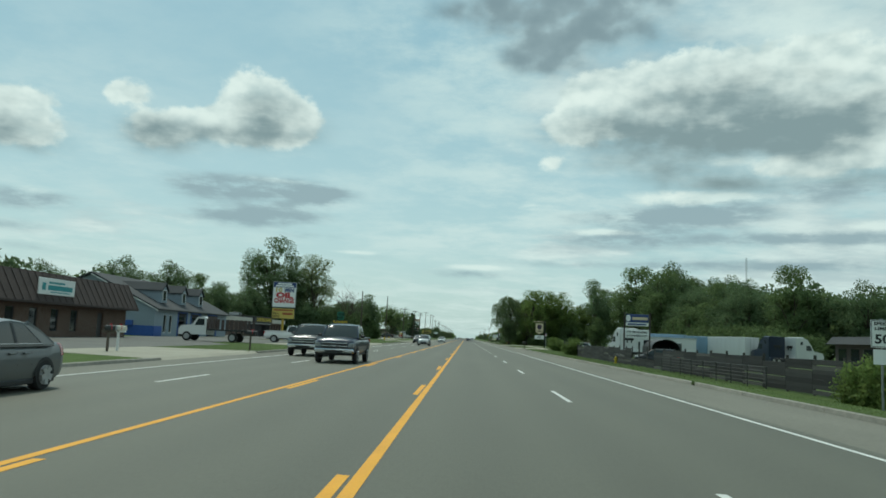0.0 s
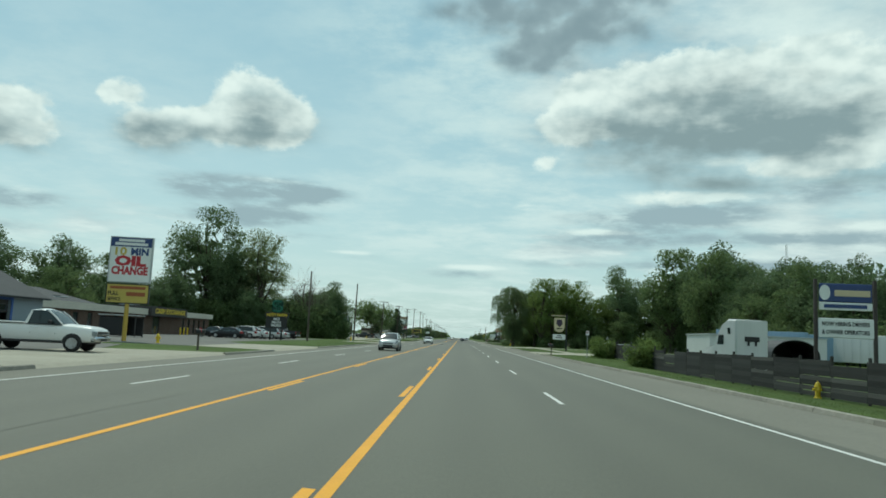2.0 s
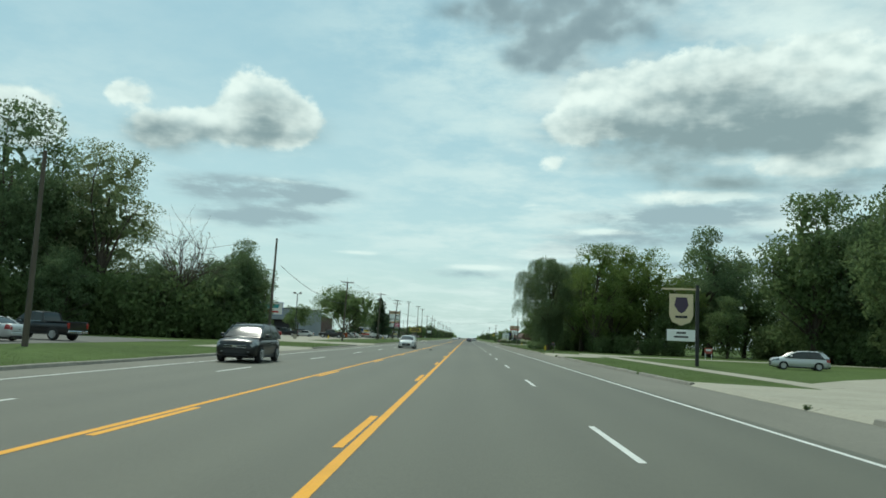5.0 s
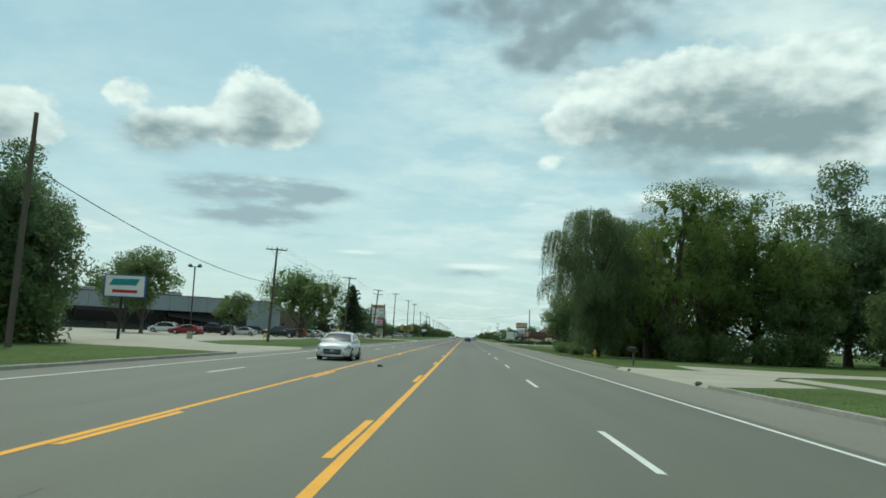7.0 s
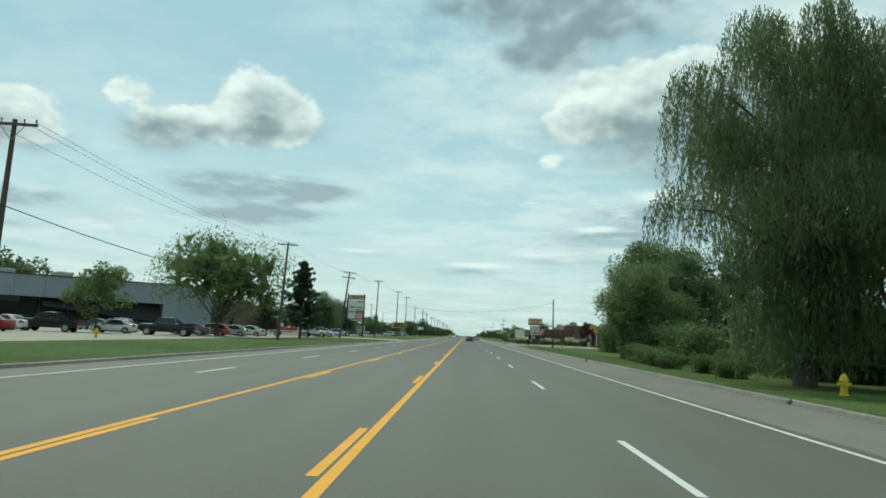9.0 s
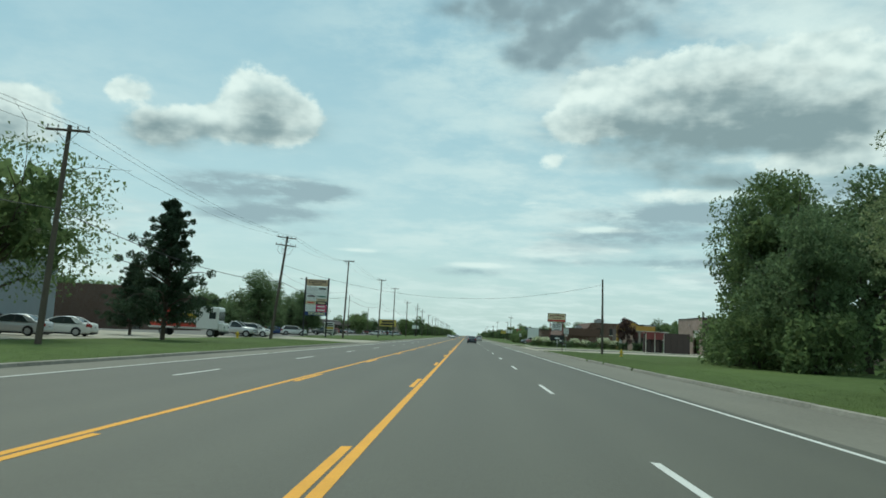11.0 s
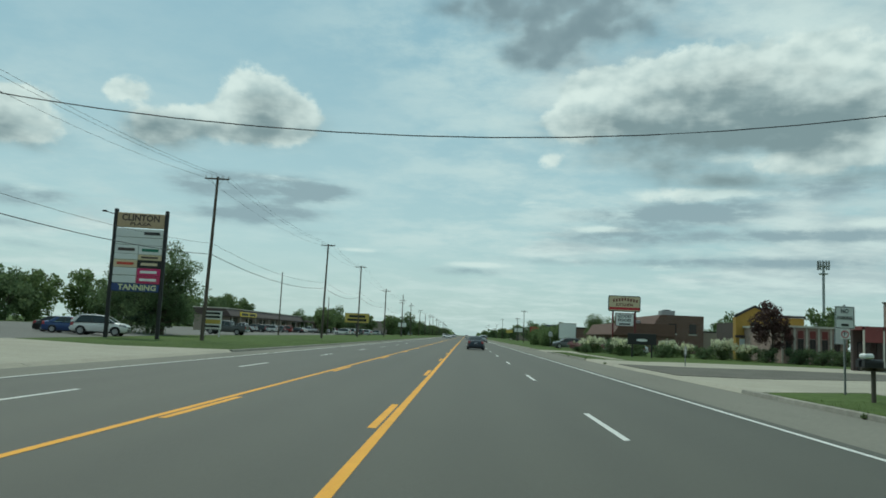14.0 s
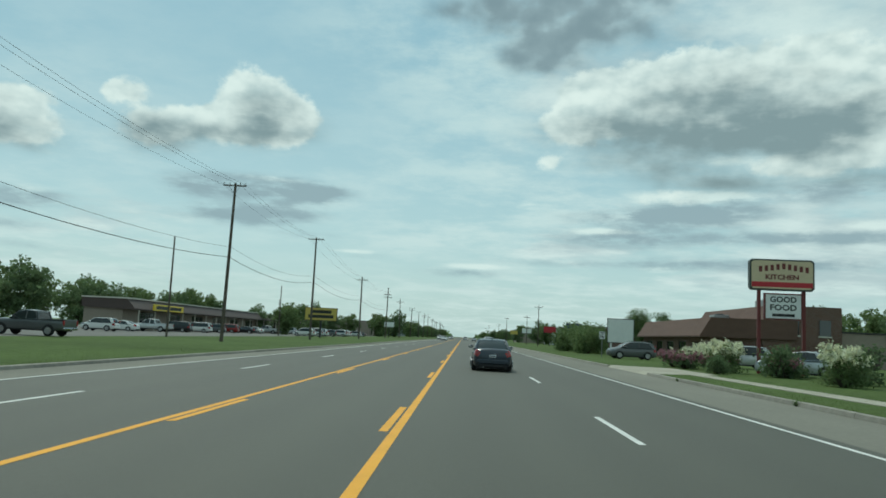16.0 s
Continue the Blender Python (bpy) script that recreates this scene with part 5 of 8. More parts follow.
# car dealer: its front is turned towards the traffic coming up the road
b = building("car_dealer", "long blue-grey metal dealer building with dark glazed front", pose(-70, 318, 0, 0, 0, 40))
part("upper_wall", Shape().box(-8, 37.5, 0, 34, 4.4, 7.5), PANEL, b)
part("wall", Shape().box(29.5, 37.5, 0.02, 34, 0.1, 4.4), PANEL, b)
part("workshop_wall", Shape().box(-22, -8, 1.5, 30, 0.1, 4.9), PANEL_LIGHT, b)
part("glazed_front", Shape().box(-8, 29.5, 1.8, 33.8, 0.1, 4.4), dark_glass("showroom_glass", (0.02, 0.024, 0.026), 0.1), b)
for k in range(10):
    part("mullion", Shape().box(-7.6 + 3.9 * k, -7.46 + 3.9 * k, 1.66, 1.8, 0.1, 4.4), TRIM_DARK, b)
for a in (-21, -14.5):
    part("workshop_door", Shape().box(a, a + 5.0, 1.42, 1.49, 0.12, 3.6), FASCIA, b, "pale sectional door")
for k in range(11):
    part("panel_joint", Shape().box(-7.9 + 4.0 * k, -7.86 + 4.0 * k, -0.02, -0.002, 4.45, 7.48), TRIM_DARK, b)
part("coping", Shape().box(-8.1, 37.6, -0.12, 0.4, 7.5, 7.65), TRIM_DARK, b)
part("roof", Shape().box(-8.05, 37.55, 0.4, 34.1, 7.5, 7.6), ROOF_GREY, b)
AWN = shade("black_awning", (0.018, 0.018, 0.019), 0.85)
part("awning", Shape().prism([(1.75, 1.6), (1.75, 4.35), (-0.1, 4.35), (-0.1, 3.6)], "x", -6, 9), AWN, b)
part("awning", Shape().add([(12, 1.75, 4.38), (29, 1.75, 4.38), (33.5, -0.6, 1.0), (12, -0.6, 3.2), (12, 1.75, 4.2), (29, 1.75, 4.2), (33.3, -0.5, 0.9), (12, -0.5, 3.05)], [(0, 1, 2, 3), (4, 7, 6, 5), (0, 3, 7, 4), (1, 5, 6, 2), (2, 6, 7, 3), (0, 4, 5, 1)]), AWN, b, "slanting black awning")
for xx in (-2, 8, 16):
    roof_unit(b, xx, 9, 7.5, 2.6, 2.4, 1.1)

b = building("brick_workshop", "brown brick flat-roofed building with rooftop units")
wall_run(b, BRICK_BROWN, -50.2, 376, 412, 0, 6.6, [(381, 384, 0.12, 3.2), (398, 401, 1.0, 2.6)])
window_y(b, -50.2, 381, 384, 0.12, 3.2)
window_y(b, -50.2, 398, 401, 1.0, 2.6)
shell(b, BRICK_BROWN, -76, -50.2, 376, 412, 6.6)
flat_roof(b, ROOF_GREY, -76, -50.2, 376, 412, 6.6)
roof_unit(b, -54, 392, 6.3, 3.6, 3.4, 1.6)
for yy in (401, 404, 408):
    roof_unit(b, -54, yy, 6.3, 1.3, 1.4, 1.1, DARK_STEEL)

# strip of shops
b = building("shop_strip", "long tan shop strip under a brown shingled canopy")
gaps = [(505 + 12 * k, 511 + 12 * k, 0.4, 3.0) for k in range(9)]
wall_run(b, TAN, -51, 499, 618, 0, 3.5, gaps)
for a, c, d, e2 in gaps:
    window_y(b, -51, a, c, d, e2, mullions=3)
shell(b, TAN, -57, -51, 499, 618, 3.5)
part("canopy", Shape().prism([(-49.0, 3.3), (-49.0, 3.5), (-50.2, 4.9), (-57.2, 4.9), (-57.2, 3.5), (-51, 3.3)], "y", 498.6, 618.4), BROWN_PAINT, b)
s2 = Shape()
for k in range(19):
    part("canopy_post", Shape().tube((-49.3, 501 + 6.2 * k, 0.1), (-49.3, 501 + 6.2 * k, 3.4), 0.1, n=6), FASCIA, b)
part("roof_edge", Shape().box(-57.3, -50.0, 498.5, 618.5, 4.9, 5.1), FASCIA, b)
sg = thing("shop_sign", "yellow shop sign band with black bars", "sign", pose(-48.9, 512, 3.9, 90, 0, 90))
part("board", Shape().slab(-6.5, 6.5, -0.5, 0.5, -0.15, 0.05, 0.03), YEL, sg)
for k in range(2):
    part("print_bar", Shape().box(-5.6 + 5.8 * k, -0.5 + 5.9 * k, -0.28, 0.28, 0.051, 0.056), TRIM_DARK, sg)

# east side: low workshops
b = building("low_office", "low pinkish brick office with red window strips", pose(3.7, 0, 0))
gaps = [(361.8 + 2.2 * k, 362.6 + 2.2 * k, 0.7, 2.4) for k in range(5)]
wall_run(b, BRICK_PINK, 31.3, 361, 373.5, 0, 2.75, gaps, side=-1)
for a, c, d, e2 in gaps:
    window_y(b, 31.3, a, c, d, e2, side=-1, mullions=0)
    part("red_strip", Shape().box(31.27, 31.296, a, c, 2.42, 2.72), RED_PANEL, b)
shell(b, BRICK_PINK, 31.3, 56, 361, 373.5, 2.75, front=-1)
part("roof_edge", Shape().box(31.0, 56.2, 360.7, 373.8, 2.75, 2.98), FASCIA, b)
sh = Shape()
for k in range(6):
    a = 33 + 3.4 * k
    window_x(b, 360.86, a, a + 1.0, 0.7, 2.4)
    part("red_strip", Shape().box(a - 0.1, a + 1.1, 360.95, 360.99, 2.42, 2.72), RED_PANEL, b)

b = building("workshop", "tall pink block workshop with brown upper wall and garage door")
wall_run(b, BRICK_PINK, 41.5, 397, 412, 0, 6.4, [(398.8, 402.6, 0.12, 4.3)], side=-1)
part("garage_door", Shape().box(41.62, 41.68, 398.8, 402.6, 3.0, 4.3), FASCIA, b, "half-raised pale garage door")
shell(b, BRICK_PINK, 41.5, 60, 397, 412, 6.4, front=-1)
part("brown_band", Shape().box(41.46, 60.1, 396.9, 396.99, 3.3, 6.4), BROWN_PAINT, b)
flat_roof(b, ROOF_GREY, 41.5, 60, 397, 412, 6.4)
part("coping", Shape().box(41.4, 60.1, 396.86, 412.1, 6.4, 6.5), TRIM_DARK, b)
part("door", Shape().box(45.6, 46.7, 396.9, 396.98, 0.14, 2.3), TRIM_DARK, b)
part("door_frame", Shape().box(45.4, 45.6, 396.88, 396.98, 0.14, 2.5).box(46.7, 46.9, 396.88, 396.98, 0.14, 2.5).box(45.6, 46.7, 396.88, 396.98, 2.3, 2.5), MANSARD, b)
part("vent_pipe", Shape().tube((44, 405, 6.3), (44, 405, 7.8), 0.14), DARK_STEEL, b)
part("wall_lamp", Shape().slab(41.3, 41.46, 404.2, 404.5, 5.1, 5.35, 0.03), STEEL, b)

b = building("red_panel_wing", "low pinkish brick wing with arched strips beside red panels", pose(0, 0, 0) @ Matrix.Diagonal((1, 1, 1.22, 1)))
part("wall", Shape().box(34.2, 41.0, 418, 430, 0, 3.15), BRICK_PINK, b)
for k in range(5):
    a = 34.6 + 1.25 * k
    window_x(b, 417.88, a, a + 0.6, 0.7, 2.2, TRIM_DARK)
    part("red_strip", Shape().box(a, a + 0.6, 417.95, 417.99, 2.25, 2.9), RED_PANEL, b)
    part("pale_pier", Shape().box(a - 0.42, a - 0.25, 417.90, 417.99, 0.1, 3.1), FASCIA, b)
part("roof_edge", Shape().box(34.0, 41.2, 417.8, 430.2, 3.15, 3.32), FASCIA, b)
part("white_box", Shape().slab(39.6, 40.7, 417.7, 417.98, 1.9, 3.3, 0.03), TRIM_WHITE, b)
b = building("entrance_screen", "dark entrance screen with red panels over the doors", pose(0, 0, 0) @ Matrix.Diagonal((1, 1, 1.12, 1)))
part("wall", Shape().box(31.9, 35.1, 398.6, 399.0, 0, 3.2), BROWN_PAINT, b)
part("canopy", Shape().box(31.8, 35.2, 397.0, 399.0, 2.95, 3.2), RED_PANEL, b)
for k in range(3):
    part("pale_strip", Shape().box(31.9 + 1.52 * k, 32.02 + 1.52 * k, 397.0, 397.1, 0.05, 3.2), FASCIA, b)
for k in range(2):
    part("red_panel", Shape().box(32.02 + 1.52 * k, 33.42 + 1.52 * k, 397.02, 397.08, 2.1, 2.95), RED_PANEL, b)
    part("door", Shape().box(32.2 + 1.52 * k, 33.2 + 1.52 * k, 398.5, 398.58, 0.12, 2.1), WINDOW, b)
part("screen_fence", Shape().box(35.12, 39.4, 397.1, 397.25, 0, 3.1), BROWN_PAINT, b)
for k in range(5):
    part("fence_post", Shape().box(35.15 + 1.04 * k, 35.25 + 1.04 * k, 397.02, 397.09, 0, 3.15), BROWN_PAINT, b)

b = building("mission_shop", "mustard stucco shop with a stepped dark parapet", pose(-0.3, -1.5, 0) @ Matrix.Diagonal((1, 1, 1.17, 1)))
part("wall", Shape().prism([(33.5, 0), (41.5, 0), (41.5, 4.5), (37.9, 4.5), (37.2, 4.9), (35.7, 5.4), (34.4, 4.8), (33.5, 4.35)], "y", 430.2, 431.2), YELLOW_WALL, b)
part("rear_wall", Shape().box(34.4, 41.4, 431.2, 440, 0, 3.9), BROWN_PAINT, b)
part("coping", Shape().prism([(33.35, 4.33), (34.4, 4.82), (35.7, 5.42), (37.2, 4.92), (37.9, 4.52), (41.6, 4.52), (41.6, 4.72), (37.95, 4.72), (37.25, 5.1), (35.7, 5.62), (34.3, 5.0), (33.3, 4.55)], "y", 430.0, 430.4), TRIM_DARK, b)
part("brown_band", Shape().box(33.4, 41.55, 430.12, 430.19, 2.3, 2.55), BROWN_PAINT, b)
for k in range(3):
    part("window", Shape().box(33.9 + 0.85 * k, 34.5 + 0.85 * k, 430.1, 430.18, 0.5, 2.2), TRIM_WHITE, b, "white painted door panel")
part("gable_lamp", Shape().slab(35.2, 36.1, 429.8, 430.18, 3.4, 3.9, 0.04), DARK_STEEL, b)
b = building("grey_wing", "low grey flat-roofed wing with a dark gate")
part("wall", Shape().box(41.0, 54, 468, 478, 0, 3.8), TAN, b)
part("coping", Shape().box(40.98, 54.1, 467.9, 478.1, 3.8, 3.98), TRIM_DARK, b)
part("pier", Shape().box(46.6, 46.9, 467.85, 467.99, 0, 3.8), TRIM_DARK, b)
part("gate", Shape().box(44.0, 45.8, 467.86, 467.98, 0.1, 2.2), BROWN_PAINT, b)
part("door", Shape().box(48.2, 50.4, 467.86, 467.98, 0.1, 2.4), TRIM_DARK, b)

# restaurant
b = building("restaurant", "brown brick restaurant with shingled mansard fronts", pose(0.85, -60.3, 0) @ Matrix.Diagonal((1.18, 1.18, 1.28, 1)))
gaps = [(448.5 + 3.6 * k, 450.7 + 3.6 * k, 0.8, 2.3) for k in range(4)]
wall_run(b, BRICK_RED, 27.2, 446, 465, 0, 2.9, gaps, side=-1)
for a, c, d, e2 in gaps:
    window_y(b, 27.2, a, c, d, e2, side=-1)
shell(b, BRICK_RED, 27.2, 33.8, 446, 465, 2.9, front=-1)
part("side_wall", Shape().prism([(26.5, 2.9), (27.2, 0.0), (33.8, 0), (33.8, 4.9), (27.9, 4.9)], "y", 445.75, 445.99), BRICK_RED, b)
part("mansard_roof", Shape().prism([(26.4, 2.8), (26.4, 2.95), (27.8, 5.0), (33.9, 5.0), (33.9, 2.9), (27.0, 2.8)], "y", 446, 465.3), MANSARD, b)
for a in (29.0, 31.8):
    part("window", Shape().box(a, a + 1.0, 445.68, 445.74, 2.6, 3.9), WINDOW, b)
    part("window_trim", Shape().box(a - 0.1, a + 1.1, 445.66, 445.74, 2.48, 2.6), FASCIA, b)
roof_unit(b, 31, 455, 5.0, 2.0, 2.2, 0.9)
b = building("restaurant_annex", "smaller brown annex with a mansard front")
gaps = [(468 + 5.2 * k, 471 + 5.2 * k, 0.8, 2.2) for k in range(5)]
wall_run(b, BRICK_RED, 26.6, 466, 494, 0, 2.8, gaps, side=-1)
for a, c, d, e2 in gaps:
    window_y(b, 26.6, a, c, d, e2, side=-1)
shell(b, BRICK_RED, 26.6, 36, 466, 494, 2.8, front=-1)
part("mansard_roof", Shape().prism([(25.8, 2.7), (25.8, 2.85), (27.0, 4.8), (36, 4.8), (36, 2.8), (26.4, 2.7)], "y", 465.4, 494.4), MANSARD, b)
roof_unit(b, 32, 478, 4.8, 1.8, 2.0, 0.8)

# truck yard office and the white house by the drive
b = building("yard_office", "low brown yard office with a dark roof")
part("wall", Shape().box(36, 48, 64, 74, -0.4, 2.5), BROWN_PAINT, b)
part("roof", Shape().prism([(35.4, 2.5), (48.6, 2.5), (48.0, 3.2), (36.0, 3.2)], "y", 63.4, 74.6), ROOF_GREY, b)
for k in range(4):
    part("window", Shape().box(35.95, 35.99, 65 + 2.3 * k, 66.4 + 2.3 * k, 0.6, 2.1), WINDOW, b)
    if k < 2:
        part("porch_post", Shape().tube((36.1 + 5.2 * k, 63.7, -0.4), (36.1 + 5.2 * k, 63.7, 2.5), 0.07, n=8), FASCIA, b)
b = building("white_annex", "low white flat-roofed building behind the fence")
part("wall", Shape().box(27, 39, 128, 136, 0, 3.0), TRIM_WHITE, b)
part("coping", Shape().box(26.9, 39.1, 127.9, 136.1, 3.0, 3.15), PANEL_LIGHT, b)
for k in range(3):
    part("window", Shape().box(28.4 + 3.4 * k, 29.8 + 3.4 * k, 127.94, 127.99, 1.0, 2.2), WINDOW, b)
# far shops both sides
for nm, x0, x1, y0, y1, z1, mat in (("far_shop", 30, 52, 560, 590, 5.0, BRICK_RED), ("far_shop", 34, 60, 640, 700, 6.0, PANEL_LIGHT), ("far_shop", -70, -38, 700, 760, 6.0, TAN), ("far_shop", 28, 50, 760, 800, 5.0, TAN), ("far_shop", -60, -40, 860, 930, 6.0, PANEL)):
    b = tagged(building(nm, "distant flat-roofed roadside shop"), group="far shops")
    part("wall", Shape().box(x0, x1, y0, y1, 0, z1), mat, b)
    part("coping", Shape().box(x0 - 0.2, x1 + 0.2, y0 - 0.2, y1 + 0.2, z1, z1 + 0.3), TRIM_DARK, b)
    fx = x0 if x0 > 0 else x1
    sd = -1 if x0 > 0 else 1
    for k in range(4):
        a = y0 + (y1 - y0) * (0.1 + 0.22 * k)
        part("window", Shape().box(min(fx, fx + sd * 0.05), max(fx, fx + sd * 0.05), a, a + 4, 0.6, 3.0), WINDOW, b)

# ---- vehicles ----
def paint(name, colour, metal=0.0, rough=0.32):
    return shade(name, colour, rough, metal, 0.05, 2.0, 0.5, coat=0.35, spec=0.4)


PAINT = {
    "grey": paint("grey_car_paint", (0.10, 0.105, 0.105)), "slate": paint("slate_blue_car_paint", (0.030, 0.040, 0.055)), "black": paint("black_car_paint", (0.006, 0.006, 0.007)),
    "white": paint("white_car_paint", (0.66, 0.66, 0.64), 0.0), "silver": paint("silver_car_paint", (0.50, 0.51, 0.51), 0.35), "red": paint("red_car_paint", (0.24, 0.015, 0.012), 0.1),
    "orange": paint("orange_car_paint", (0.42, 0.10, 0.02), 0.1), "navy": paint("navy_car_paint", (0.010, 0.018, 0.040)), "blue": paint("blue_car_paint", (0.02, 0.05, 0.16)), "tan": paint("tan_car_paint", (0.30, 0.27, 0.22)),
}
TYRE = shade("tyre_rubber", (0.018, 0.018, 0.018), 0.85)
ALLOY = shade("alloy_rim", (0.40, 0.40, 0.40), 0.4, 0.5)
CAR_GLASS = shade("tinted_car_glass", (0.030, 0.038, 0.038), 0.14, 0.0, 0.1, 1.0, spec=0.45)
PLASTIC = shade("black_car_plastic", (0.016, 0.016, 0.017), 0.55)
CHROME = shade("chrome_trim", (0.55, 0.55, 0.56), 0.18, 1.0)
TAIL = shade("red_tail_lamp", (0.28, 0.012, 0.010), 0.2, spec=0.7)
HEAD = shade("clear_head_lamp", (0.20, 0.215, 0.22), 0.12, 0.2, 0.6, 14.0, spec=0.9)
PLATE = shade("plate", (0.55, 0.57, 0.60), 0.5)


def wheel(parent, x, y, r, w, side):
    """A wheel: rounded tyre and a rim with spokes."""
    out = side
    prof = [(r * 0.62, -w / 2), (r * 0.95, -w / 2), (r, -w / 2 + 0.04), (r, w / 2 - 0.04), (r * 0.95, w / 2), (r * 0.62, w / 2)]
    wh = part("wheel", Shape().lathe(prof, (0, 0, 0), 22), TYRE, parent, "", 40, pose(x, y, r, 0, 90, 0))
    z = (w / 2 + 0.08) * out
    s = Shape().tube((0, 0, z - 0.10 * out), (0, 0, z - 0.07 * out), r * 0.63, n=20)
    for k in range(5):
        a = k * 1.2566
        c, sn = math.cos(a), math.sin(a)
        px, py = -sn * 0.045, c * 0.045
        s.add([(px, py, z - 0.03 * out), (-px, -py, z - 0.03 * out), (c * r * 0.6 - px * 1.6, sn * r * 0.6 - py * 1.6, z - 0.015 * out), (c * r * 0.6 + px * 1.6, sn * r * 0.6 + py * 1.6, z - 0.015 * out),
               (px, py, z - 0.08 * out), (-px, -py, z - 0.08 * out), (c * r * 0.6 - px * 1.6, sn * r * 0.6 - py * 1.6, z - 0.08 * out), (c * r * 0.6 + px * 1.6, sn * r * 0.6 + py * 1.6, z - 0.08 * out)],
              [(0, 1, 2, 3), (0, 3, 7, 4), (1, 5, 6, 2), (2, 6, 7, 3)])
    part("rim", s, ALLOY, wh)
    return wh


def body_ring(y, keys):
    """Half a ring of a car's lower body at y, from the sill over the shoulder to the middle of the lid."""
    ys = keys[0]
    hw, zb, zt, crown = (float(np.interp(y, ys, k)) for k in keys[1:])
    m = zt - zb
    rows = ((0.80, 0.0), (0.93, 0.05), (0.975, 0.17), (0.995, 0.34), (1.0, 0.52), (0.985, 0.68), (0.962, 0.80), (0.915, 0.91), (0.83, 0.972), (0.62, 1.0))
    return [(hw * a, y, zb + m * b) for a, b in rows] + [(0.30 * hw, y, zt + crown * 0.85), (0.0, y, zt + crown)]


def body_patch(keys, y0, y1, k0, k1, side, off, n=5):
    """A panel that lies on the body between two places along it and two steps of its ring, standing proud by off."""
    rows = []
    for i in range(n + 1):
        y = y0 + (y1 - y0) * i / n
        r = body_ring(y, keys)
        row = []
        for j in range(4):
            k = k0 + (k1 - k0) * j / 3
            a, b, f = r[int(k)], r[min(int(k) + 1, 11)], k - int(k)
            p = [a[c] + (b[c] - a[c]) * f for c in range(3)]
            row.append((side * (p[0] + off), p[1] + (off if y0 > 0 else -off), p[2]))
        rows.append(row)
    return Shape().loft(rows, closed=False, caps=False)


def vehicle(kind, colour, label, at, name="car", category="car", group=""):
    """A car with its nose towards +y, standing on z = 0, its centre at the origin."""
    body = PAINT[colour]
    sp = {  # length, half width, sill, belt, roof, wheel radius, nose and tail height, cabin from windscreen foot to rear window foot, axles, nose width
        "sedan": dict(L=4.75, w=0.91, zb=0.20, zs=0.97, zr=1.45, r=0.325, hood=0.84, deck=1.02, cab=(1.12, 0.18, -0.98, -1.72), wb=(1.42, -1.36), nose=0.76, lean=0.72),
        "hatch": dict(L=4.4, w=0.88, zb=0.22, zs=1.00, zr=1.52, r=0.32, hood=0.90, deck=1.00, cab=(1.20, 0.28, -1.50, -2.06), wb=(1.32, -1.30), nose=0.76, lean=0.76),
        "suv": dict(L=4.55, w=0.93, zb=0.27, zs=1.09, zr=1.68, r=0.365, hood=1.00, deck=1.06, cab=(1.30, 0.42, -1.62, -2.14), wb=(1.40, -1.34), nose=0.79, lean=0.77),
        "van": dict(L=5.1, w=0.98, zb=0.25, zs=1.08, zr=1.76, r=0.34, hood=0.96, deck=1.08, cab=(1.75, 0.78, -2.12, -2.46), wb=(1.60, -1.50), nose=0.79, lean=0.80),
        "truck": dict(L=5.8, w=1.0, zb=0.45, zs=1.24, zr=1.90, r=0.41, hood=1.19, deck=1.24, cab=(1.32, 0.66, -0.62, -0.86), wb=(1.92, -1.75), nose=0.88, lean=0.80),
        "single": dict(L=5.4, w=0.98, zb=0.42, zs=1.20, zr=1.84, r=0.38, hood=1.13, deck=1.20, cab=(1.24, 0.58, -0.12, -0.32), wb=(1.75, -1.65), nose=0.88, lean=0.80),
    }[kind]
    L, w, zb, zs, zr, r = (sp[k] for k in ("L", "w", "zb", "zs", "zr", "r"))
    pick, near = kind in ("truck", "single"), not group or group == "cars in the shop lot"
    top = thing(name, label, category, at, group)
    h = L / 2
    c0, c1, c2, c3 = sp["cab"]
    hood, deck, nose = sp["hood"], sp["deck"], sp["nose"]
    if pick:
        keys = [(-h, -h + 0.05, -h + 0.3, c3, c0, h - 0.7, h - 0.25, h - 0.07, h),
                (0.96 * w, w, w, w, w, 0.995 * w, 0.975 * w, 0.93 * w, nose * w),
                (zb + 0.10, zb + 0.05, zb, zb, zb, zb, zb + 0.02, zb + 0.04, zb + 0.10),
                (zs - 0.02, zs, zs, zs, zs, hood + 0.02, hood - 0.02, hood - 0.09, hood - 0.18),
                (0.0, 0.0, 0.0, 0.0, 0.035, 0.035, 0.03, 0.02, 0.01)]
    else:
        keys = [(-h, -h + 0.05, -h + 0.15, -h + 0.32, -h + 0.8, c3 + 0.3, c0, h - 0.75, h - 0.34, h - 0.16, h - 0.05, h),
                (0.70 * w, 0.83 * w, 0.91 * w, 0.955 * w, w, w, w, 0.99 * w, 0.965 * w, 0.92 * w, 0.85 * w, nose * w),
                (zb + 0.16, zb + 0.10, zb + 0.05, zb + 0.02, zb, zb, zb, zb, zb + 0.01, zb + 0.03, zb + 0.06, zb + 0.14),
                (deck - 0.20, deck - 0.07, deck - 0.015, deck, deck, zs, zs, hood + 0.05, hood, hood - 0.045, hood - 0.12, hood - 0.22),
                (0.01, 0.015, 0.02, 0.02, 0.02, 0.0, 0.035, 0.045, 0.04, 0.03, 0.02, 0.01)]
    ys = sorted(set([round(v, 3) for v in keys[0]] + [round(-h + L * k / 14, 3) for k in range(1, 14)]))
    rings = []
    for y in ys:
        half = body_ring(y, keys)
        rings.append(half + [(-x, q, z) for x, q, z in reversed(half[:-1])])
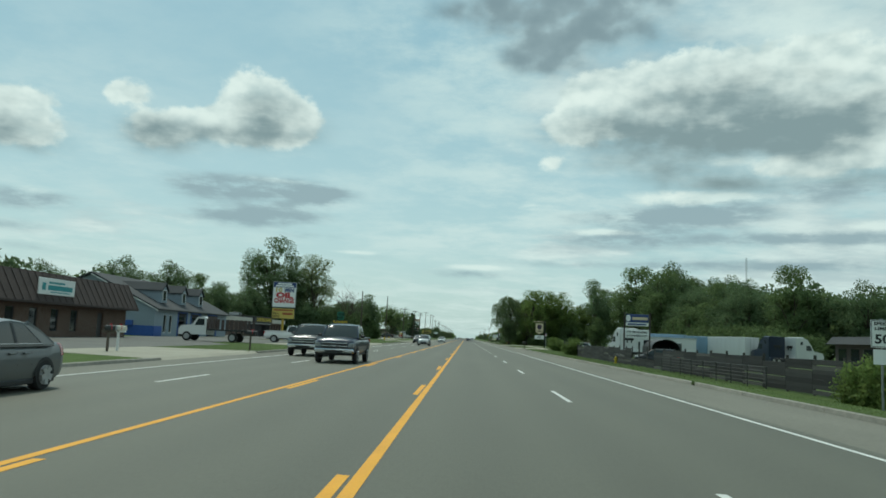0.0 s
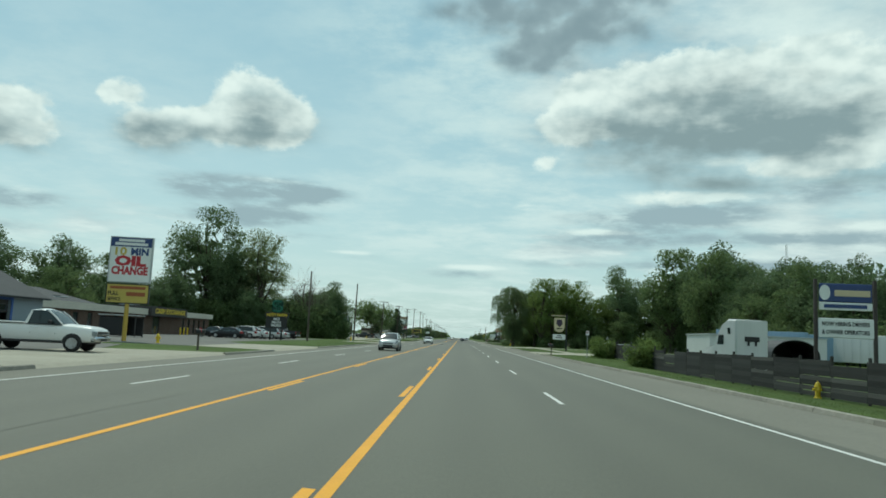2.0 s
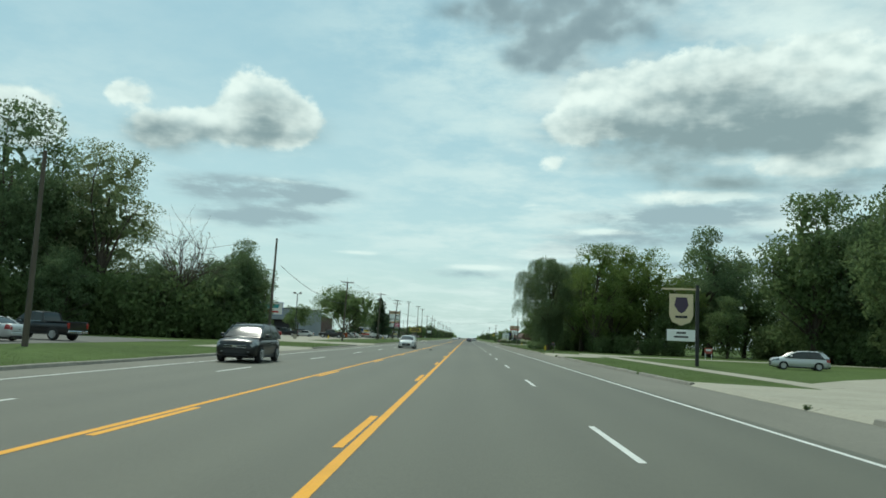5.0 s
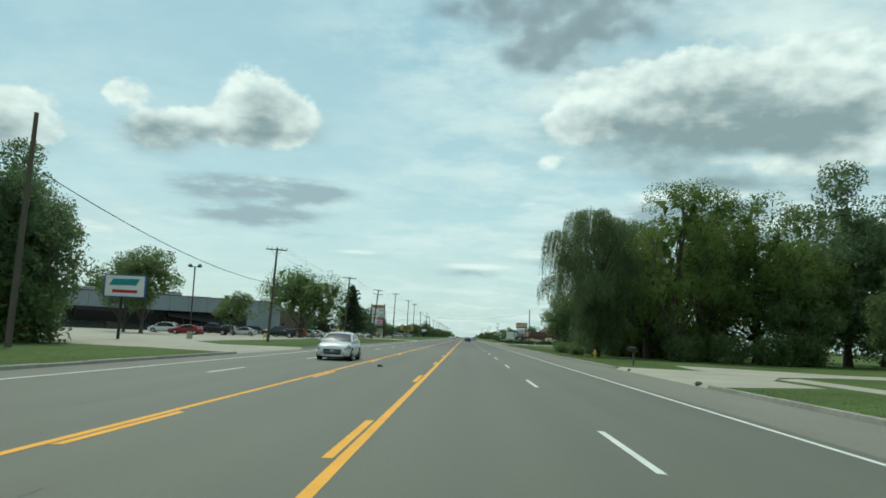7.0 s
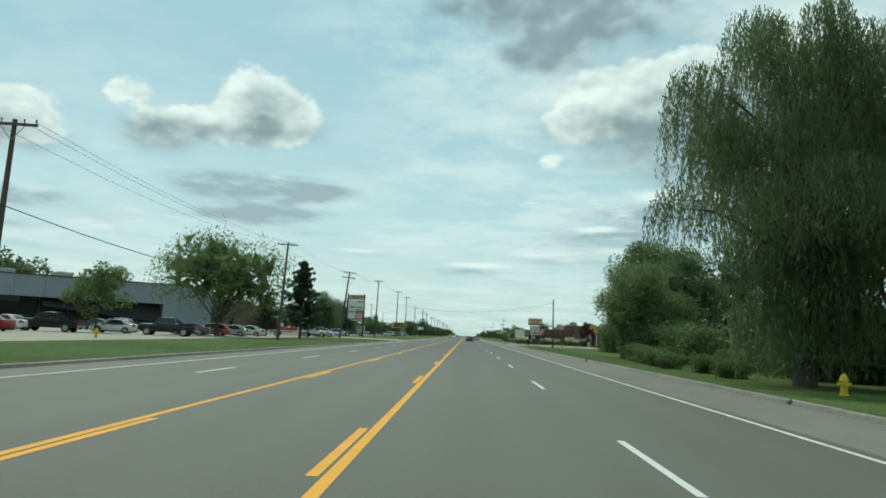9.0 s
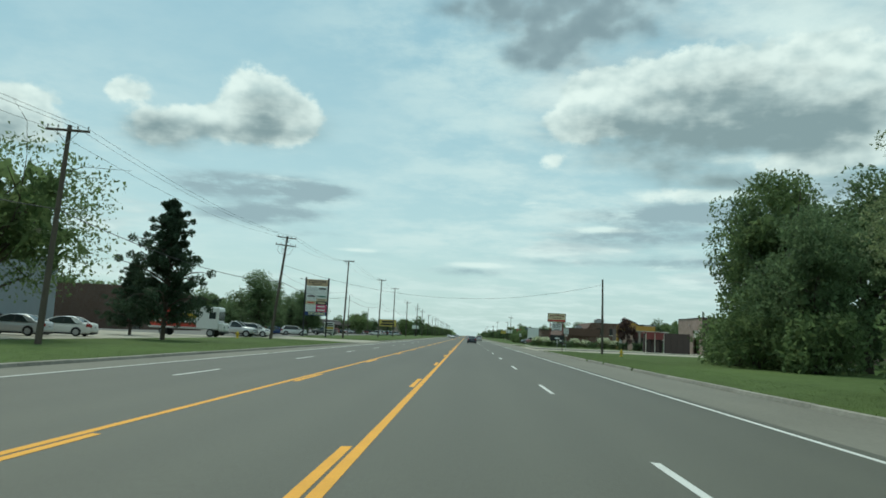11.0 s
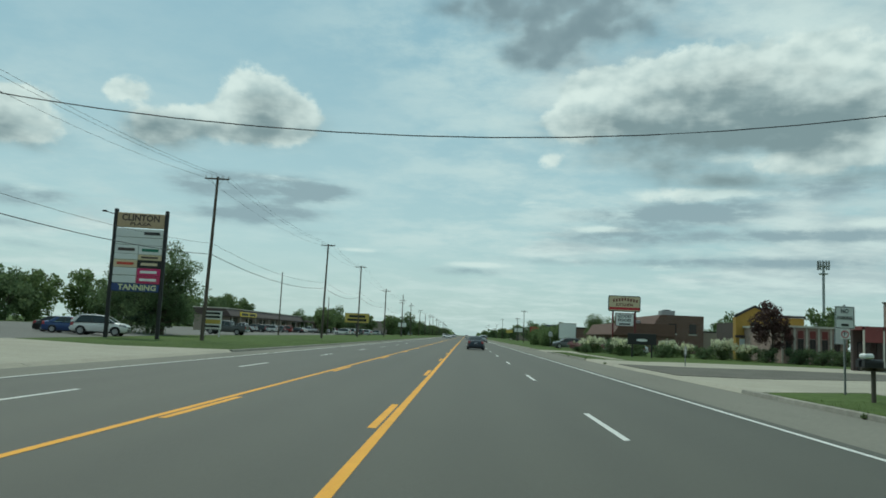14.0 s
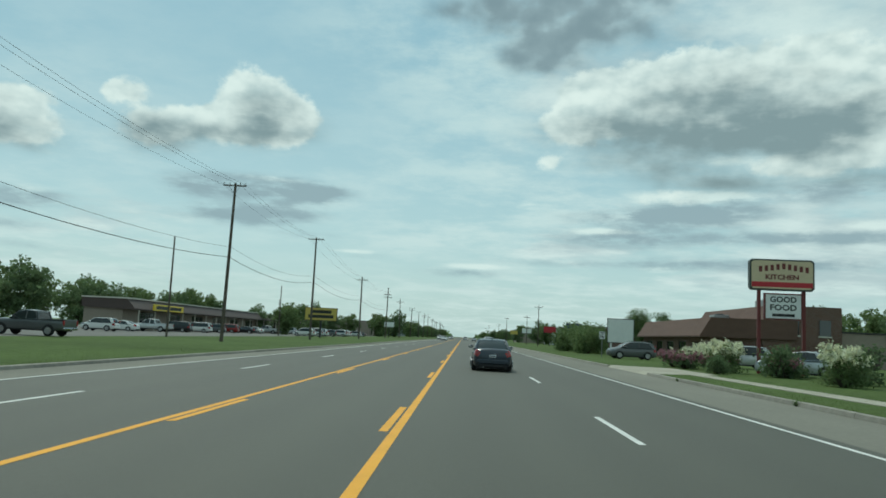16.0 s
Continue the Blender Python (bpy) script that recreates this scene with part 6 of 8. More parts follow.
    part("body", Shape().loft(rings), body, top, "", 42)

    # glazed cabin, with roof skin and pillars of the body's colour over it
    wt_, wr = 0.935 * w, sp["lean"] * w

    def roof_z(y):
        pts = ((c3, zs), (c3 + (c2 - c3) * 0.55, zs + (zr - zs) * 0.60), (c2, zr - 0.045), (c2 + 0.35, zr - 0.008), ((c1 + c2) / 2, zr + 0.012), (c1 - 0.25, zr - 0.015), (c1, zr - 0.055), (c1 + (c0 - c1) * 0.5, zs + (zr - zs) * 0.50), (c0, zs))
        return float(np.interp(y, [p[0] for p in pts], [p[1] for p in pts]))

    def side_x(z):
        return wt_ + (wr - wt_) * ((z - zs) / (zr - zs))

    def cab_ring(y, grow=0.0):
        z = max(roof_z(y), zs + 0.004) + grow
        d = z - zs
        pts = [(side_x(zs - 0.05), zs - 0.05), (side_x(zs + d * 0.45), zs + d * 0.45), (side_x(zs + d * 0.80), zs + d * 0.80), (side_x(zs + d * 0.93) - 0.02 * min(1, d), zs + d * 0.93), (side_x(z) * 0.88, zs + d * 0.985), (side_x(z) * 0.5, z + 0.012), (0.0, z + 0.02)]
        return [(x + (grow if x else 0), y, q) for x, q in pts]

    def cab_loft(yy, first, grow):
        rows = []
        for y in yy:
            half = cab_ring(y, grow)[first:]
            rows.append(half + [(-x, q, z) for x, q, z in reversed(half[:-1])])
        return Shape().loft(rows, closed=False, caps=False)

    cy = [c3, c3 + (c2 - c3) * 0.3, c3 + (c2 - c3) * 0.55, c3 + (c2 - c3) * 0.8, c2, c2 + 0.2, c2 + 0.4, (c1 + c2) / 2, c1 - 0.25, c1, c1 + (c0 - c1) * 0.25, c1 + (c0 - c1) * 0.5, c1 + (c0 - c1) * 0.75, c0]
    part("glazing", cab_loft(cy, 0, 0.0), CAR_GLASS, top, "dark tinted glass all round", 30)
    part("roof", cab_loft([c2 - 0.06, c2, c2 + 0.2, c2 + 0.4, (c1 + c2) / 2, c1 - 0.25, c1 + 0.05], 3, 0.008), body, top, "", 40)
    mid = c1 + (c2 - c1) * (0.46 if kind != "single" else 0.98)
    for s in (1, -1):
        fy = np.linspace(c0, c1, 6)
        part("front_pillar", Shape().path([(s * (side_x(roof_z(y)) - 0.03), y + 0.01, max(zs - 0.01, roof_z(y) - 0.015)) for y in fy], [0.040] * 6, 6), body, top, "", 50)
        ry = np.linspace(c2, c3, 5)
        part("rear_pillar", Shape().path([(s * (side_x(roof_z(y)) - 0.045), y - 0.012, max(zs - 0.01, roof_z(y) - 0.02)) for y in ry], [0.065 if not pick else 0.05] * 5, 6), body, top, "", 50)
        # the panel behind the last side window
        foot = {"sedan": 0.42, "hatch": 0.34, "suv": 0.30, "van": 0.16}.get(kind, 0.10)
        up = lambda y, z: (s * (side_x(z) + 0.008), y, z)
        zt = lambda y: zs + (roof_z(y) - zs) * 0.86
        pq = [up(c3 + foot, zs - 0.02), up(c2 + foot * 0.35, zt(c2)), up(c2, zt(c2)), up(c3 + (c2 - c3) * 0.5, zt(c3 + (c2 - c3) * 0.5)), up(c3, zs - 0.02)]
        part("quarter_panel", Shape().add(pq, [(0, 1, 2, 3, 4)]), body, top)
        if kind != "single":
            part("centre_pillar", Shape().quad(up(mid + 0.05, zs), up(mid + 0.03, zt(mid)), up(mid - 0.05, zt(mid)), up(mid - 0.05, zs)), PLASTIC if not pick else body, top)
        for yy in () if not near else (c0 - 0.30, mid, c2 + 0.12) if kind != "single" else (c0 - 0.24, c2 + 0.05):
            part("door_seam", body_patch(keys, yy - 0.009, yy + 0.009, 1.5, 8.2, s, 0.003, 1), PLASTIC, top)
        for yy in () if not near else (mid + 0.22, c2 + 0.35) if kind != "single" else (c2 + 0.3,):
            part("door_handle", Shape().slab(*sorted((s * 0.97 * w, s * (w + 0.03))), yy - 0.1, yy + 0.1, zs - 0.20, zs - 0.165, 0.008), body, top)
        part("belt_trim", Shape().path([(s * (side_x(zs) + 0.012), y, zs + 0.004) for y in (c0 - 0.2, mid, c3 + foot)], [0.013] * 3, 5), CHROME if kind in ("sedan", "truck") else PLASTIC, top)
        mr = part("mirror", Shape().slab(*sorted((s * (w - 0.03), s * (w + 0.19))), c0 - 0.52, c0 - 0.38, zs + 0.02, zs + 0.17, 0.045), body if not pick else PLASTIC, top, "", 50)
        if near:
            part("mirror_glass", Shape().box(*sorted((s * (w + 0.03), s * (w + 0.16))), c0 - 0.53, c0 - 0.522, zs + 0.05, zs + 0.14), CHROME, mr)
        part("sill", Shape().slab(*sorted((s * 0.84 * w, s * 0.975 * w)), sp["wb"][1] + r, sp["wb"][0] - r, zb - 0.05, zb + 0.06, 0.02), PLASTIC, top)
        for y in sp["wb"]:
            n, R = 16, r * 1.17
            pts = [(s * (w + 0.006), y + math.cos(math.pi * k / n) * R, max(zb - 0.04, r * 0.98 + math.sin(math.pi * k / n) * R)) for k in range(n + 1)]
            part("wheel_arch", Shape().add(pts, [tuple(range(n + 1))]), PLASTIC, top)
            wheel(top, s * (w - 0.10), y, r, 0.22, s)
        if pick:
            hl = part("headlight", Shape().slab(*sorted((s * 0.66 * w, s * 0.95 * w)), h - 0.16, h + 0.012, hood - 0.42, hood - 0.19, 0.03), HEAD, top)
            part("lamp_bezel", Shape().box(*sorted((s * 0.655 * w, s * 0.955 * w)), h - 0.12, h + 0.008, hood - 0.315, hood - 0.295), CHROME, hl)
            tl = Shape().slab(*sorted((s * 0.80 * w, s * 0.985 * w)), -h - 0.02, -h + 0.10, zs - 0.42, zs - 0.04, 0.02)
        else:
            part("headlight", body_patch(keys, h - 0.58, h - 0.004, 5.3, 7.8, s, 0.010, 7), HEAD, top, "", 40)
            tl = body_patch(keys, -h + 0.34, -h + 0.004, 4.6, 8.0, s, 0.010, 5)
            if kind in ("suv", "van"):
                tl.slab(*sorted((s * 0.70 * w, s * 0.80 * w)), c3 - 0.06, c3 + 0.06, zs - 0.02, zs + 0.30, 0.02)
        part("tail_light", tl, TAIL, top, "", 40)
        if near:
            part("fog_lamp", Shape().slab(*sorted((s * 0.56 * w, s * 0.68 * w)), h - 0.12, h + 0.004, zb + 0.17, zb + 0.25, 0.02), HEAD, top)
    gz0, gz1 = (hood - 0.50, hood - 0.19) if pick else (hood - (0.42 if kind == "sedan" else 0.36), hood - 0.22)
    gw = 0.64 * w if pick else 0.52 * w
    gr = part("grille", Shape().slab(-gw, gw, h - 0.06, h + 0.016, gz0, gz1, 0.03), PLASTIC, top)
    for k in range(3 if pick else 2):
        zg = gz0 + (gz1 - gz0) * (k * 0.46 if pick else 0.18 + 0.6 * k)
        part("grille_bar", Shape().slab(-gw * 1.01, gw * 1.01, h + 0.01, h + 0.035, zg - 0.012, zg + (0.030 if pick else 0.012), 0.004), CHROME, gr)
    if near:
        part("emblem", Shape().slab(-0.10, 0.10, h + 0.03, h + 0.045, (gz0 + gz1) / 2 - 0.035, (gz0 + gz1) / 2 + 0.035, 0.012), CHROME, gr)
    if pick:
        part("front_bumper", Shape().slab(-0.95 * w, 0.95 * w, h - 0.20, h + 0.09, zb + 0.05, zb + 0.28, 0.06), CHROME, top, "", 40)
        part("lower_intake", Shape().prism([(-0.40 * w, zb + 0.08), (0.40 * w, zb + 0.08), (0.46 * w, zb + 0.18), (-0.46 * w, zb + 0.18)], "y", h + 0.05, h + 0.096), PLASTIC, top)
        part("rear_bumper", Shape().slab(-0.95 * w, 0.95 * w, -h - 0.10, -h + 0.14, zb + 0.04, zb + 0.24, 0.05), CHROME, top, "", 40)
    else:
        part("lower_intake", Shape().prism([(-0.46 * w, zb + 0.12), (0.46 * w, zb + 0.12), (0.56 * w, zb + 0.30), (-0.56 * w, zb + 0.30)], "y", h - 0.10, h + 0.012), PLASTIC, top)
        part("front_lip", Shape().slab(-0.62 * w, 0.62 * w, h - 0.16, h - 0.01, zb + 0.01, zb + 0.11, 0.03), body if kind == "sedan" else PLASTIC, top, "", 40)
        part("rear_bumper", Shape().slab(-0.76 * w, 0.76 * w, -h - 0.045, -h + 0.12, zb + 0.13, zb + 0.36, 0.05), body, top, "", 40)
        part("rear_valance", Shape().slab(-0.70 * w, 0.70 * w, -h - 0.01, -h + 0.10, zb, zb + 0.13, 0.03), PLASTIC, top)
        if near:
            part("lid_seam", Shape().box(-0.66 * w, 0.66 * w, -h - 0.004, -h + 0.02, zb + 0.372, zb + 0.384), PLASTIC, top)
    pz = (zb + 0.44, zb + 0.56) if not pick else (zb + 0.07, zb + 0.20)
    py = -h if not pick else -h - 0.10
    pl = part("plate", Shape().slab(-0.155, 0.155, py - 0.022, py - 0.004, pz[0], pz[1], 0.004), PLATE, top, "pale number plate with a dark bar")
    part("plate_bar", Shape().box(-0.11, 0.11, py - 0.026, py - 0.023, pz[0] + 0.035, pz[1] - 0.035), PLASTIC, pl)
    if near and not pick:
        part("exhaust", Shape().tube((-0.45 * w, -h + 0.2, zb - 0.01), (-0.45 * w, -h - 0.03, zb - 0.01), 0.035), CHROME, top)
        part("antenna", Shape().slab(-0.03, 0.03, c2 + 0.1, c2 + 0.26, zr - 0.01, zr + 0.06, 0.012), body, top)
    part("underbody", Shape().slab(-0.80 * w, 0.80 * w, -h + 0.25, h - 0.3, zb - 0.06, zb + 0.12, 0.02), PLASTIC, top)
    for s in (0.5, -0.5) if near else ():
        part("wiper", Shape().path([(s * w + 0.25, c0 + 0.03, zs + 0.02), (s * w - 0.25, c0 - 0.02, zs + 0.07)], [0.012, 0.008], 4), PLASTIC, top)
    if pick:   # the load bed, lined in black between its rails
        part("bed_floor", Shape().box(-0.86 * w, 0.86 * w, -h + 0.10, c3 - 0.12, zs + 0.004, zs + 0.012), PLASTIC, top)
        rl = Shape()
        for s in (1, -1):
            rl.slab(*sorted((s * 0.84 * w, s * 0.97 * w)), -h + 0.03, c3 - 0.06, zs - 0.01, zs + 0.05, 0.02)
        rl.slab(-0.9 * w, 0.9 * w, -h + 0.02, -h + 0.10, zs - 0.01, zs + 0.05, 0.02)
        part("bed_rail", rl, body, top)
    if kind in ("suv", "van"):
        for s in (1, -1):
            part("roof_rail", Shape().path([(s * 0.66 * w, y, zr + q) for y, q in ((c1 - 0.15, 0.0), (c1 - 0.3, 0.045), (c2 + 0.35, 0.045), (c2 + 0.2, 0.0))], [0.016] * 4, 6), PLASTIC, top)
    return top


SOUTH, NORTH = 180.0, 0.0      # towards the camera, and away with it
def put(kind, colour, label, x, y, turn=0.0, z=None, **kw):
    zz = z if z is not None else (0.0 if ROAD_L < x < ROAD_R else 0.116)
    return vehicle(kind, colour, label, pose(x, y, zz, 0, 0, turn), **kw)


# traffic, as it stands
put("sedan", "slate", "dark slate sedan seen from behind on the road", 2.35, 421.3, NORTH)
put("suv", "silver", "distant silver car on the road ahead", 5.4, 520, NORTH)
put("sedan", "grey", "grey sedan on the road in the far lane", -8.75, 14.9, SOUTH)
put("truck", "navy", "dark blue pickup truck with chrome grille on the road", -5.25, 39.8, SOUTH, name="pickup_truck", category="truck")
put("truck", "black", "black pickup truck on the road in the outer lane", -8.5, 48.0, SOUTH, name="pickup_truck", category="truck")
put("suv", "silver", "pale silver compact suv on the road", -5.55, 122.2, SOUTH)
put("suv", "black", "black suv on the road in the outer lane", -8.5, 154.5, SOUTH)
put("sedan", "white", "white sedan on the road", -5.45, 209.3, SOUTH)
for k, (x, y, kd, col) in enumerate(((-5.4, 640, "sedan", "white"), (-8.5, 690, "suv", "white"), (5.4, 700, "sedan", "silver"), (1.9, 760, "suv", "white"), (-5.4, 800, "truck", "white"), (2.0, 880, "sedan", "white"), (-8.5, 900, "sedan", "silver"))):
    put(kd, col, "distant %s vehicle on the highway" % col, x, y, NORTH if x > 0 else SOUTH, group="distant traffic")

# parked
put("single", "white", "white pickup truck waiting in a driveway", -17.8, 82.3, -84, name="pickup_truck", category="truck")
put("hatch", "silver", "silver hatchback parked on a grassy drive", 28.5, 183, 78)
put("suv", "black", "dark suv parked behind the low stretch of yard fence", 20.6, 79, 72, z=-0.42)
for x, y, kd, col, tn in ((-29.6, 149.5, "sedan", "black", 80), (-28.8, 153.4, "suv", "white", 84), (-28.3, 157.0, "sedan", "white", 84), (-27.6, 160.5, "van", "silver", 82), (-27.2, 164.0, "sedan", "silver", 84), (-27.6, 171.0, "truck", "black", 78), (-32.2, 151.5, "sedan", "black", 70)):
    put(kd, col, "%s %s parked in the shop lot" % (col, "sedan" if kd == "sedan" else "suv"), x, y, tn, group="cars in the shop lot")
for x, y, kd, col, tn in ((-47, 289, "suv", "white", 95), (-43, 288, "sedan", "white", 85), (-40, 280, "sedan", "red", 100), (-39, 289, "truck", "black", 95), (-36.5, 297, "sedan", "white", 100), (-29.6, 294.5, "truck", "black", 98), (-31.5, 306, "sedan", "grey", 95),
                          (-30.6, 311, "hatch", "orange", 95), (-29.6, 316, "sedan", "silver", 95), (-28.9, 321, "sedan", "white", 95), (-46, 312, "sedan", "navy", 90), (-46, 318, "suv", "silver", 90)):
    put(kd, col, "%s %s parked in the dealer lot" % (col, {"truck": "pickup", "suv": "suv"}.get(kd, "car")), x, y, tn, group="cars in the dealer lot")
for x, y, kd, col, tn in ((-27.0, 357.0, "single", "silver", -88), (-26.0, 361.8, "suv", "white", -85), (-29.5, 400.5, "suv", "white", -80), (-33.5, 403.5, "sedan", "blue", -82), (-36, 406.5, "sedan", "black", -82), (-52, 440, "sedan", "white", 92), (-56, 446, "sedan", "silver", 92),
                          (-60, 430, "suv", "silver", 92), (-31.5, 380, "suv", "red", 80)):
    put(kd, col, "%s %s parked in the plaza lot" % (col, {"single": "pickup", "van": "van", "suv": "suv"}.get(kd, "sedan")), x, y, tn, group="cars in the plaza lot")
r2 = random.Random(8)
for k in range(16):
    kd, col = r2.choice(("sedan", "suv", "suv", "van", "truck")), r2.choice(("white", "silver", "white", "black", "grey", "red", "tan"))
    put(kd, col, "%s vehicle parked before the shops" % col, -46 + r2.uniform(-1, 1), 480 + 9.5 * k, 90 + r2.uniform(-4, 4), group="cars before the shops")
for k in range(9):
    kd, col = r2.choice(("sedan", "suv", "van")), r2.choice(("white", "silver", "white", "grey"))
    put(kd, col, "%s vehicle parked in a distant lot" % col, -31 + r2.uniform(-2, 1), 540 + 10 * k, 90 + r2.uniform(-4, 4), group="cars in a distant lot")
put("truck", "grey", "dark grey pickup parked at the edge of the plaza lot", -31.5, 441, 88, name="pickup_truck", category="truck")
put("suv", "grey", "grey suv waiting at the edge of the grass", 17.4, 459.5, 95)
put("sedan", "silver", "silver sedan parked before the restaurant", 20.5, 429, 60)
put("suv", "silver", "silver suv parked before the restaurant", 22.0, 443, 80)


# black canopy in the shop lot
s = thing("canopy_shelter", "black sided shelter with a pale flat roof edge", "shelter", pose(-33.2, 125, 0.112, 0, 0, 4))
part("roof", Shape().slab(-1.9, 1.9, -1.3, 1.3, 2.1, 2.2, 0.02), PANEL_LIGHT, s)
for x, y in ((-1.75, -1.15), (1.75, -1.15), (-1.75, 1.15), (1.75, 1.15)):
    part("post", Shape().slab(x - 0.05, x + 0.05, y - 0.05, y + 0.05, 0, 2.1, 0.008), TRIM_DARK, s)
part("back_panel", Shape().box(-1.7, 1.7, 1.12, 1.16, 0.1, 2.0), PLASTIC, s)
part("side_panel", Shape().box(-1.72, -1.68, -1.1, 1.1, 0.1, 2.0), PLASTIC, s)
part("front_panel", Shape().box(-1.7, 0.9, -1.16, -1.12, 0.1, 1.9), PLASTIC, s)

# lorries
TRAILER_WHITE = shade("white_trailer_side", (0.56, 0.57, 0.56), 0.5, 0, 0.1, 2.0, 0.3, 0.1, 10.0, (6, 6, 0.2))
TRAILER_BLUE = shade("faded_blue_trailer_side", (0.20, 0.30, 0.40), 0.5, 0, 0.15, 2.0, 0.3, 0.1, 10.0, (6, 6, 0.2))


def trailer(label, x, y, turn, mat, z=-0.42, length=14.0):
    t = thing("semi_trailer", label, "trailer", pose(x, y, z, 0, 0, turn), "trailers in the yard")
    h = length / 2
    bx = part("box", Shape().slab(-1.3, 1.3, -h, h, 1.15, 4.1, 0.04), mat, t)
    s2 = Shape()
    for s in (1, -1):
        for k in range(int(length / 1.2)):
            s2.box(*sorted((s * 1.3, s * 1.318)), -h + 0.6 + 1.2 * k, -h + 0.66 + 1.2 * k, 1.3, 4.0)
    part("side_ribs", s2, mat, bx)
    part("rear_door", Shape().box(-1.24, -0.01, -h - 0.03, -h - 0.002, 1.25, 4.0).box(0.01, 1.24, -h - 0.03, -h - 0.002, 1.25, 4.0), mat, bx)
    part("lock_rod", Shape().tube((-0.3, -h - 0.05, 1.25), (-0.3, -h - 0.05, 4.0), 0.02, n=6).tube((0.3, -h - 0.05, 1.25), (0.3, -h - 0.05, 4.0), 0.02, n=6), STEEL, bx)
    part("landing_leg", Shape().box(-0.9, -0.78, h - 3.0, h - 2.85, 0, 1.15).box(0.78, 0.9, h - 3.0, h - 2.85, 0, 1.15), DARK_STEEL, t)
    part("bumper", Shape().box(-1.2, 1.2, -h, -h + 0.1, 0.5, 0.62), DARK_STEEL, t)
    for yy in (-h + 1.2, -h + 2.4):
        for s in (1, -1):
            wheel(t, s * 1.02, yy, 0.5, 0.5, s)
    return t


def tractor(label, x, y, turn, mat, z=-0.42):
    """A long-nosed tractor with a sleeper cab."""
    t = thing("semi_tractor", label, "truck", pose(x, y, z, 0, 0, turn) @ Matrix.Scale(1.1, 4))
    prof = [(-1.4, 1.0), (-1.4, 3.9), (-0.2, 3.98), (0.7, 3.6), (1.25, 2.95), (1.75, 2.1), (3.3, 1.85), (3.55, 1.5), (3.55, 0.55), (2.9, 0.5), (-0.8, 0.55)]
    rings = []
    for wd, sx in ((-1.22, 0.94), (-1.12, 1.0), (1.12, 1.0), (1.22, 0.94)):
        rings.append([(wd, (p[0] - 0.5) * sx + 0.5, (p[1] - 2.2) * (sx if abs(wd) > 1.2 else 1) + 2.2) for p in prof])
    c = part("cab", Shape().loft(rings), mat, t, "", 35)
    part("windscreen", Shape().quad((-1.05, 1.70, 2.25), (1.05, 1.70, 2.25), (1.0, 1.30, 2.98), (-1.0, 1.30, 2.98)), CAR_GLASS, c)
    for s in (1, -1):
        part("side_window", Shape().add([(s * 1.235, 0.35, 2.15), (s * 1.235, 1.35, 2.15), (s * 1.235, 1.10, 2.85), (s * 1.235, 0.35, 2.85)], [(0, 1, 2, 3)]), CAR_GLASS, c)
        part("sleeper_window", Shape().add([(s * 1.235, -0.7, 2.9), (s * 1.235, -0.3, 2.9), (s * 1.235, -0.2, 3.35), (s * 1.235, -0.62, 3.35)], [(0, 1, 2, 3)]), CAR_GLASS, c)
        part("fairing", Shape().slab(*sorted((s * 0.7, s * 1.2)), -1.9, 0.2, 0.35, 1.0, 0.05), mat, t)
        wheel(t, s * 1.05, 2.55, 0.5, 0.3, s)
        for yy in (-2.6, -3.8):
            wheel(t, s * 0.95, yy, 0.5, 0.55, s)
        part("headlight", Shape().slab(*sorted((s * 0.7, s * 1.1)), 3.5, 3.58, 0.95, 1.3, 0.03), HEAD, t)
    part("back_vent", Shape().slab(-0.55, 0.55, -1.46, -1.38, 2.4, 2.75, 0.03).slab(-0.35, -0.2, -1.46, -1.38, 2.1, 2.4, 0.02).slab(0.2, 0.35, -1.46, -1.38, 2.1, 2.4, 0.02), PLASTIC, t)
    part("frame_rail", Shape().box(-0.5, -0.35, -4.6, 3.2, 0.7, 1.0).box(0.35, 0.5, -4.6, 3.2, 0.7, 1.0), DARK_STEEL, t)
    part("grille", Shape().slab(-0.6, 0.6, 3.52, 3.6, 0.8, 1.7, 0.03), PLASTIC, t)
    part("front_bumper", Shape().slab(-1.15, 1.15, 3.4, 3.7, 0.4, 0.75, 0.06), CHROME, t)
    return t


tractor("white sleeper cab semi tractor parked in the yard", 23.6, 109.5, 8, TRAILER_WHITE)
tractor("white semi tractor parked facing the trees", 52.5, 121, -70, TRAILER_WHITE)
tractor("dark blue semi tractor parked between trailers", 48.5, 121, 10, PAINT["navy"])
trailer("faded blue box trailer in the yard", 38.5, 139, 62, TRAILER_BLUE, length=12.0)
trailer("white box trailer in the yard", 45.5, 131, 15, TRAILER_WHITE, length=12.0)
trailer("pale blue box trailer in the yard", 33.5, 131, 66, TRAILER_BLUE, length=9.0)

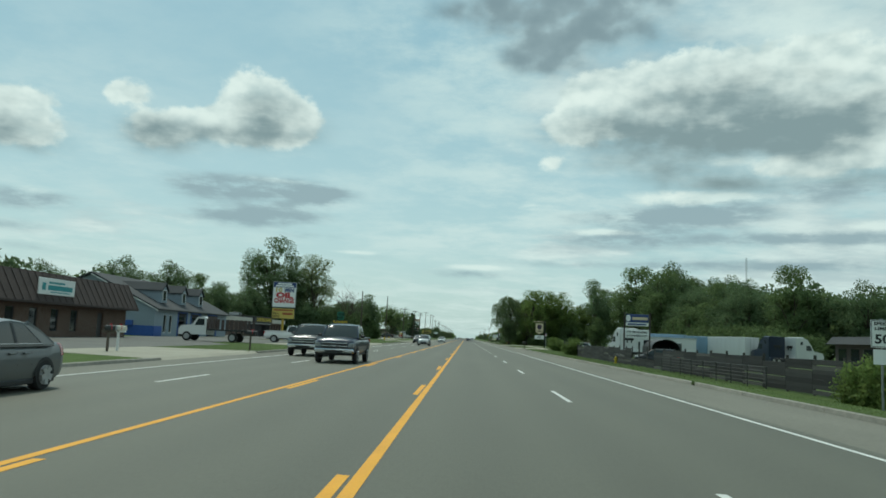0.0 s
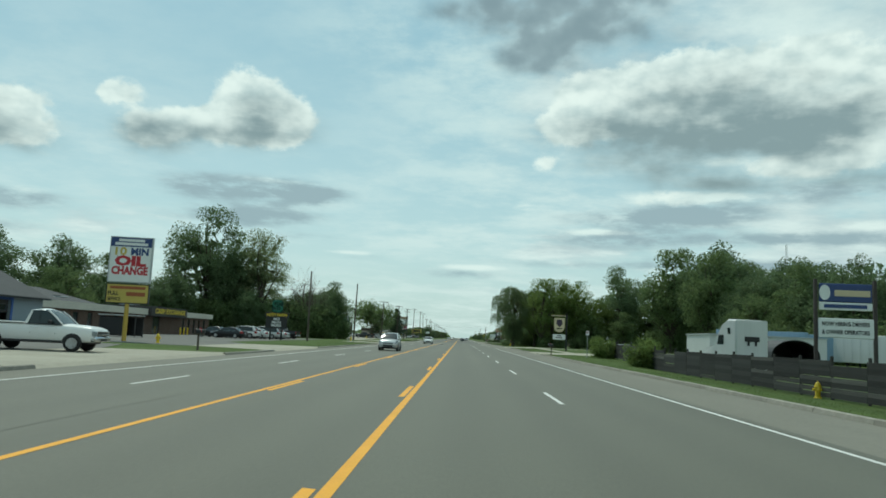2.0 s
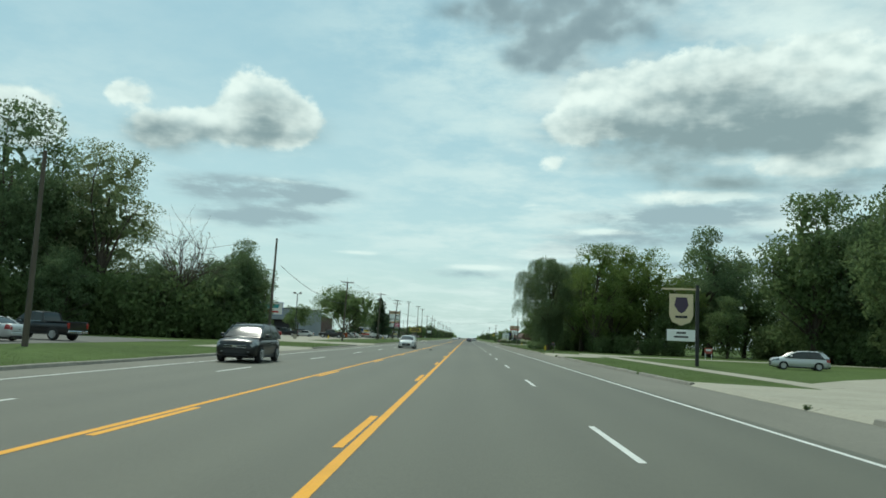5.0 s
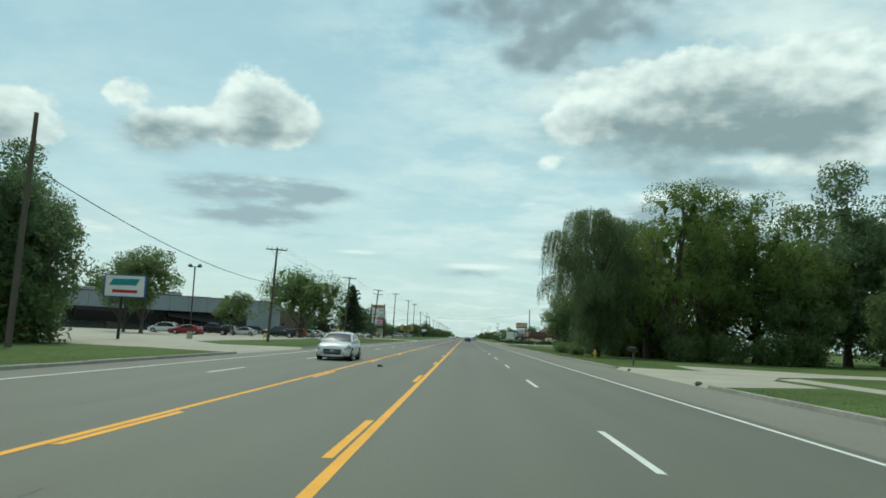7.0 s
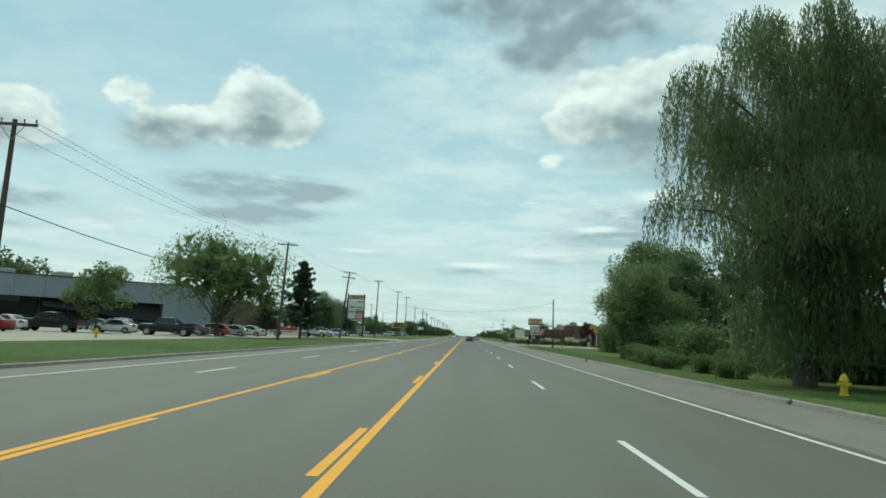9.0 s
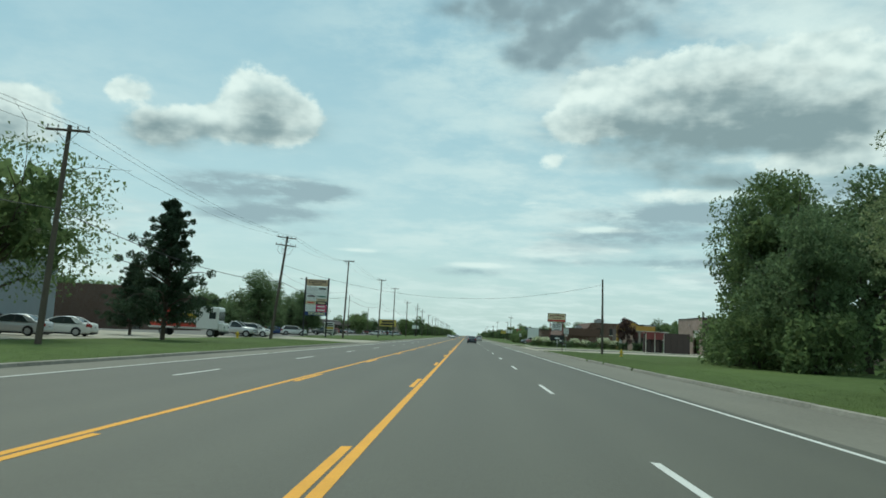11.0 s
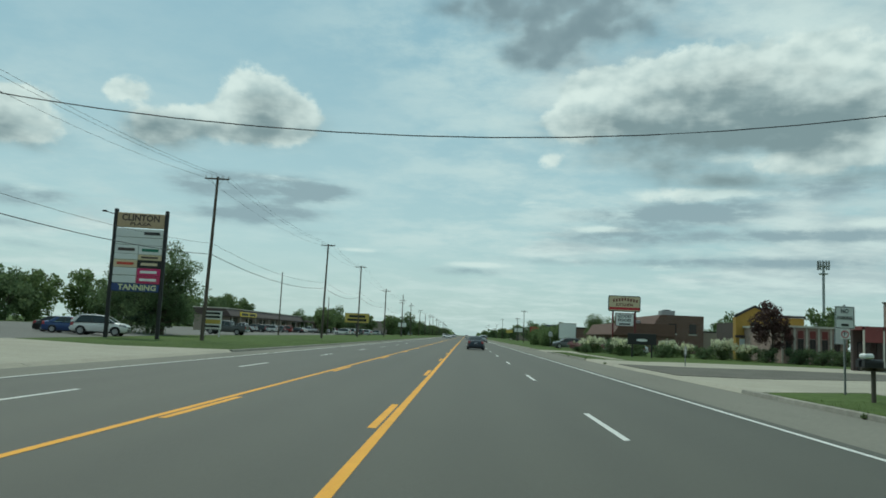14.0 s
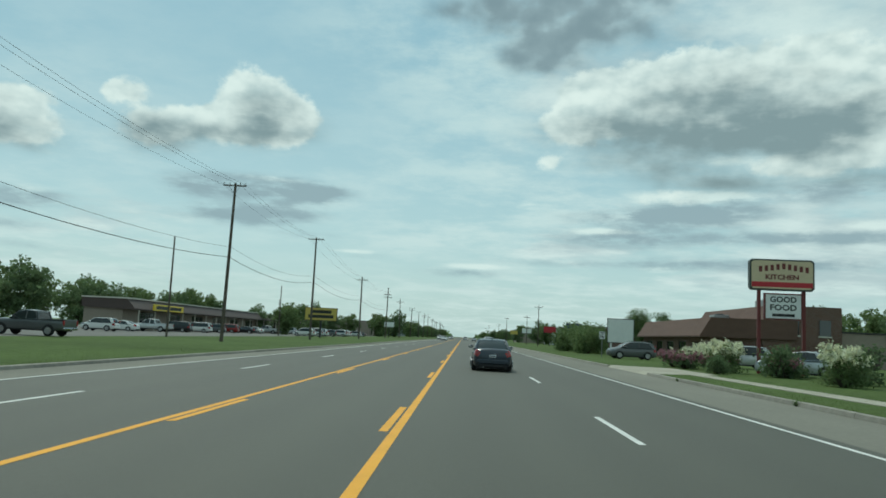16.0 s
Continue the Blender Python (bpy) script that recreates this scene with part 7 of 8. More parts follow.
# flatbed and step van
f = thing("flatbed_truck", "white cab truck with a dark stake bed in a lot", "truck", pose(-22.2, 71.0, 0.116, 0, 0, 88))
cab = part("cab", Shape().loft([[(x, y, z) for y, z in ((0.6, 0.6), (0.6, 2.1), (1.0, 2.25), (1.5, 2.15), (1.95, 1.5), (3.0, 1.38), (3.2, 1.1), (3.2, 0.55))] for x in (-1.0, 1.0)]), PAINT["white"], f, "", 30)
part("windscreen", Shape().quad((-0.9, 1.98, 1.5), (0.9, 1.98, 1.5), (0.85, 1.57, 2.1), (-0.85, 1.57, 2.1)), CAR_GLASS, cab)
for s in (1, -1):
    part("side_window", Shape().add([(s * 1.01, 0.8, 1.45), (s * 1.01, 1.7, 1.45), (s * 1.01, 1.4, 2.05), (s * 1.01, 0.8, 2.05)], [(0, 1, 2, 3)]), CAR_GLASS, cab)
    wheel(f, s * 0.9, 2.4, 0.42, 0.28, s)
    wheel(f, s * 0.88, -1.9, 0.42, 0.4, s)
    part("headlight", Shape().slab(*sorted((s * 0.6, s * 0.9)), 3.16, 3.22, 0.85, 1.1, 0.02), HEAD, f)
part("bed", Shape().slab(-1.15, 1.15, -3.3, 0.45, 1.0, 1.15, 0.02), DARK_STEEL, f)
s2 = Shape()
for s in (-1.12, 1.08):
    for k in range(9):
        s2.box(s, s + 0.04, -3.25 + 0.43 * k, -3.05 + 0.43 * k, 1.15, 2.05)
s2.box(-1.12, 1.12, 0.38, 0.45, 1.15, 2.3)
part("stakes", s2, BROWN_PAINT, f)
part("grille", Shape().slab(-0.55, 0.55, 3.16, 3.23, 0.8, 1.25, 0.02), PLASTIC, f)

v = thing("step_van", "white step van with red and yellow food print", "van", pose(-28.1, 345.5, 0.116, 0, 0, -88))
bx = part("box", Shape().slab(-1.15, 1.15, -4.2, 3.2, 0.75, 3.15, 0.12), PAINT["white"], v, "", 30)
RED_PRINT, YEL_PRINT = shade("red_print", (0.45, 0.045, 0.025), 0.5, 0, 0.5, 2.0, 0.8), shade("yellow_print", (0.62, 0.42, 0.03), 0.5, 0, 0.2)
for s in (1, -1):
    xx = sorted((s * 1.152, s * 1.158))
    part("print_panel", Shape().box(*xx, -4.0, -1.9, 1.6, 2.9), RED_PRINT, bx)
    part("print_panel", Shape().box(*xx, -0.9, 0.8, 1.85, 2.35), YEL_PRINT, bx)
    part("print_panel", Shape().prism([(-1.35 + 0.42 * math.cos(k * 0.5236), 2.35 + 0.42 * math.sin(k * 0.5236)) for k in range(12)], "x", *xx), PAINT["blue"], bx)
    part("print_panel", Shape().box(*xx, -4.0, 0.9, 0.95, 1.4), RED_PRINT, bx)
    part("side_window", Shape().box(*xx, 2.2, 2.9, 1.9, 2.6), CAR_GLASS, bx)
    for y in (2.4, -2.6):
        wheel(v, s * 1.0, y, 0.42, 0.3, s)
part("windscreen", Shape().box(-1.0, 1.0, 3.201, 3.215, 1.75, 2.7), CAR_GLASS, bx)
part("nose", Shape().slab(-1.0, 1.0, 3.15, 3.75, 0.6, 1.5, 0.1), PAINT["white"], v, "", 30)
for s in (1, -1):
    part("headlight", Shape().slab(*sorted((s * 0.6, s * 0.85)), 3.72, 3.78, 0.95, 1.2, 0.03), HEAD, v)
part("bumper", Shape().slab(-1.1, 1.1, 3.6, 3.85, 0.4, 0.6, 0.03), PLASTIC, v)

# ---- poles and wires ----
def utility_pole(x, y, height, label, arms=(), lean=0.0, lean_y=0.0, radius=0.15, z=0.1, group="poles along the road"):
    """A tapered wooden pole with crossarms at the given heights, pins and insulators."""
    p = thing("utility_pole", label, "pole", pose(x, y, z, lean_y, lean, 0), group)
    part("shaft", Shape().path([(0, 0, -0.1), (0, 0, height * 0.5), (0, 0, height)], [radius, radius * 0.82, radius * 0.62], 12), WOOD_POLE, p, "", 50)
    for zz, half in arms:
        a = part("crossarm", Shape().slab(-half, half, -0.20, -0.09, zz - 0.06, zz + 0.06, 0.01), WOOD_POLE, p)
        br = Shape().tube((half * 0.5, -0.15, zz - 0.06), (0.02, -0.12, zz - 0.7), 0.018, n=5).tube((-half * 0.5, -0.15, zz - 0.06), (-0.02, -0.12, zz - 0.7), 0.018, n=5)
        part("brace", br, STEEL, a)
        for k in (-0.93, -0.45, 0.45, 0.93):
            part("insulator", Shape().lathe([(0.02, 0), (0.02, 0.06), (0.055, 0.08), (0.03, 0.12), (0.05, 0.15), (0.03, 0.2)], (k * half, -0.145, zz + 0.06), 8), CERAMIC, a)
    return p


TALL = "weathered wooden utility pole with a crossarm"
utility_pole(-20.6, 157.2, 10.0, "plain weathered wooden pole by the grass", radius=0.16)
utility_pole(-20.4, 203.4, 11.5, "plain weathered wooden pole by the grass", lean=1.0, radius=0.17)
utility_pole(-19.5, 248.2, 10.1, TALL, [(9.85, 1.15)], lean=2.0, radius=0.16)
pp = utility_pole(-20.0, 302.2, 11.2, TALL, [(10.9, 1.15)], lean=2.5, radius=0.17)
pp = utility_pole(-21.2, 352.2, 12.0, "leaning wooden utility pole with two crossarms", [(11.8, 1.15), (10.9, 1.2)], lean=5.5, radius=0.19)
for s in (-0.8, -0.3, 0.9):
    part("jumper", Shape().path([(s, -0.15, 10.8), (s - 0.1, -0.16, 10.2), (s * 0.5, -0.14, 9.8), (0.05, -0.14, 9.9)], [0.015] * 4, 5), CABLE, pp)
utility_pole(-20.6, 399.8, 13.8, TALL, [(13.6, 1.05)], lean=1.2, radius=0.17)
utility_pole(-20.3, 451.0, 14.2, TALL, [(13.95, 1.05)], lean=0.8, radius=0.17)
utility_pole(-20.7, 492.0, 14.6, TALL, [(14.3, 1.1)], radius=0.17)
for k in range(14):
    y = 545 + 52 * k
    utility_pole(-21 + 0.3 * math.sin(k * 2.0), y, 13.0 + 1.2 * math.sin(k * 1.3), TALL, [(12.2, 1.2), (11.4, 1.1)] if k % 2 else [(12.4, 1.2)], lean=1.5 * math.sin(k * 2.7), radius=0.19)
utility_pole(16.9, 353.4, 8.6, "dark plain wooden pole on the verge", lean=-0.9, radius=0.15)
for x, y, h in ((18, 560, 9.5), (19.5, 610, 8.5), (18, 690, 10), (19, 780, 9), (18, 900, 10), (20, 1040, 10), (-29.5, 462, 10.4), (-32, 520, 9.0), (-60, 470, 8), (-42, 560, 8)):
    utility_pole(x, y, h, "thin pole in the distance beside a lot", [(h - 0.5, 0.9)] if x > 0 else [], radius=0.12, group="far poles")


def cable(label, a, b, sag, r=0.016, n=22, name="overhead_cable"):
    a, b = Vector(a), Vector(b)
    pts = [a.lerp(b, t / n) - Vector((0, 0, sag * 4 * (t / n) * (1 - t / n))) for t in range(n + 1)]
    return solo(name, Shape().path(pts, [r] * (n + 1), 5), CABLE, label, "cable", group="overhead cables")


cable("black cable crossing above the road", (-20.4, 352.2, 8.72), (16.75, 353.4, 8.08), 2.66, 0.013)
TOPS = [(-19.6, 203.4, 8.6), (-19.25, 248.2, 6.3), (-19.7, 302.2, 6.9), (-20.6, 352.2, 6.8), (-20.4, 399.8, 7.3), (-20.15, 451, 7.6), (-20.7, 492, 8.3), (-21, 545, 8.3), (-21, 597, 8.3)]
for a, b2 in zip(TOPS[:-1], TOPS[1:]):
    cable("thick black telephone cable between poles", a, b2, 0.9, 0.025)
    if a[1] > 340:
        cable("thin black cable between poles", (a[0] + 0.1, a[1], a[2] + 0.9), (b2[0] + 0.1, b2[1], b2[2] + 0.9), 0.9, 0.012)
HIGH = [(-19.15, 248.2, 10.05), (-19.5, 302.2, 11.1), (-20.05, 352.2, 12.0), (-20.3, 399.8, 13.8), (-20.1, 451, 14.1), (-20.7, 492, 14.5), (-21, 545, 12.6), (-21, 597, 13.2)]
for a, b2 in zip(HIGH[:-1], HIGH[1:]):
    for dx_ in (-1.05, 0.5, 1.05):
        cable("thin power line between crossarms", (a[0] + dx_, a[1] - 0.15, a[2]), (b2[0] + dx_, b2[1] - 0.15, b2[2]), 0.8, 0.009)

# ---- signs ----
NAVY_P = shade("navy_print", (0.025, 0.050, 0.16), 0.5)
RED_P = shade("red_letter_print", (0.42, 0.02, 0.03), 0.5)
BLACK_P = shade("black_print", (0.015, 0.015, 0.015), 0.6)
GREEN_P = shade("green_neon_shape", (0.02, 0.15, 0.09), 0.4)
YEL_B = shade("yellow_sign_board", (0.50, 0.38, 0.08), 0.5, 0, 0.1)
YEL_POST = shade("yellow_post_paint", (0.46, 0.31, 0.05), 0.5, 0, 0.15, 5.0, 0.6)
CREAM = shade("cream_board", (0.56, 0.46, 0.30), 0.6, 0, 0.12)
MAROON = shade("maroon_print", (0.13, 0.02, 0.018), 0.5)


def post(parent, x, y, z0, z1, r=0.1, mat=None, square=False, name="post"):
    sh = Shape().slab(x - r, x + r, y - r, y + r, z0, z1, r * 0.15) if square else Shape().tube((x, y, z0), (x, y, z1), r, n=12)
    return part(name, sh, mat or DARK_STEEL, parent, "", 40)


def board(parent, x0, x1, z0, z1, mat, y=0.0, d=0.3, edge=None, name="board", label=""):
    bd = part(name, Shape().slab(x0, x1, y, y + d, z0, z1, 0.03), mat, parent, label)
    if edge:
        t = 0.07
        part("rim", Shape().box(x0 - t, x1 + t, y - 0.02, y + d, z1, z1 + t).box(x0 - t, x1 + t, y - 0.02, y + d, z0 - t, z0).box(x0 - t, x0, y - 0.02, y + d, z0, z1).box(x1, x1 + t, y - 0.02, y + d, z0, z1), edge, bd)
    return bd


def words(bd, text, size, x, z, mat, width=None, y=-0.006, bold=0.03):
    return lettering(text, size, mat, bd, pose(x, y, z, 90, 0, 0), width, bold=bold)


def bars(bd, rows, mat, y=0.0):
    """Print that cannot be read, as plain bars: x0, x1, z0, z1."""
    for x0, x1, z0, z1 in rows:
        part("print_bar", Shape().box(x0, x1, y - 0.012, y - 0.004, z0, z1), mat, bd)


# oil change sign
s = thing("oil_change_sign", "tall white oil change sign on a yellow post", "sign", pose(-24.5, 106.0, 0.1, 0, 0, 8) @ Matrix.Scale(0.875, 4))
post(s, 0, 0.2, -0.1, 4.6, 0.19, YEL_POST)
bd = board(s, -1.75, 1.75, 5.2, 9.1, BOARD_WHITE, 0, 0.4, PANEL_LIGHT)
part("blue_band", Shape().box(-1.75, 1.75, -0.008, -0.002, 8.3, 9.1), NAVY_P, bd)
bars(bd, [(-1.1, 1.1, 8.75, 8.98), (-1.4, 1.4, 8.42, 8.66)], BOARD_WHITE, -0.006)
words(bd, "10", 0.95, -0.95, 7.85, YEL_B, 1.0)
words(bd, "MIN", 0.85, 0.75, 7.85, NAVY_P, 1.5, bold=0.045)
words(bd, "OIL", 1.15, 0.0, 7.0, RED_P, 2.7, bold=0.06)
words(bd, "CHANGE", 0.95, 0.0, 6.15, RED_P, 3.1, bold=0.05)
b2 = board(s, -1.75, 1.75, 3.35, 4.95, YEL_B, 0, 0.3, DARK_STEEL)
words(b2, "FULL", 0.5, -1.2, 4.15, BLACK_P, 0.9)
words(b2, "SERVICE", 0.42, -1.1, 3.65, BLACK_P, 1.1)
bars(b2, [(-1.5, 1.5, 4.55, 4.8), (-0.1, 1.5, 3.95, 4.3)], shade("faded_red_print", (0.30, 0.085, 0.03), 0.6))

# pawn sign with the green shape
s = thing("pawn_sign", "dark pawn shop sign topped by a green dollar shape", "sign", pose(-24.2, 153.0, 0.1, 0, 0, 6))
post(s, -0.75, 0.15, -0.1, 2.2, 0.11, BLACK_P, True)
post(s, 0.75, 0.15, -0.1, 2.2, 0.11, BLACK_P, True)
bd = board(s, -1.45, 1.45, 1.55, 3.1, BLACK_P, 0, 0.35)
b2 = board(s, -1.6, 1.6, 3.1, 3.75, BLACK_P, 0, 0.35)
words(b2, "AUTO PAWN", 0.55, 0, 3.42, YEL, 2.8)
for k, tx in enumerate(("AND", "MUCH", "MORE")):
    words(bd, tx, 0.46, 0, 2.85 - 0.44 * k, BOARD_WHITE, (0.9, 1.2, 1.35)[k])
cu = [(0.62 * math.cos(a), 4.95 + 0.42 * math.sin(a)) for a in np.linspace(0.6, 4.4, 9)] + [(0.62 * math.cos(a), 4.28 + 0.42 * math.sin(a)) for a in np.linspace(1.4, -2.6, 9)]
part("dollar_shape", Shape().path([(x, 0.17, z) for x, z in cu], [0.15] * 18, 7), GREEN_P, s, "green curved dollar shape", 50)
part("dollar_stem", Shape().box(-0.17, -0.09, 0.1, 0.24, 3.75, 5.6).box(0.09, 0.17, 0.1, 0.24, 3.75, 5.6), GREEN_P, s)
part("dollar_back", Shape().slab(-0.75, 0.75, 0.26, 0.32, 3.78, 5.5, 0.2), shade("dark_green_board", (0.012, 0.06, 0.04), 0.6), s)

# logistics sign
s = thing("freight_sign", "freight yard sign with a navy panel over white boards", "sign", pose(19.9, 85.6, -0.42, 0, 0, -6))
for x in (-1.35, 1.4):
    post(s, x, 0.12, -0.1, 5.6, 0.08, shade("dark_brown_post", (0.045, 0.034, 0.03), 0.7), True)
bd = board(s, -1.2, 1.25, 4.5, 5.4, NAVY_P, 0, 0.12)
part("emblem", Shape().prism([(-0.95 + 0.26 * math.cos(k * 0.5236), 4.95 + 0.38 * math.sin(k * 0.5236)) for k in range(12)], "y", -0.012, -0.004), BOARD_WHITE, bd)
bars(bd, [(-0.5, 1.15, 4.78, 5.08)], CREAM)
b2 = board(s, -1.2, 1.25, 4.1, 4.48, BOARD_WHITE, 0, 0.12)
bars(b2, [(-1.0, 1.0, 4.2, 4.38)], NAVY_P)
b3 = board(s, -1.25, 1.3, 2.75, 3.7, BOARD_WHITE, 0, 0.12)
words(b3, "NOW HIRING DRIVERS", 0.28, 0, 3.42, BLACK_P, 2.2)
words(b3, "& OWNER OPERATORS", 0.28, 0, 3.02, BLACK_P, 2.2)

# shield sign on a hanger arm
s = thing("hanging_sign", "cream shield sign hanging from a dark post", "sign", pose(18.15, 180.0, 0.1, 0, 0, -6) @ Matrix.Scale(0.9, 4))
post(s, 1.35, 0.0, -0.1, 7.0, 0.14, BLACK_P, True)
part("arm", Shape().slab(-1.6, 1.6, -0.08, 0.08, 6.55, 6.7, 0.02), CREAM, s)
shield = [(-1.0, 6.2), (1.0, 6.2), (1.0, 4.3), (0.75, 3.75), (0.0, 3.45), (-0.75, 3.75), (-1.0, 4.3)]
bd = part("shield", Shape().prism(shield, "y", -0.08, 0.08), CREAM, s)
part("emblem", Shape().prism([(-0.45, 5.9), (0.45, 5.9), (0.6, 5.2), (0.3, 4.7), (0.0, 4.5), (-0.3, 4.7), (-0.6, 5.2)], "y", -0.092, -0.084), shade("dark_purple_print", (0.05, 0.03, 0.06), 0.6), bd)
bars(bd, [(-0.5, 0.5, 4.1, 4.3)], BLACK_P, -0.08)
b2 = board(s, -1.2, 1.2, 2.1, 3.1, BOARD_WHITE, -0.06, 0.12)
bars(b2, [(-0.4, 0.4, 2.75, 2.9), (-0.6, 0.6, 2.4, 2.55)], BLACK_P, -0.06)

# dealer sign
s = thing("dealer_sign", "white dealer sign with teal bars on a dark post", "sign", pose(-27.2, 230.3, 0.1, 0, 0, 10))
post(s, -0.25, 0.15, -0.1, 3.6, 0.13, BLACK_P)
bd = board(s, -1.6, 1.55, 3.55, 5.3, BOARD_WHITE, 0, 0.3, BLUE)
part("print_bar", Shape().prism([(-1.3, 4.45), (0.9, 4.5), (1.15, 5.05), (-1.0, 5.0)], "y", -0.012, -0.004), TEAL, bd)
bars(bd, [(-1.0, 1.0, 3.85, 4.1)], RED_P)

# plaza sign
s = thing("plaza_sign", "tall plaza sign with tenant panels between dark posts", "sign", pose(-25.0, 396.2, 0.1, 0, 0, 9))
for x in (-1.95, 1.95):
    post(s, x, 0.2, -0.1, 10.2, 0.14, BLACK_P, True)
part("lamp_arm", Shape().tube((-1.95, 0.1, 9.7), (-2.7, -0.1, 9.9), 0.03, n=6).slab(-2.95, -2.6, -0.2, 0.0, 9.85, 9.98, 0.03), DARK_STEEL, s)
bd = board(s, -1.8, 1.8, 8.75, 9.9, shade("wood_look_panel", (0.42, 0.31, 0.19), 0.6, 0, 0.15), 0, 0.35)
words(bd, "CLINTON", 0.72, 0, 9.5, BROWN_PAINT, 2.9)
words(bd, "PLAZA", 0.34, 0, 9.02, BROWN_PAINT, 1.6)
wh = shade("backlit_white_panel", (0.60, 0.62, 0.60), 0.4, 0, 0.06)
zz = 8.68
for hgt, cells in ((0.72, ((-1.8, 0.1, wh, None), (0.1, 1.8, wh, BLACK_P))), (0.62, ((-1.8, 1.8, wh, None),)), (0.72, ((-1.8, -0.02, wh, BROWN_PAINT), (0.02, 1.8, wh, GREEN_P))), (0.45, ((-1.8, 0.0, wh, None), (0.02, 1.8, CREAM, BROWN_PAINT))),
                   (0.62, ((-1.8, -0.02, CREAM, RED_PRINT), (0.02, 1.8, BLACK_P, CREAM))), (0.62, ((-1.8, -0.02, wh, None), (0.02, 1.8, shade("pink_panel", (0.50, 0.03, 0.13), 0.4), BOARD_WHITE))), (0.62, ((-1.8, -0.02, wh, None), (0.02, 1.8, shade("rose_panel", (0.45, 0.03, 0.10), 0.4), BOARD_WHITE)))):
    for x0, x1, m1, m2 in cells:
        bd = board(s, x0, x1, zz - hgt, zz - 0.03, m1, 0, 0.35, name="tenant_panel")
        if m2:
            bars(bd, [(x0 + 0.25, x1 - 0.25, zz - hgt * 0.68, zz - hgt * 0.35)], m2)
    zz -= hgt
bd = board(s, -1.8, 1.8, zz - 0.66, zz - 0.03, NAVY_P, 0, 0.35)
words(bd, "TANNING", 0.6, 0.15, zz - 0.35, shade("pale_yellow_letters", (0.62, 0.62, 0.35), 0.4), 2.9)

s = thing("lease_sign", "white leasing board with print on two posts", "sign", pose(-27.0, 421.3, 0.1, 0, 0, 9) @ Matrix.Scale(1.35, 4))
for x in (-0.6, 0.6):
    post(s, x, 0.05, -0.1, 2.0, 0.05, TRIM_WHITE, True)
bd = board(s, -0.75, 0.75, 0.6, 2.1, BOARD_WHITE, -0.03, 0.05)
bars(bd, [(-0.6, 0.6, 1.82, 2.0), (-0.6, 0.6, 1.52, 1.7), (-0.6, 0.6, 0.75, 0.92)], BLACK_P, -0.03)
bars(bd, [(-0.65, 0.65, 1.05, 1.4)], YEL_B, -0.03)

s = thing("yellow_shop_sign", "yellow shop sign with black bars on a post", "sign", pose(-26.2, 528.5, 0.1))
post(s, 0, 0.3, -0.1, 3.5, 0.2, DARK_STEEL)
bd = board(s, -3.0, 3.0, 3.3, 5.6, YEL_B, 0, 0.5, DARK_STEEL)
bars(bd, [(-2.0, 2.0, 4.6, 5.2), (-2.4, 2.4, 3.7, 4.3)], BLACK_P)

# restaurant sign
s = thing("restaurant_sign", "rounded cream and maroon restaurant sign on two posts", "sign", pose(20.7, 432.0, 0.1, 0, 0, -4))
for x in (-1.35, 1.35):
    post(s, x, 0.2, -0.1, 5.4, 0.10, MAROON, True)
out = [(-1.95, 5.35), (-1.8, 5.2), (1.8, 5.2), (1.95, 5.35), (1.95, 7.0), (1.8, 7.15), (-1.8, 7.15), (-1.95, 7.0)]
part("rim", Shape().prism(out, "y", 0.0, 0.4), shade("dark_green_grey_rim", (0.045, 0.055, 0.048), 0.5), s)
inn = [(-1.85, 5.42), (-1.72, 5.3), (1.72, 5.3), (1.85, 5.42), (1.85, 6.93), (1.72, 7.05), (-1.72, 7.05), (-1.85, 6.93)]
bd = part("face", Shape().prism(inn, "y", -0.02, 0.0), CREAM, s)
part("red_band", Shape().box(-1.84, 1.84, -0.026, -0.021, 5.4, 5.72), RED_P, bd)
bars(bd, [(-1.4 + 0.35 * k, -1.2 + 0.35 * k, 6.34 + 0.05 * (4 - abs(k - 4)), 6.70 + 0.05 * (4 - abs(k - 4))) for k in range(9)], MAROON, -0.02)
words(bd, "KITCHEN", 0.42, 0, 6.02, MAROON, 2.0, -0.028)
b2 = board(s, -1.0, 1.15, 3.45, 4.95, BOARD_WHITE, 0.0, 0.25, MAROON)
words(b2, "GOOD", 0.5, 0.07, 4.62, BLACK_P, 1.6)
words(b2, "FOOD", 0.5, 0.07, 4.12, BLACK_P, 1.6)
bars(b2, [(-0.6, 0.75, 3.58, 3.75)], BLACK_P)

s = thing("garden_sign", "dark board sign with a pale emblem in the beds", "sign", pose(18.8, 413.9, 0.1, 0, 0, -6))
for x in (-0.95, 0.95):
    post(s, x, 0.06, -0.1, 1.4, 0.07, BLACK_P, True)
bd = board(s, -1.4, 1.4, 1.25, 2.35, BLACK_P, 0, 0.12)
part("emblem", Shape().prism([(0.55 * math.cos(k * 0.5236), 1.7 + 0.14 * math.sin(k * 0.5236)) for k in range(12)], "y", -0.012, -0.004), BOARD_WHITE, bd)

s = thing("blank_board", "blank white notice board on posts", "sign", pose(19.3, 474, 0.1))
for x in (-1.1, 1.1):
    post(s, x, 0.1, -0.1, 2.0, 0.09, TRIM_WHITE, True)
board(s, -1.5, 1.5, 1.6, 4.3, BOARD_WHITE, 0, 0.12, TRIM_DARK)

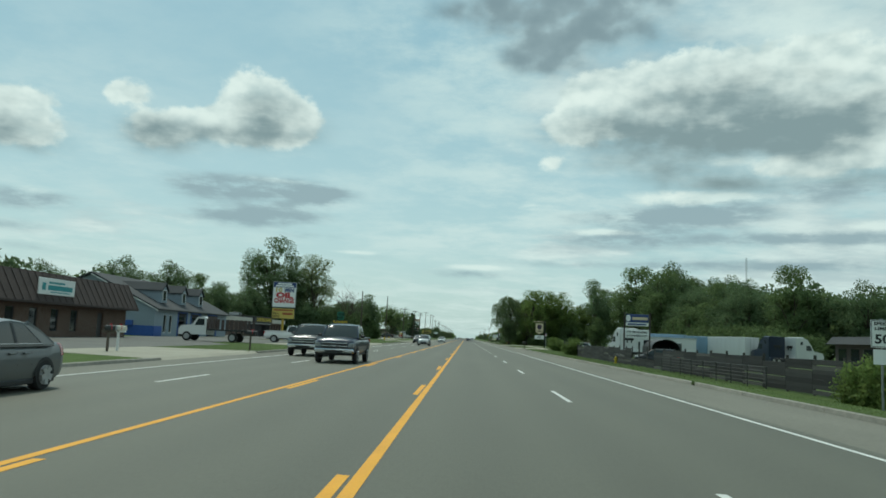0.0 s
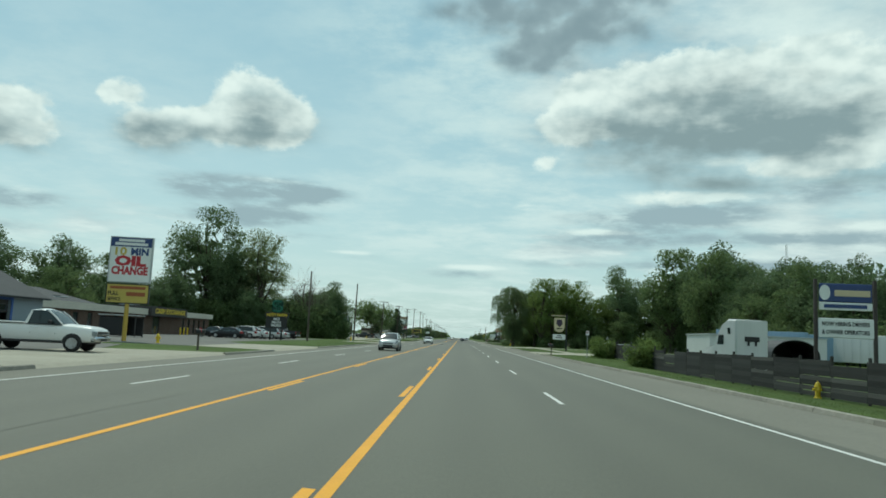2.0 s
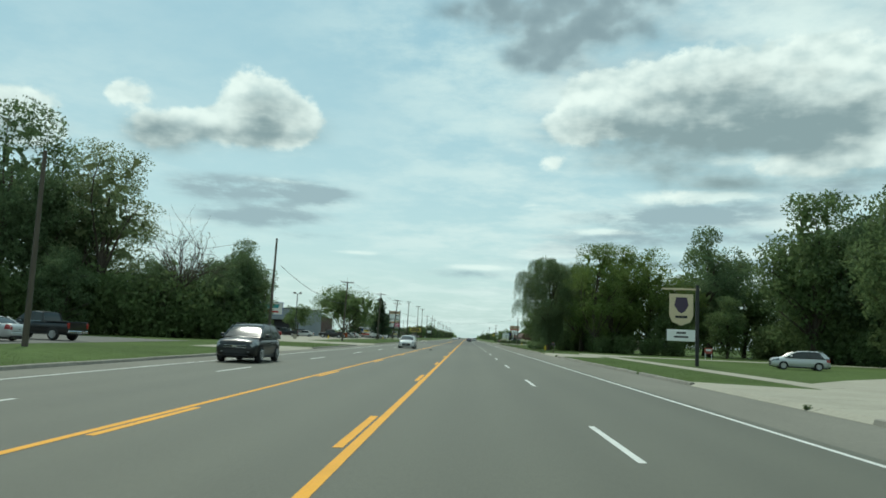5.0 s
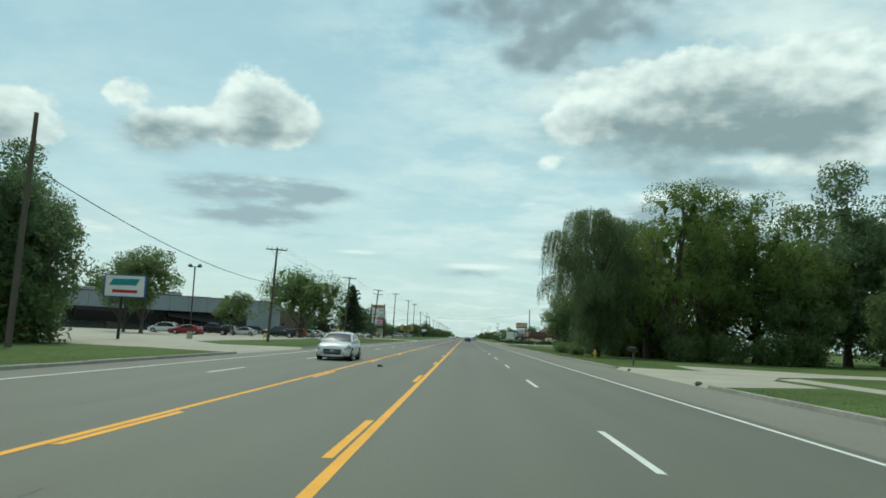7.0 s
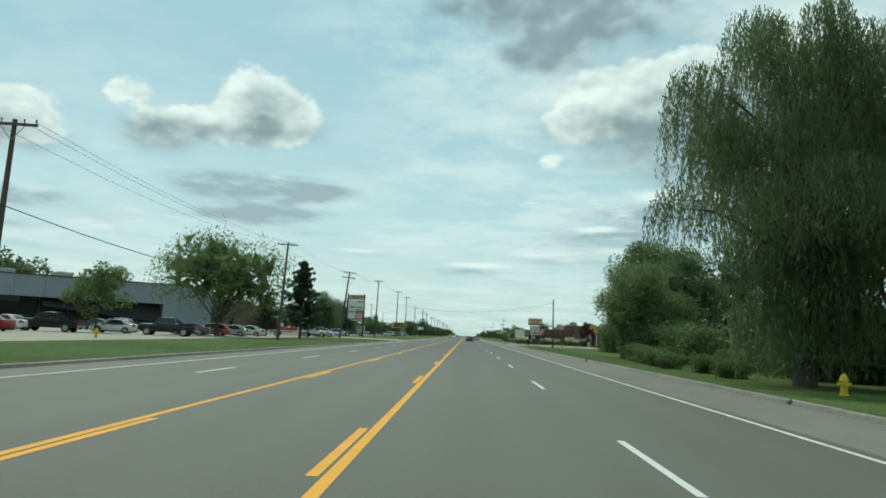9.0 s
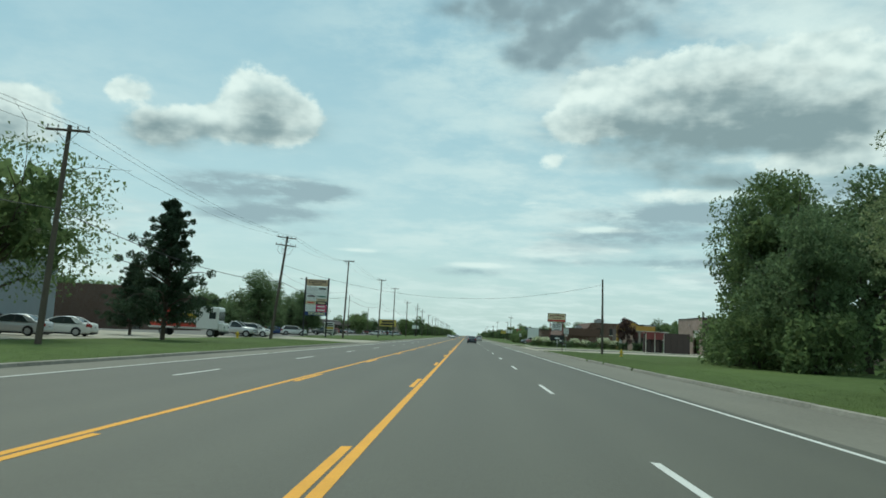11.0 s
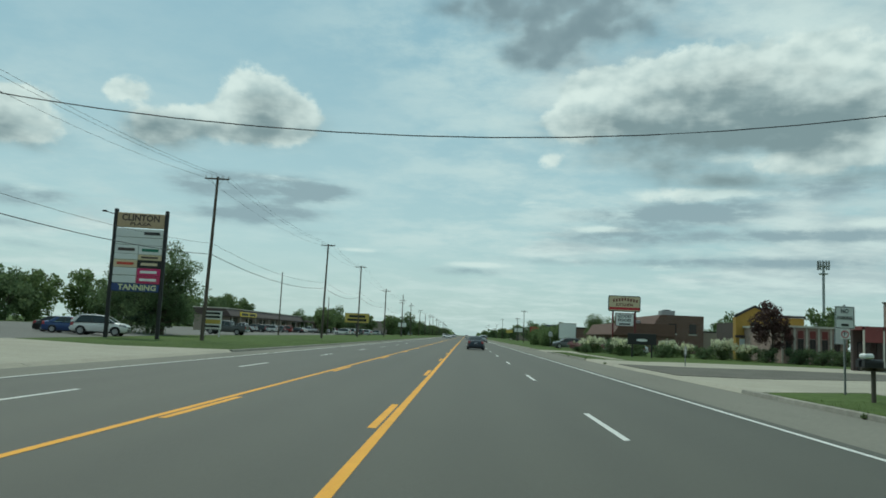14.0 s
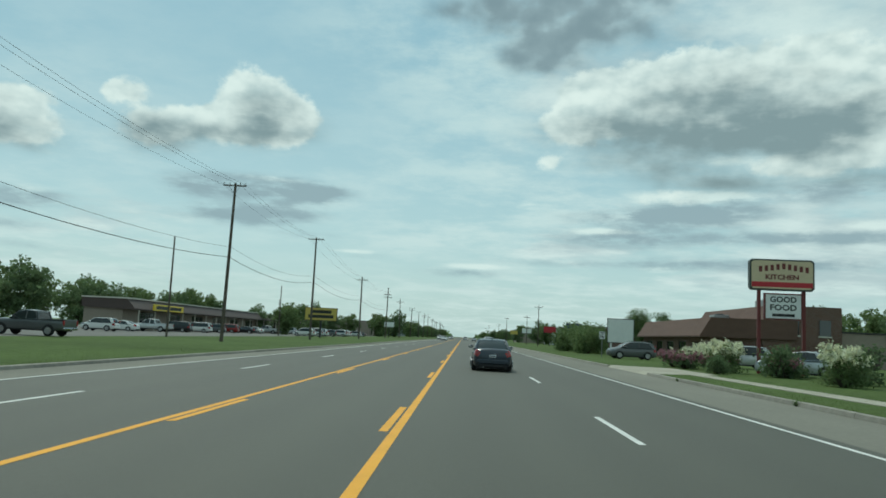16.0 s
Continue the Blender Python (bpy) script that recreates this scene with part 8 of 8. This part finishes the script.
s = thing("red_notice", "small red and white notice in the grass", "sign", pose(33.5, 222.5, 0.1, 0, 0, -8))
for x in (-0.4, 0.4):
    post(s, x, 0.03, -0.1, 1.5, 0.04, TRIM_WHITE, True)
bd = board(s, -0.5, 0.5, 0.75, 1.5, shade("faded_red_board", (0.36, 0.08, 0.06), 0.6), -0.02, 0.05)
bars(bd, [(-0.35, 0.35, 1.1, 1.35)], BOARD_WHITE, -0.02)


def road_sign(x, y, w, h, z, label, text=(), turn=0.0, ground=None):
    g = gz(x, y) if ground is None else ground
    s = thing("road_sign", label, "sign", pose(x, y, g, 0, 0, turn))
    part("post", Shape().box(-0.03, 0.03, 0.02, 0.05, -0.2, z + 0.05).box(-0.03, -0.024, 0.0, 0.02, -0.2, z + 0.05).box(0.024, 0.03, 0.0, 0.02, -0.2, z + 0.05), STEEL, s)
    bd = part("panel", Shape().slab(-w / 2, w / 2, -0.012, 0.0, z - h, z, 0.004), BOARD_WHITE, s)
    t = 0.02
    part("border", Shape().box(-w / 2 + t, w / 2 - t, -0.016, -0.013, z - 2 * t, z - t).box(-w / 2 + t, w / 2 - t, -0.016, -0.013, z - h + t, z - h + 2 * t)
         .box(-w / 2 + t, -w / 2 + 2 * t, -0.016, -0.013, z - h + 2 * t, z - 2 * t).box(w / 2 - 2 * t, w / 2 - t, -0.016, -0.013, z - h + 2 * t, z - 2 * t), BLACK_P, bd)
    for tx, sz, zz, wd in text:
        words(bd, tx, sz, 0, zz, BLACK_P, wd, -0.016)
    return s, bd


road_sign(14.9, 26.2, 0.76, 0.92, 2.98, "white speed limit sign on a steel post", [("SPEED", 0.15, 2.85, 0.55), ("LIMIT", 0.15, 2.69, 0.5), ("50", 0.42, 2.33, 0.5)])
part("lower_plate", Shape().slab(-0.3, 0.3, -0.012, 0, 1.5, 2.0, 0.004), BOARD_WHITE, [o for o in scene.objects if o.name.startswith("road_sign")][-1])
s, bd = road_sign(14.1, 126.1, 0.32, 0.46, 2.72, "small no parking sign on a steel post")
part("red_ring", Shape().prism([(0.12 * math.cos(k * 0.3927), 2.53 + 0.12 * math.sin(k * 0.3927)) for k in range(16)], "y", -0.017, -0.013), RED_P, bd)
part("ring_field", Shape().prism([(0.085 * math.cos(k * 0.3927), 2.53 + 0.085 * math.sin(k * 0.3927)) for k in range(16)], "y", -0.020, -0.0175), BOARD_WHITE, bd)
words(bd, "P", 0.16, 0, 2.53, BLACK_P, 0.08, -0.021)
s, bd = road_sign(13.96, 363.0, 0.66, 0.76, 2.95, "white no parking sign with a symbol plate below")
words(bd, "NO", 0.2, 0, 2.78, BLACK_P, 0.26, -0.016)
words(bd, "PARKING", 0.16, 0, 2.55, BLACK_P, 0.5, -0.016)
bars(bd, [(-0.12, 0.12, 2.28, 2.36)], BLACK_P, -0.012)
pl = part("lower_plate", Shape().slab(-0.16, 0.16, -0.012, 0, 1.85, 2.17, 0.004), BOARD_WHITE, s)
part("red_ring", Shape().prism([(0.13 * math.cos(k * 0.3927), 2.01 + 0.13 * math.sin(k * 0.3927)) for k in range(16)], "y", -0.017, -0.013), RED_P, pl)
part("ring_field", Shape().prism([(0.095 * math.cos(k * 0.3927), 2.01 + 0.095 * math.sin(k * 0.3927)) for k in range(16)], "y", -0.020, -0.0175), BOARD_WHITE, pl)
words(pl, "P", 0.18, 0, 2.01, BLACK_P, 0.09, -0.021)
s, bd = road_sign(15.8, 388.2, 0.16, 0.5, 1.3, "small pale marker plate on a thin post")
road_sign(15.0, 462.0, 0.6, 0.75, 2.6, "white speed limit sign far along the verge", [("SPEED", 0.12, 2.48, 0.45), ("LIMIT", 0.12, 2.34, 0.42), ("50", 0.3, 2.08, 0.42)])
for x, y, mat, lab in ((24, 590, RED_P, "red"), (22, 640, BOARD_WHITE, "white"), (23, 720, YEL_B, "yellow"), (-24, 640, BOARD_WHITE, "white"), (24, 545, shade("blue_board", (0.02, 0.04, 0.14), 0.5), "blue")):
    s = thing("far_sign", "distant %s roadside business sign on a pole" % lab, "sign", pose(x, y, 0.1))
    post(s, 0, 0.2, -0.1, 4.0, 0.12)
    board(s, -1.6, 1.6, 3.6, 5.2, mat, 0, 0.4, DARK_STEEL)

# lot lamp and cell tower
s = thing("lot_lamp", "twin-headed dark parking lot lamp", "lamp", pose(-27.0, 245.7, 0.1))
part("base", Shape().lathe([(0.3, 0), (0.3, 0.7), (0.26, 0.75)], (0, 0, 0)), CONCRETE, s)
post(s, 0, 0, 0.7, 7.5, 0.07)
part("arm", Shape().tube((-0.5, 0, 7.45), (0.5, 0, 7.45), 0.035, n=6), DARK_STEEL, s)
for x in (-0.5, 0.5):
    part("lamp_head", Shape().lathe([(0.08, -0.10), (0.24, -0.02), (0.24, 0.10), (0.12, 0.2), (0.05, 0.28)], (x, 0, 7.5)), DARK_STEEL, s, "", 40)
s = thing("cell_tower", "tall grey antenna mast with panel cluster", "tower", pose(126, 608, 0.0))
post(s, 0, 0, 0, 33, 0.45, STEEL, name="mast")
part("platform", Shape().lathe([(1.5, 28.4), (1.6, 28.5), (1.6, 28.7), (0.4, 28.7)], (0, 0, 0), 12), STEEL, s)
for k in range(12):
    a = k * 0.5236
    part("antenna", Shape().slab(1.9 * math.cos(a) - 0.16, 1.9 * math.cos(a) + 0.16, 1.9 * math.sin(a) - 0.1, 1.9 * math.sin(a) + 0.1, 30.0, 33.2, 0.03), STEEL, s)
part("ring", Shape().lathe([(1.75, 31.2), (1.85, 31.2), (1.85, 31.35), (1.75, 31.35)], (0, 0, 0), 16), STEEL, s)
s = thing("radio_mast", "thin lattice radio mast above the trees", "tower", pose(120, 330, 0.0))
sh = Shape()
for k in range(3):
    a = k * 2.0944
    sh.tube((0.4 * math.cos(a), 0.4 * math.sin(a), 0), (0.3 * math.cos(a), 0.3 * math.sin(a), 41), 0.06, n=5)
for k in range(40):
    a, b3 = (k % 3) * 2.0944, ((k + 1) % 3) * 2.0944
    sh.tube((0.36 * math.cos(a), 0.36 * math.sin(a), k), (0.36 * math.cos(b3), 0.36 * math.sin(b3), k + 1), 0.025, n=4)
part("lattice", sh, STEEL, s)

# ---- hydrants, letter boxes, fence ----
HYD = shade("yellow_hydrant_paint", (0.62, 0.43, 0.02), 0.5, 0, 0.2, 6.0, 1.5)


def hydrant(x, y):
    s = thing("fire_hydrant", "yellow cast iron fire hydrant in the grass", "hydrant", pose(x, y, gz(x, y)), "hydrants")
    part("barrel", Shape().lathe([(0.17, -0.05), (0.17, 0.04), (0.115, 0.06), (0.11, 0.45), (0.15, 0.47), (0.15, 0.53), (0.13, 0.56), (0.10, 0.66), (0.03, 0.71), (0.03, 0.76)], (0, 0, 0), 16), HYD, s, "", 35)
    for d, r in (((1, 0), 0.055), ((-1, 0), 0.055), ((0, -1), 0.07)):
        c = part("nozzle", Shape().tube((d[0] * 0.09, d[1] * 0.09, 0.38), (d[0] * 0.19, d[1] * 0.19, 0.38), r, n=10), HYD, s)
        part("cap", Shape().tube((d[0] * 0.19, d[1] * 0.19, 0.38), (d[0] * 0.22, d[1] * 0.22, 0.38), r * 1.2, n=6), HYD, c)


for x, y in ((17.0, 82.3), (13.9, 241.6), (17.6, 346), (-21.5, 105.2), (-19.3, 192), (-26.2, 272), (-23.5, 347)):
    hydrant(x, y)


def mailbox(x, y, label, turn=0.0, mat=None, two=False, wood=True):
    """A letter box with a rounded top, door and flag on a post."""
    s = thing("mailbox", label, "mailbox", pose(x, y, gz(x, y), 0, 0, turn))
    part("post", Shape().slab(-0.05, 0.05, -0.05, 0.05, -0.2, 1.0, 0.008), WOOD_POLE if wood else TRIM_WHITE, s)
    part("rail", Shape().slab(-0.35, 0.3 if not two else 0.6, -0.05, 0.05, 0.9, 1.0, 0.008), WOOD_POLE if wood else TRIM_WHITE, s)
    for k in range(2 if two else 1):
        oy = 0.34 * k - (0.17 if two else 0)
        pr = [(oy - 0.1, 1.0), (oy + 0.1, 1.0)] + [(oy + 0.1 * math.cos(a), 1.14 + 0.1 * math.sin(a)) for a in np.linspace(0, math.pi, 7)]
        bx = part("box", Shape().prism(pr, "x", -0.36, 0.16), mat or DARK_STEEL, s)
        part("door", Shape().prism([(u * 0.98 + oy * 0.02, v) for u, v in pr], "x", -0.372, -0.361), STEEL if mat is None else mat, bx)
        part("flag", Shape().box(-0.2, -0.17, oy + 0.101, oy + 0.106, 1.05, 1.32).box(-0.2, -0.08, oy + 0.101, oy + 0.106, 1.25, 1.32), RED_P, bx)


mailbox(11.0, 130.4, "dark mailbox on a wooden post by the kerb", mat=shade("green_mailbox", (0.03, 0.035, 0.03), 0.5))
mailbox(12.7, 219.2, "black mailbox on a braced wooden post", mat=PLASTIC)
mailbox(13.06, 359.5, "pair of dark mailboxes on wooden posts", mat=PLASTIC, two=True)
s = solo("newspaper_bundle", Shape().slab(-0.14, 0.14, -0.3, 0.1, 0, 0.16, 0.05), BOARD_WHITE, "white paper bundle lying on the mailbox", "paper", pose(12.82, 359.5, gz(13.1, 359.5) + 1.24))
mailbox(-14.2, 92.8, "dark mailbox on a post beside the kerb", 180, PLASTIC)
mailbox(-15.8, 35.9, "dark mailbox on a wooden post", 180)
mailbox(-16.1, 37.6, "pale mailbox on a square post", 180, FASCIA, wood=False)
mailbox(-12.9, 49.6, "pair of dark mailboxes on posts", 180, PLASTIC, True)
s = thing("trash_bin", "dark wheeled bin by the workshop door", "bin", pose(43.0, 396.0, 0.045))
part("tub", Shape().prism([(-0.3, 0.05), (0.3, 0.05), (0.38, 1.0), (-0.38, 1.0)], "x", -0.3, 0.3), PLASTIC, s)
part("lid", Shape().slab(-0.34, 0.34, -0.42, 0.42, 1.0, 1.08, 0.02), PLASTIC, s)
s = solo("road_debris", Shape().path([(-0.11, 0, 0.035), (-0.02, 0.04, 0.07), (0.07, -0.01, 0.05), (0.13, 0.05, 0.03)], [0.028, 0.062, 0.045, 0.015], 6), shade("debris_rubber", (0.03, 0.024, 0.02), 0.9), "dark scrap of rubber lying on the road", "debris", pose(-2.4, 202.0, 0))
s = thing("yard_arch", "black arched fabric shelter in the yard", "shelter", pose(31.5, 118, -0.42))
arc = [(2.2 * math.cos(a), 1.6 + 1.5 * math.sin(a)) for a in np.linspace(0, math.pi, 13)]
part("cover", Shape().prism([(2.2, 0.0)] + arc + [(-2.2, 0.0)] + [(-2.1, 0.0)] + [(0.955 * u, 1.6 + (v - 1.6) * 0.955) for u, v in reversed(arc)] + [(2.1, 0.0)], "y", 0, 6), PLASTIC, s)
part("inner_wall", Shape().box(-2.1, 2.1, 5.6, 5.7, 0, 2.9), INTERIOR, s)

# plank fence along the truck yard
FENCE_W = shade("dark_weathered_plank", (0.026, 0.026, 0.024), 0.85, 0, 0.5, 7.0, 0.8, 0.6, 30.0, (1, 0.15, 4), vary=0.9)
FENCE_P = shade("grey_fence_post", (0.045, 0.042, 0.038), 0.9, 0, 0.3)
RAIL = shade("grey_rail_paint", (0.05, 0.05, 0.047), 0.8, 0, 0.3)
fence = thing("plank_fence", "dark weathered horizontal plank fence on posts", "fence")
r2 = random.Random(21)
planks = [Shape().slab(-0.012, 0.012, 0.012, 2.988, 0, hh, 0.004).mesh("plank", FENCE_W) for hh in (0.235, 0.245, 0.26)]
FENCE_L = shade("pale_weathered_plank", (0.075, 0.073, 0.066), 0.85, 0, 0.45, 7.0, 0.8, 0.6, 30.0, (1, 0.15, 4), vary=0.9)
pale_plank = Shape().slab(-0.012, 0.012, 0.012, 2.988, 0, 0.20, 0.004).mesh("plank", FENCE_L)
fpost = Shape().slab(-0.055, 0.055, -0.055, 0.055, -0.3, 1.86, 0.012).mesh("post", FENCE_P)
for k in range(37):
    y = 21.5 + 3.0 * k
    g = gz(17.2, y)
    o = new("post", fpost)
    o.parent, o.matrix_basis = fence, pose(17.26, y, g + r2.uniform(-0.05, 0.03), r2.uniform(-1.2, 1.2), r2.uniform(-1.2, 1.2), 0)
    if k == 36:
        break
    z = g + 0.08
    for i in range(7):
        if i > 5 and r2.random() < 0.12 or i > 2 and 65.0 < y < 74.0:      # a low stretch where planks are gone
            z += 0.24
            continue
        o = new("plank", planks[r2.randrange(3)] if r2.random() > 0.2 else pale_plank)
        o.parent, o.matrix_basis = fence, pose(17.18 + r2.uniform(-0.006, 0.006), y, z, r2.uniform(-0.4, 0.4), 0, 0)
        z += 0.215 + r2.uniform(0, 0.02)
rail = thing("wire_fence", "low grey rail fence before the dark planks", "fence")
for k in range(9):
    y = 40 + 2.6 * k
    part("post", Shape().tube((0, 0, -0.2), (0, 0, 1.15), 0.035, n=6), RAIL, rail, "", None, pose(16.4, y, gz(16.4, y)))
for zz in (0.3, 0.5, 0.7, 0.9, 1.1):
    part("rail", Shape().path([(16.4, 40 + 2.6 * k, gz(16.4, 40 + 2.6 * k) + zz) for k in range(9)], [0.028] * 9, 5), RAIL, rail)

# grass blades and tufts along the verges nearest to the road
rs = np.random.RandomState(4)
pts = []
for x0, x1, y0, y1, m in ((ROAD_R + 0.25, 17.0, 14, 137, 26000), (ROAD_R + 0.25, 15.0, 153, 195, 7000), (ROAD_R + 0.25, 15.5, 215, 360, 24000), (ROAD_R + 0.25, 15.0, 399, 424, 4500), (-17.5, ROAD_L - 0.25, 45, 70, 4500), (-17.5, ROAD_L - 0.25, 119, 171, 7000), (-17.5, ROAD_L - 0.25, 186, 210, 4000), (-17.5, ROAD_L - 0.25, 230, 355, 15000), (-17.5, ROAD_L - 0.25, 380, 430, 6000)):
    xx, yy = rs.uniform(0, 1, m) ** 1.3, rs.uniform(y0, y1, m)
    xx = x0 + (x1 - x0) * xx if x0 > 0 else x1 + (x0 - x1) * xx
    for a, b in zip(xx, yy):
        pts.append((a, b, gz(a, b) + 0.012))
pts = np.array(pts)
tagged(new("verge_grass", leaf_mesh("verge_grass", pts, rs.uniform(0.03, 0.06, len(pts)), BLADE, rs, 0.22, -0.9)), "short green grass blades on the verge", "grass", kind="stuff")
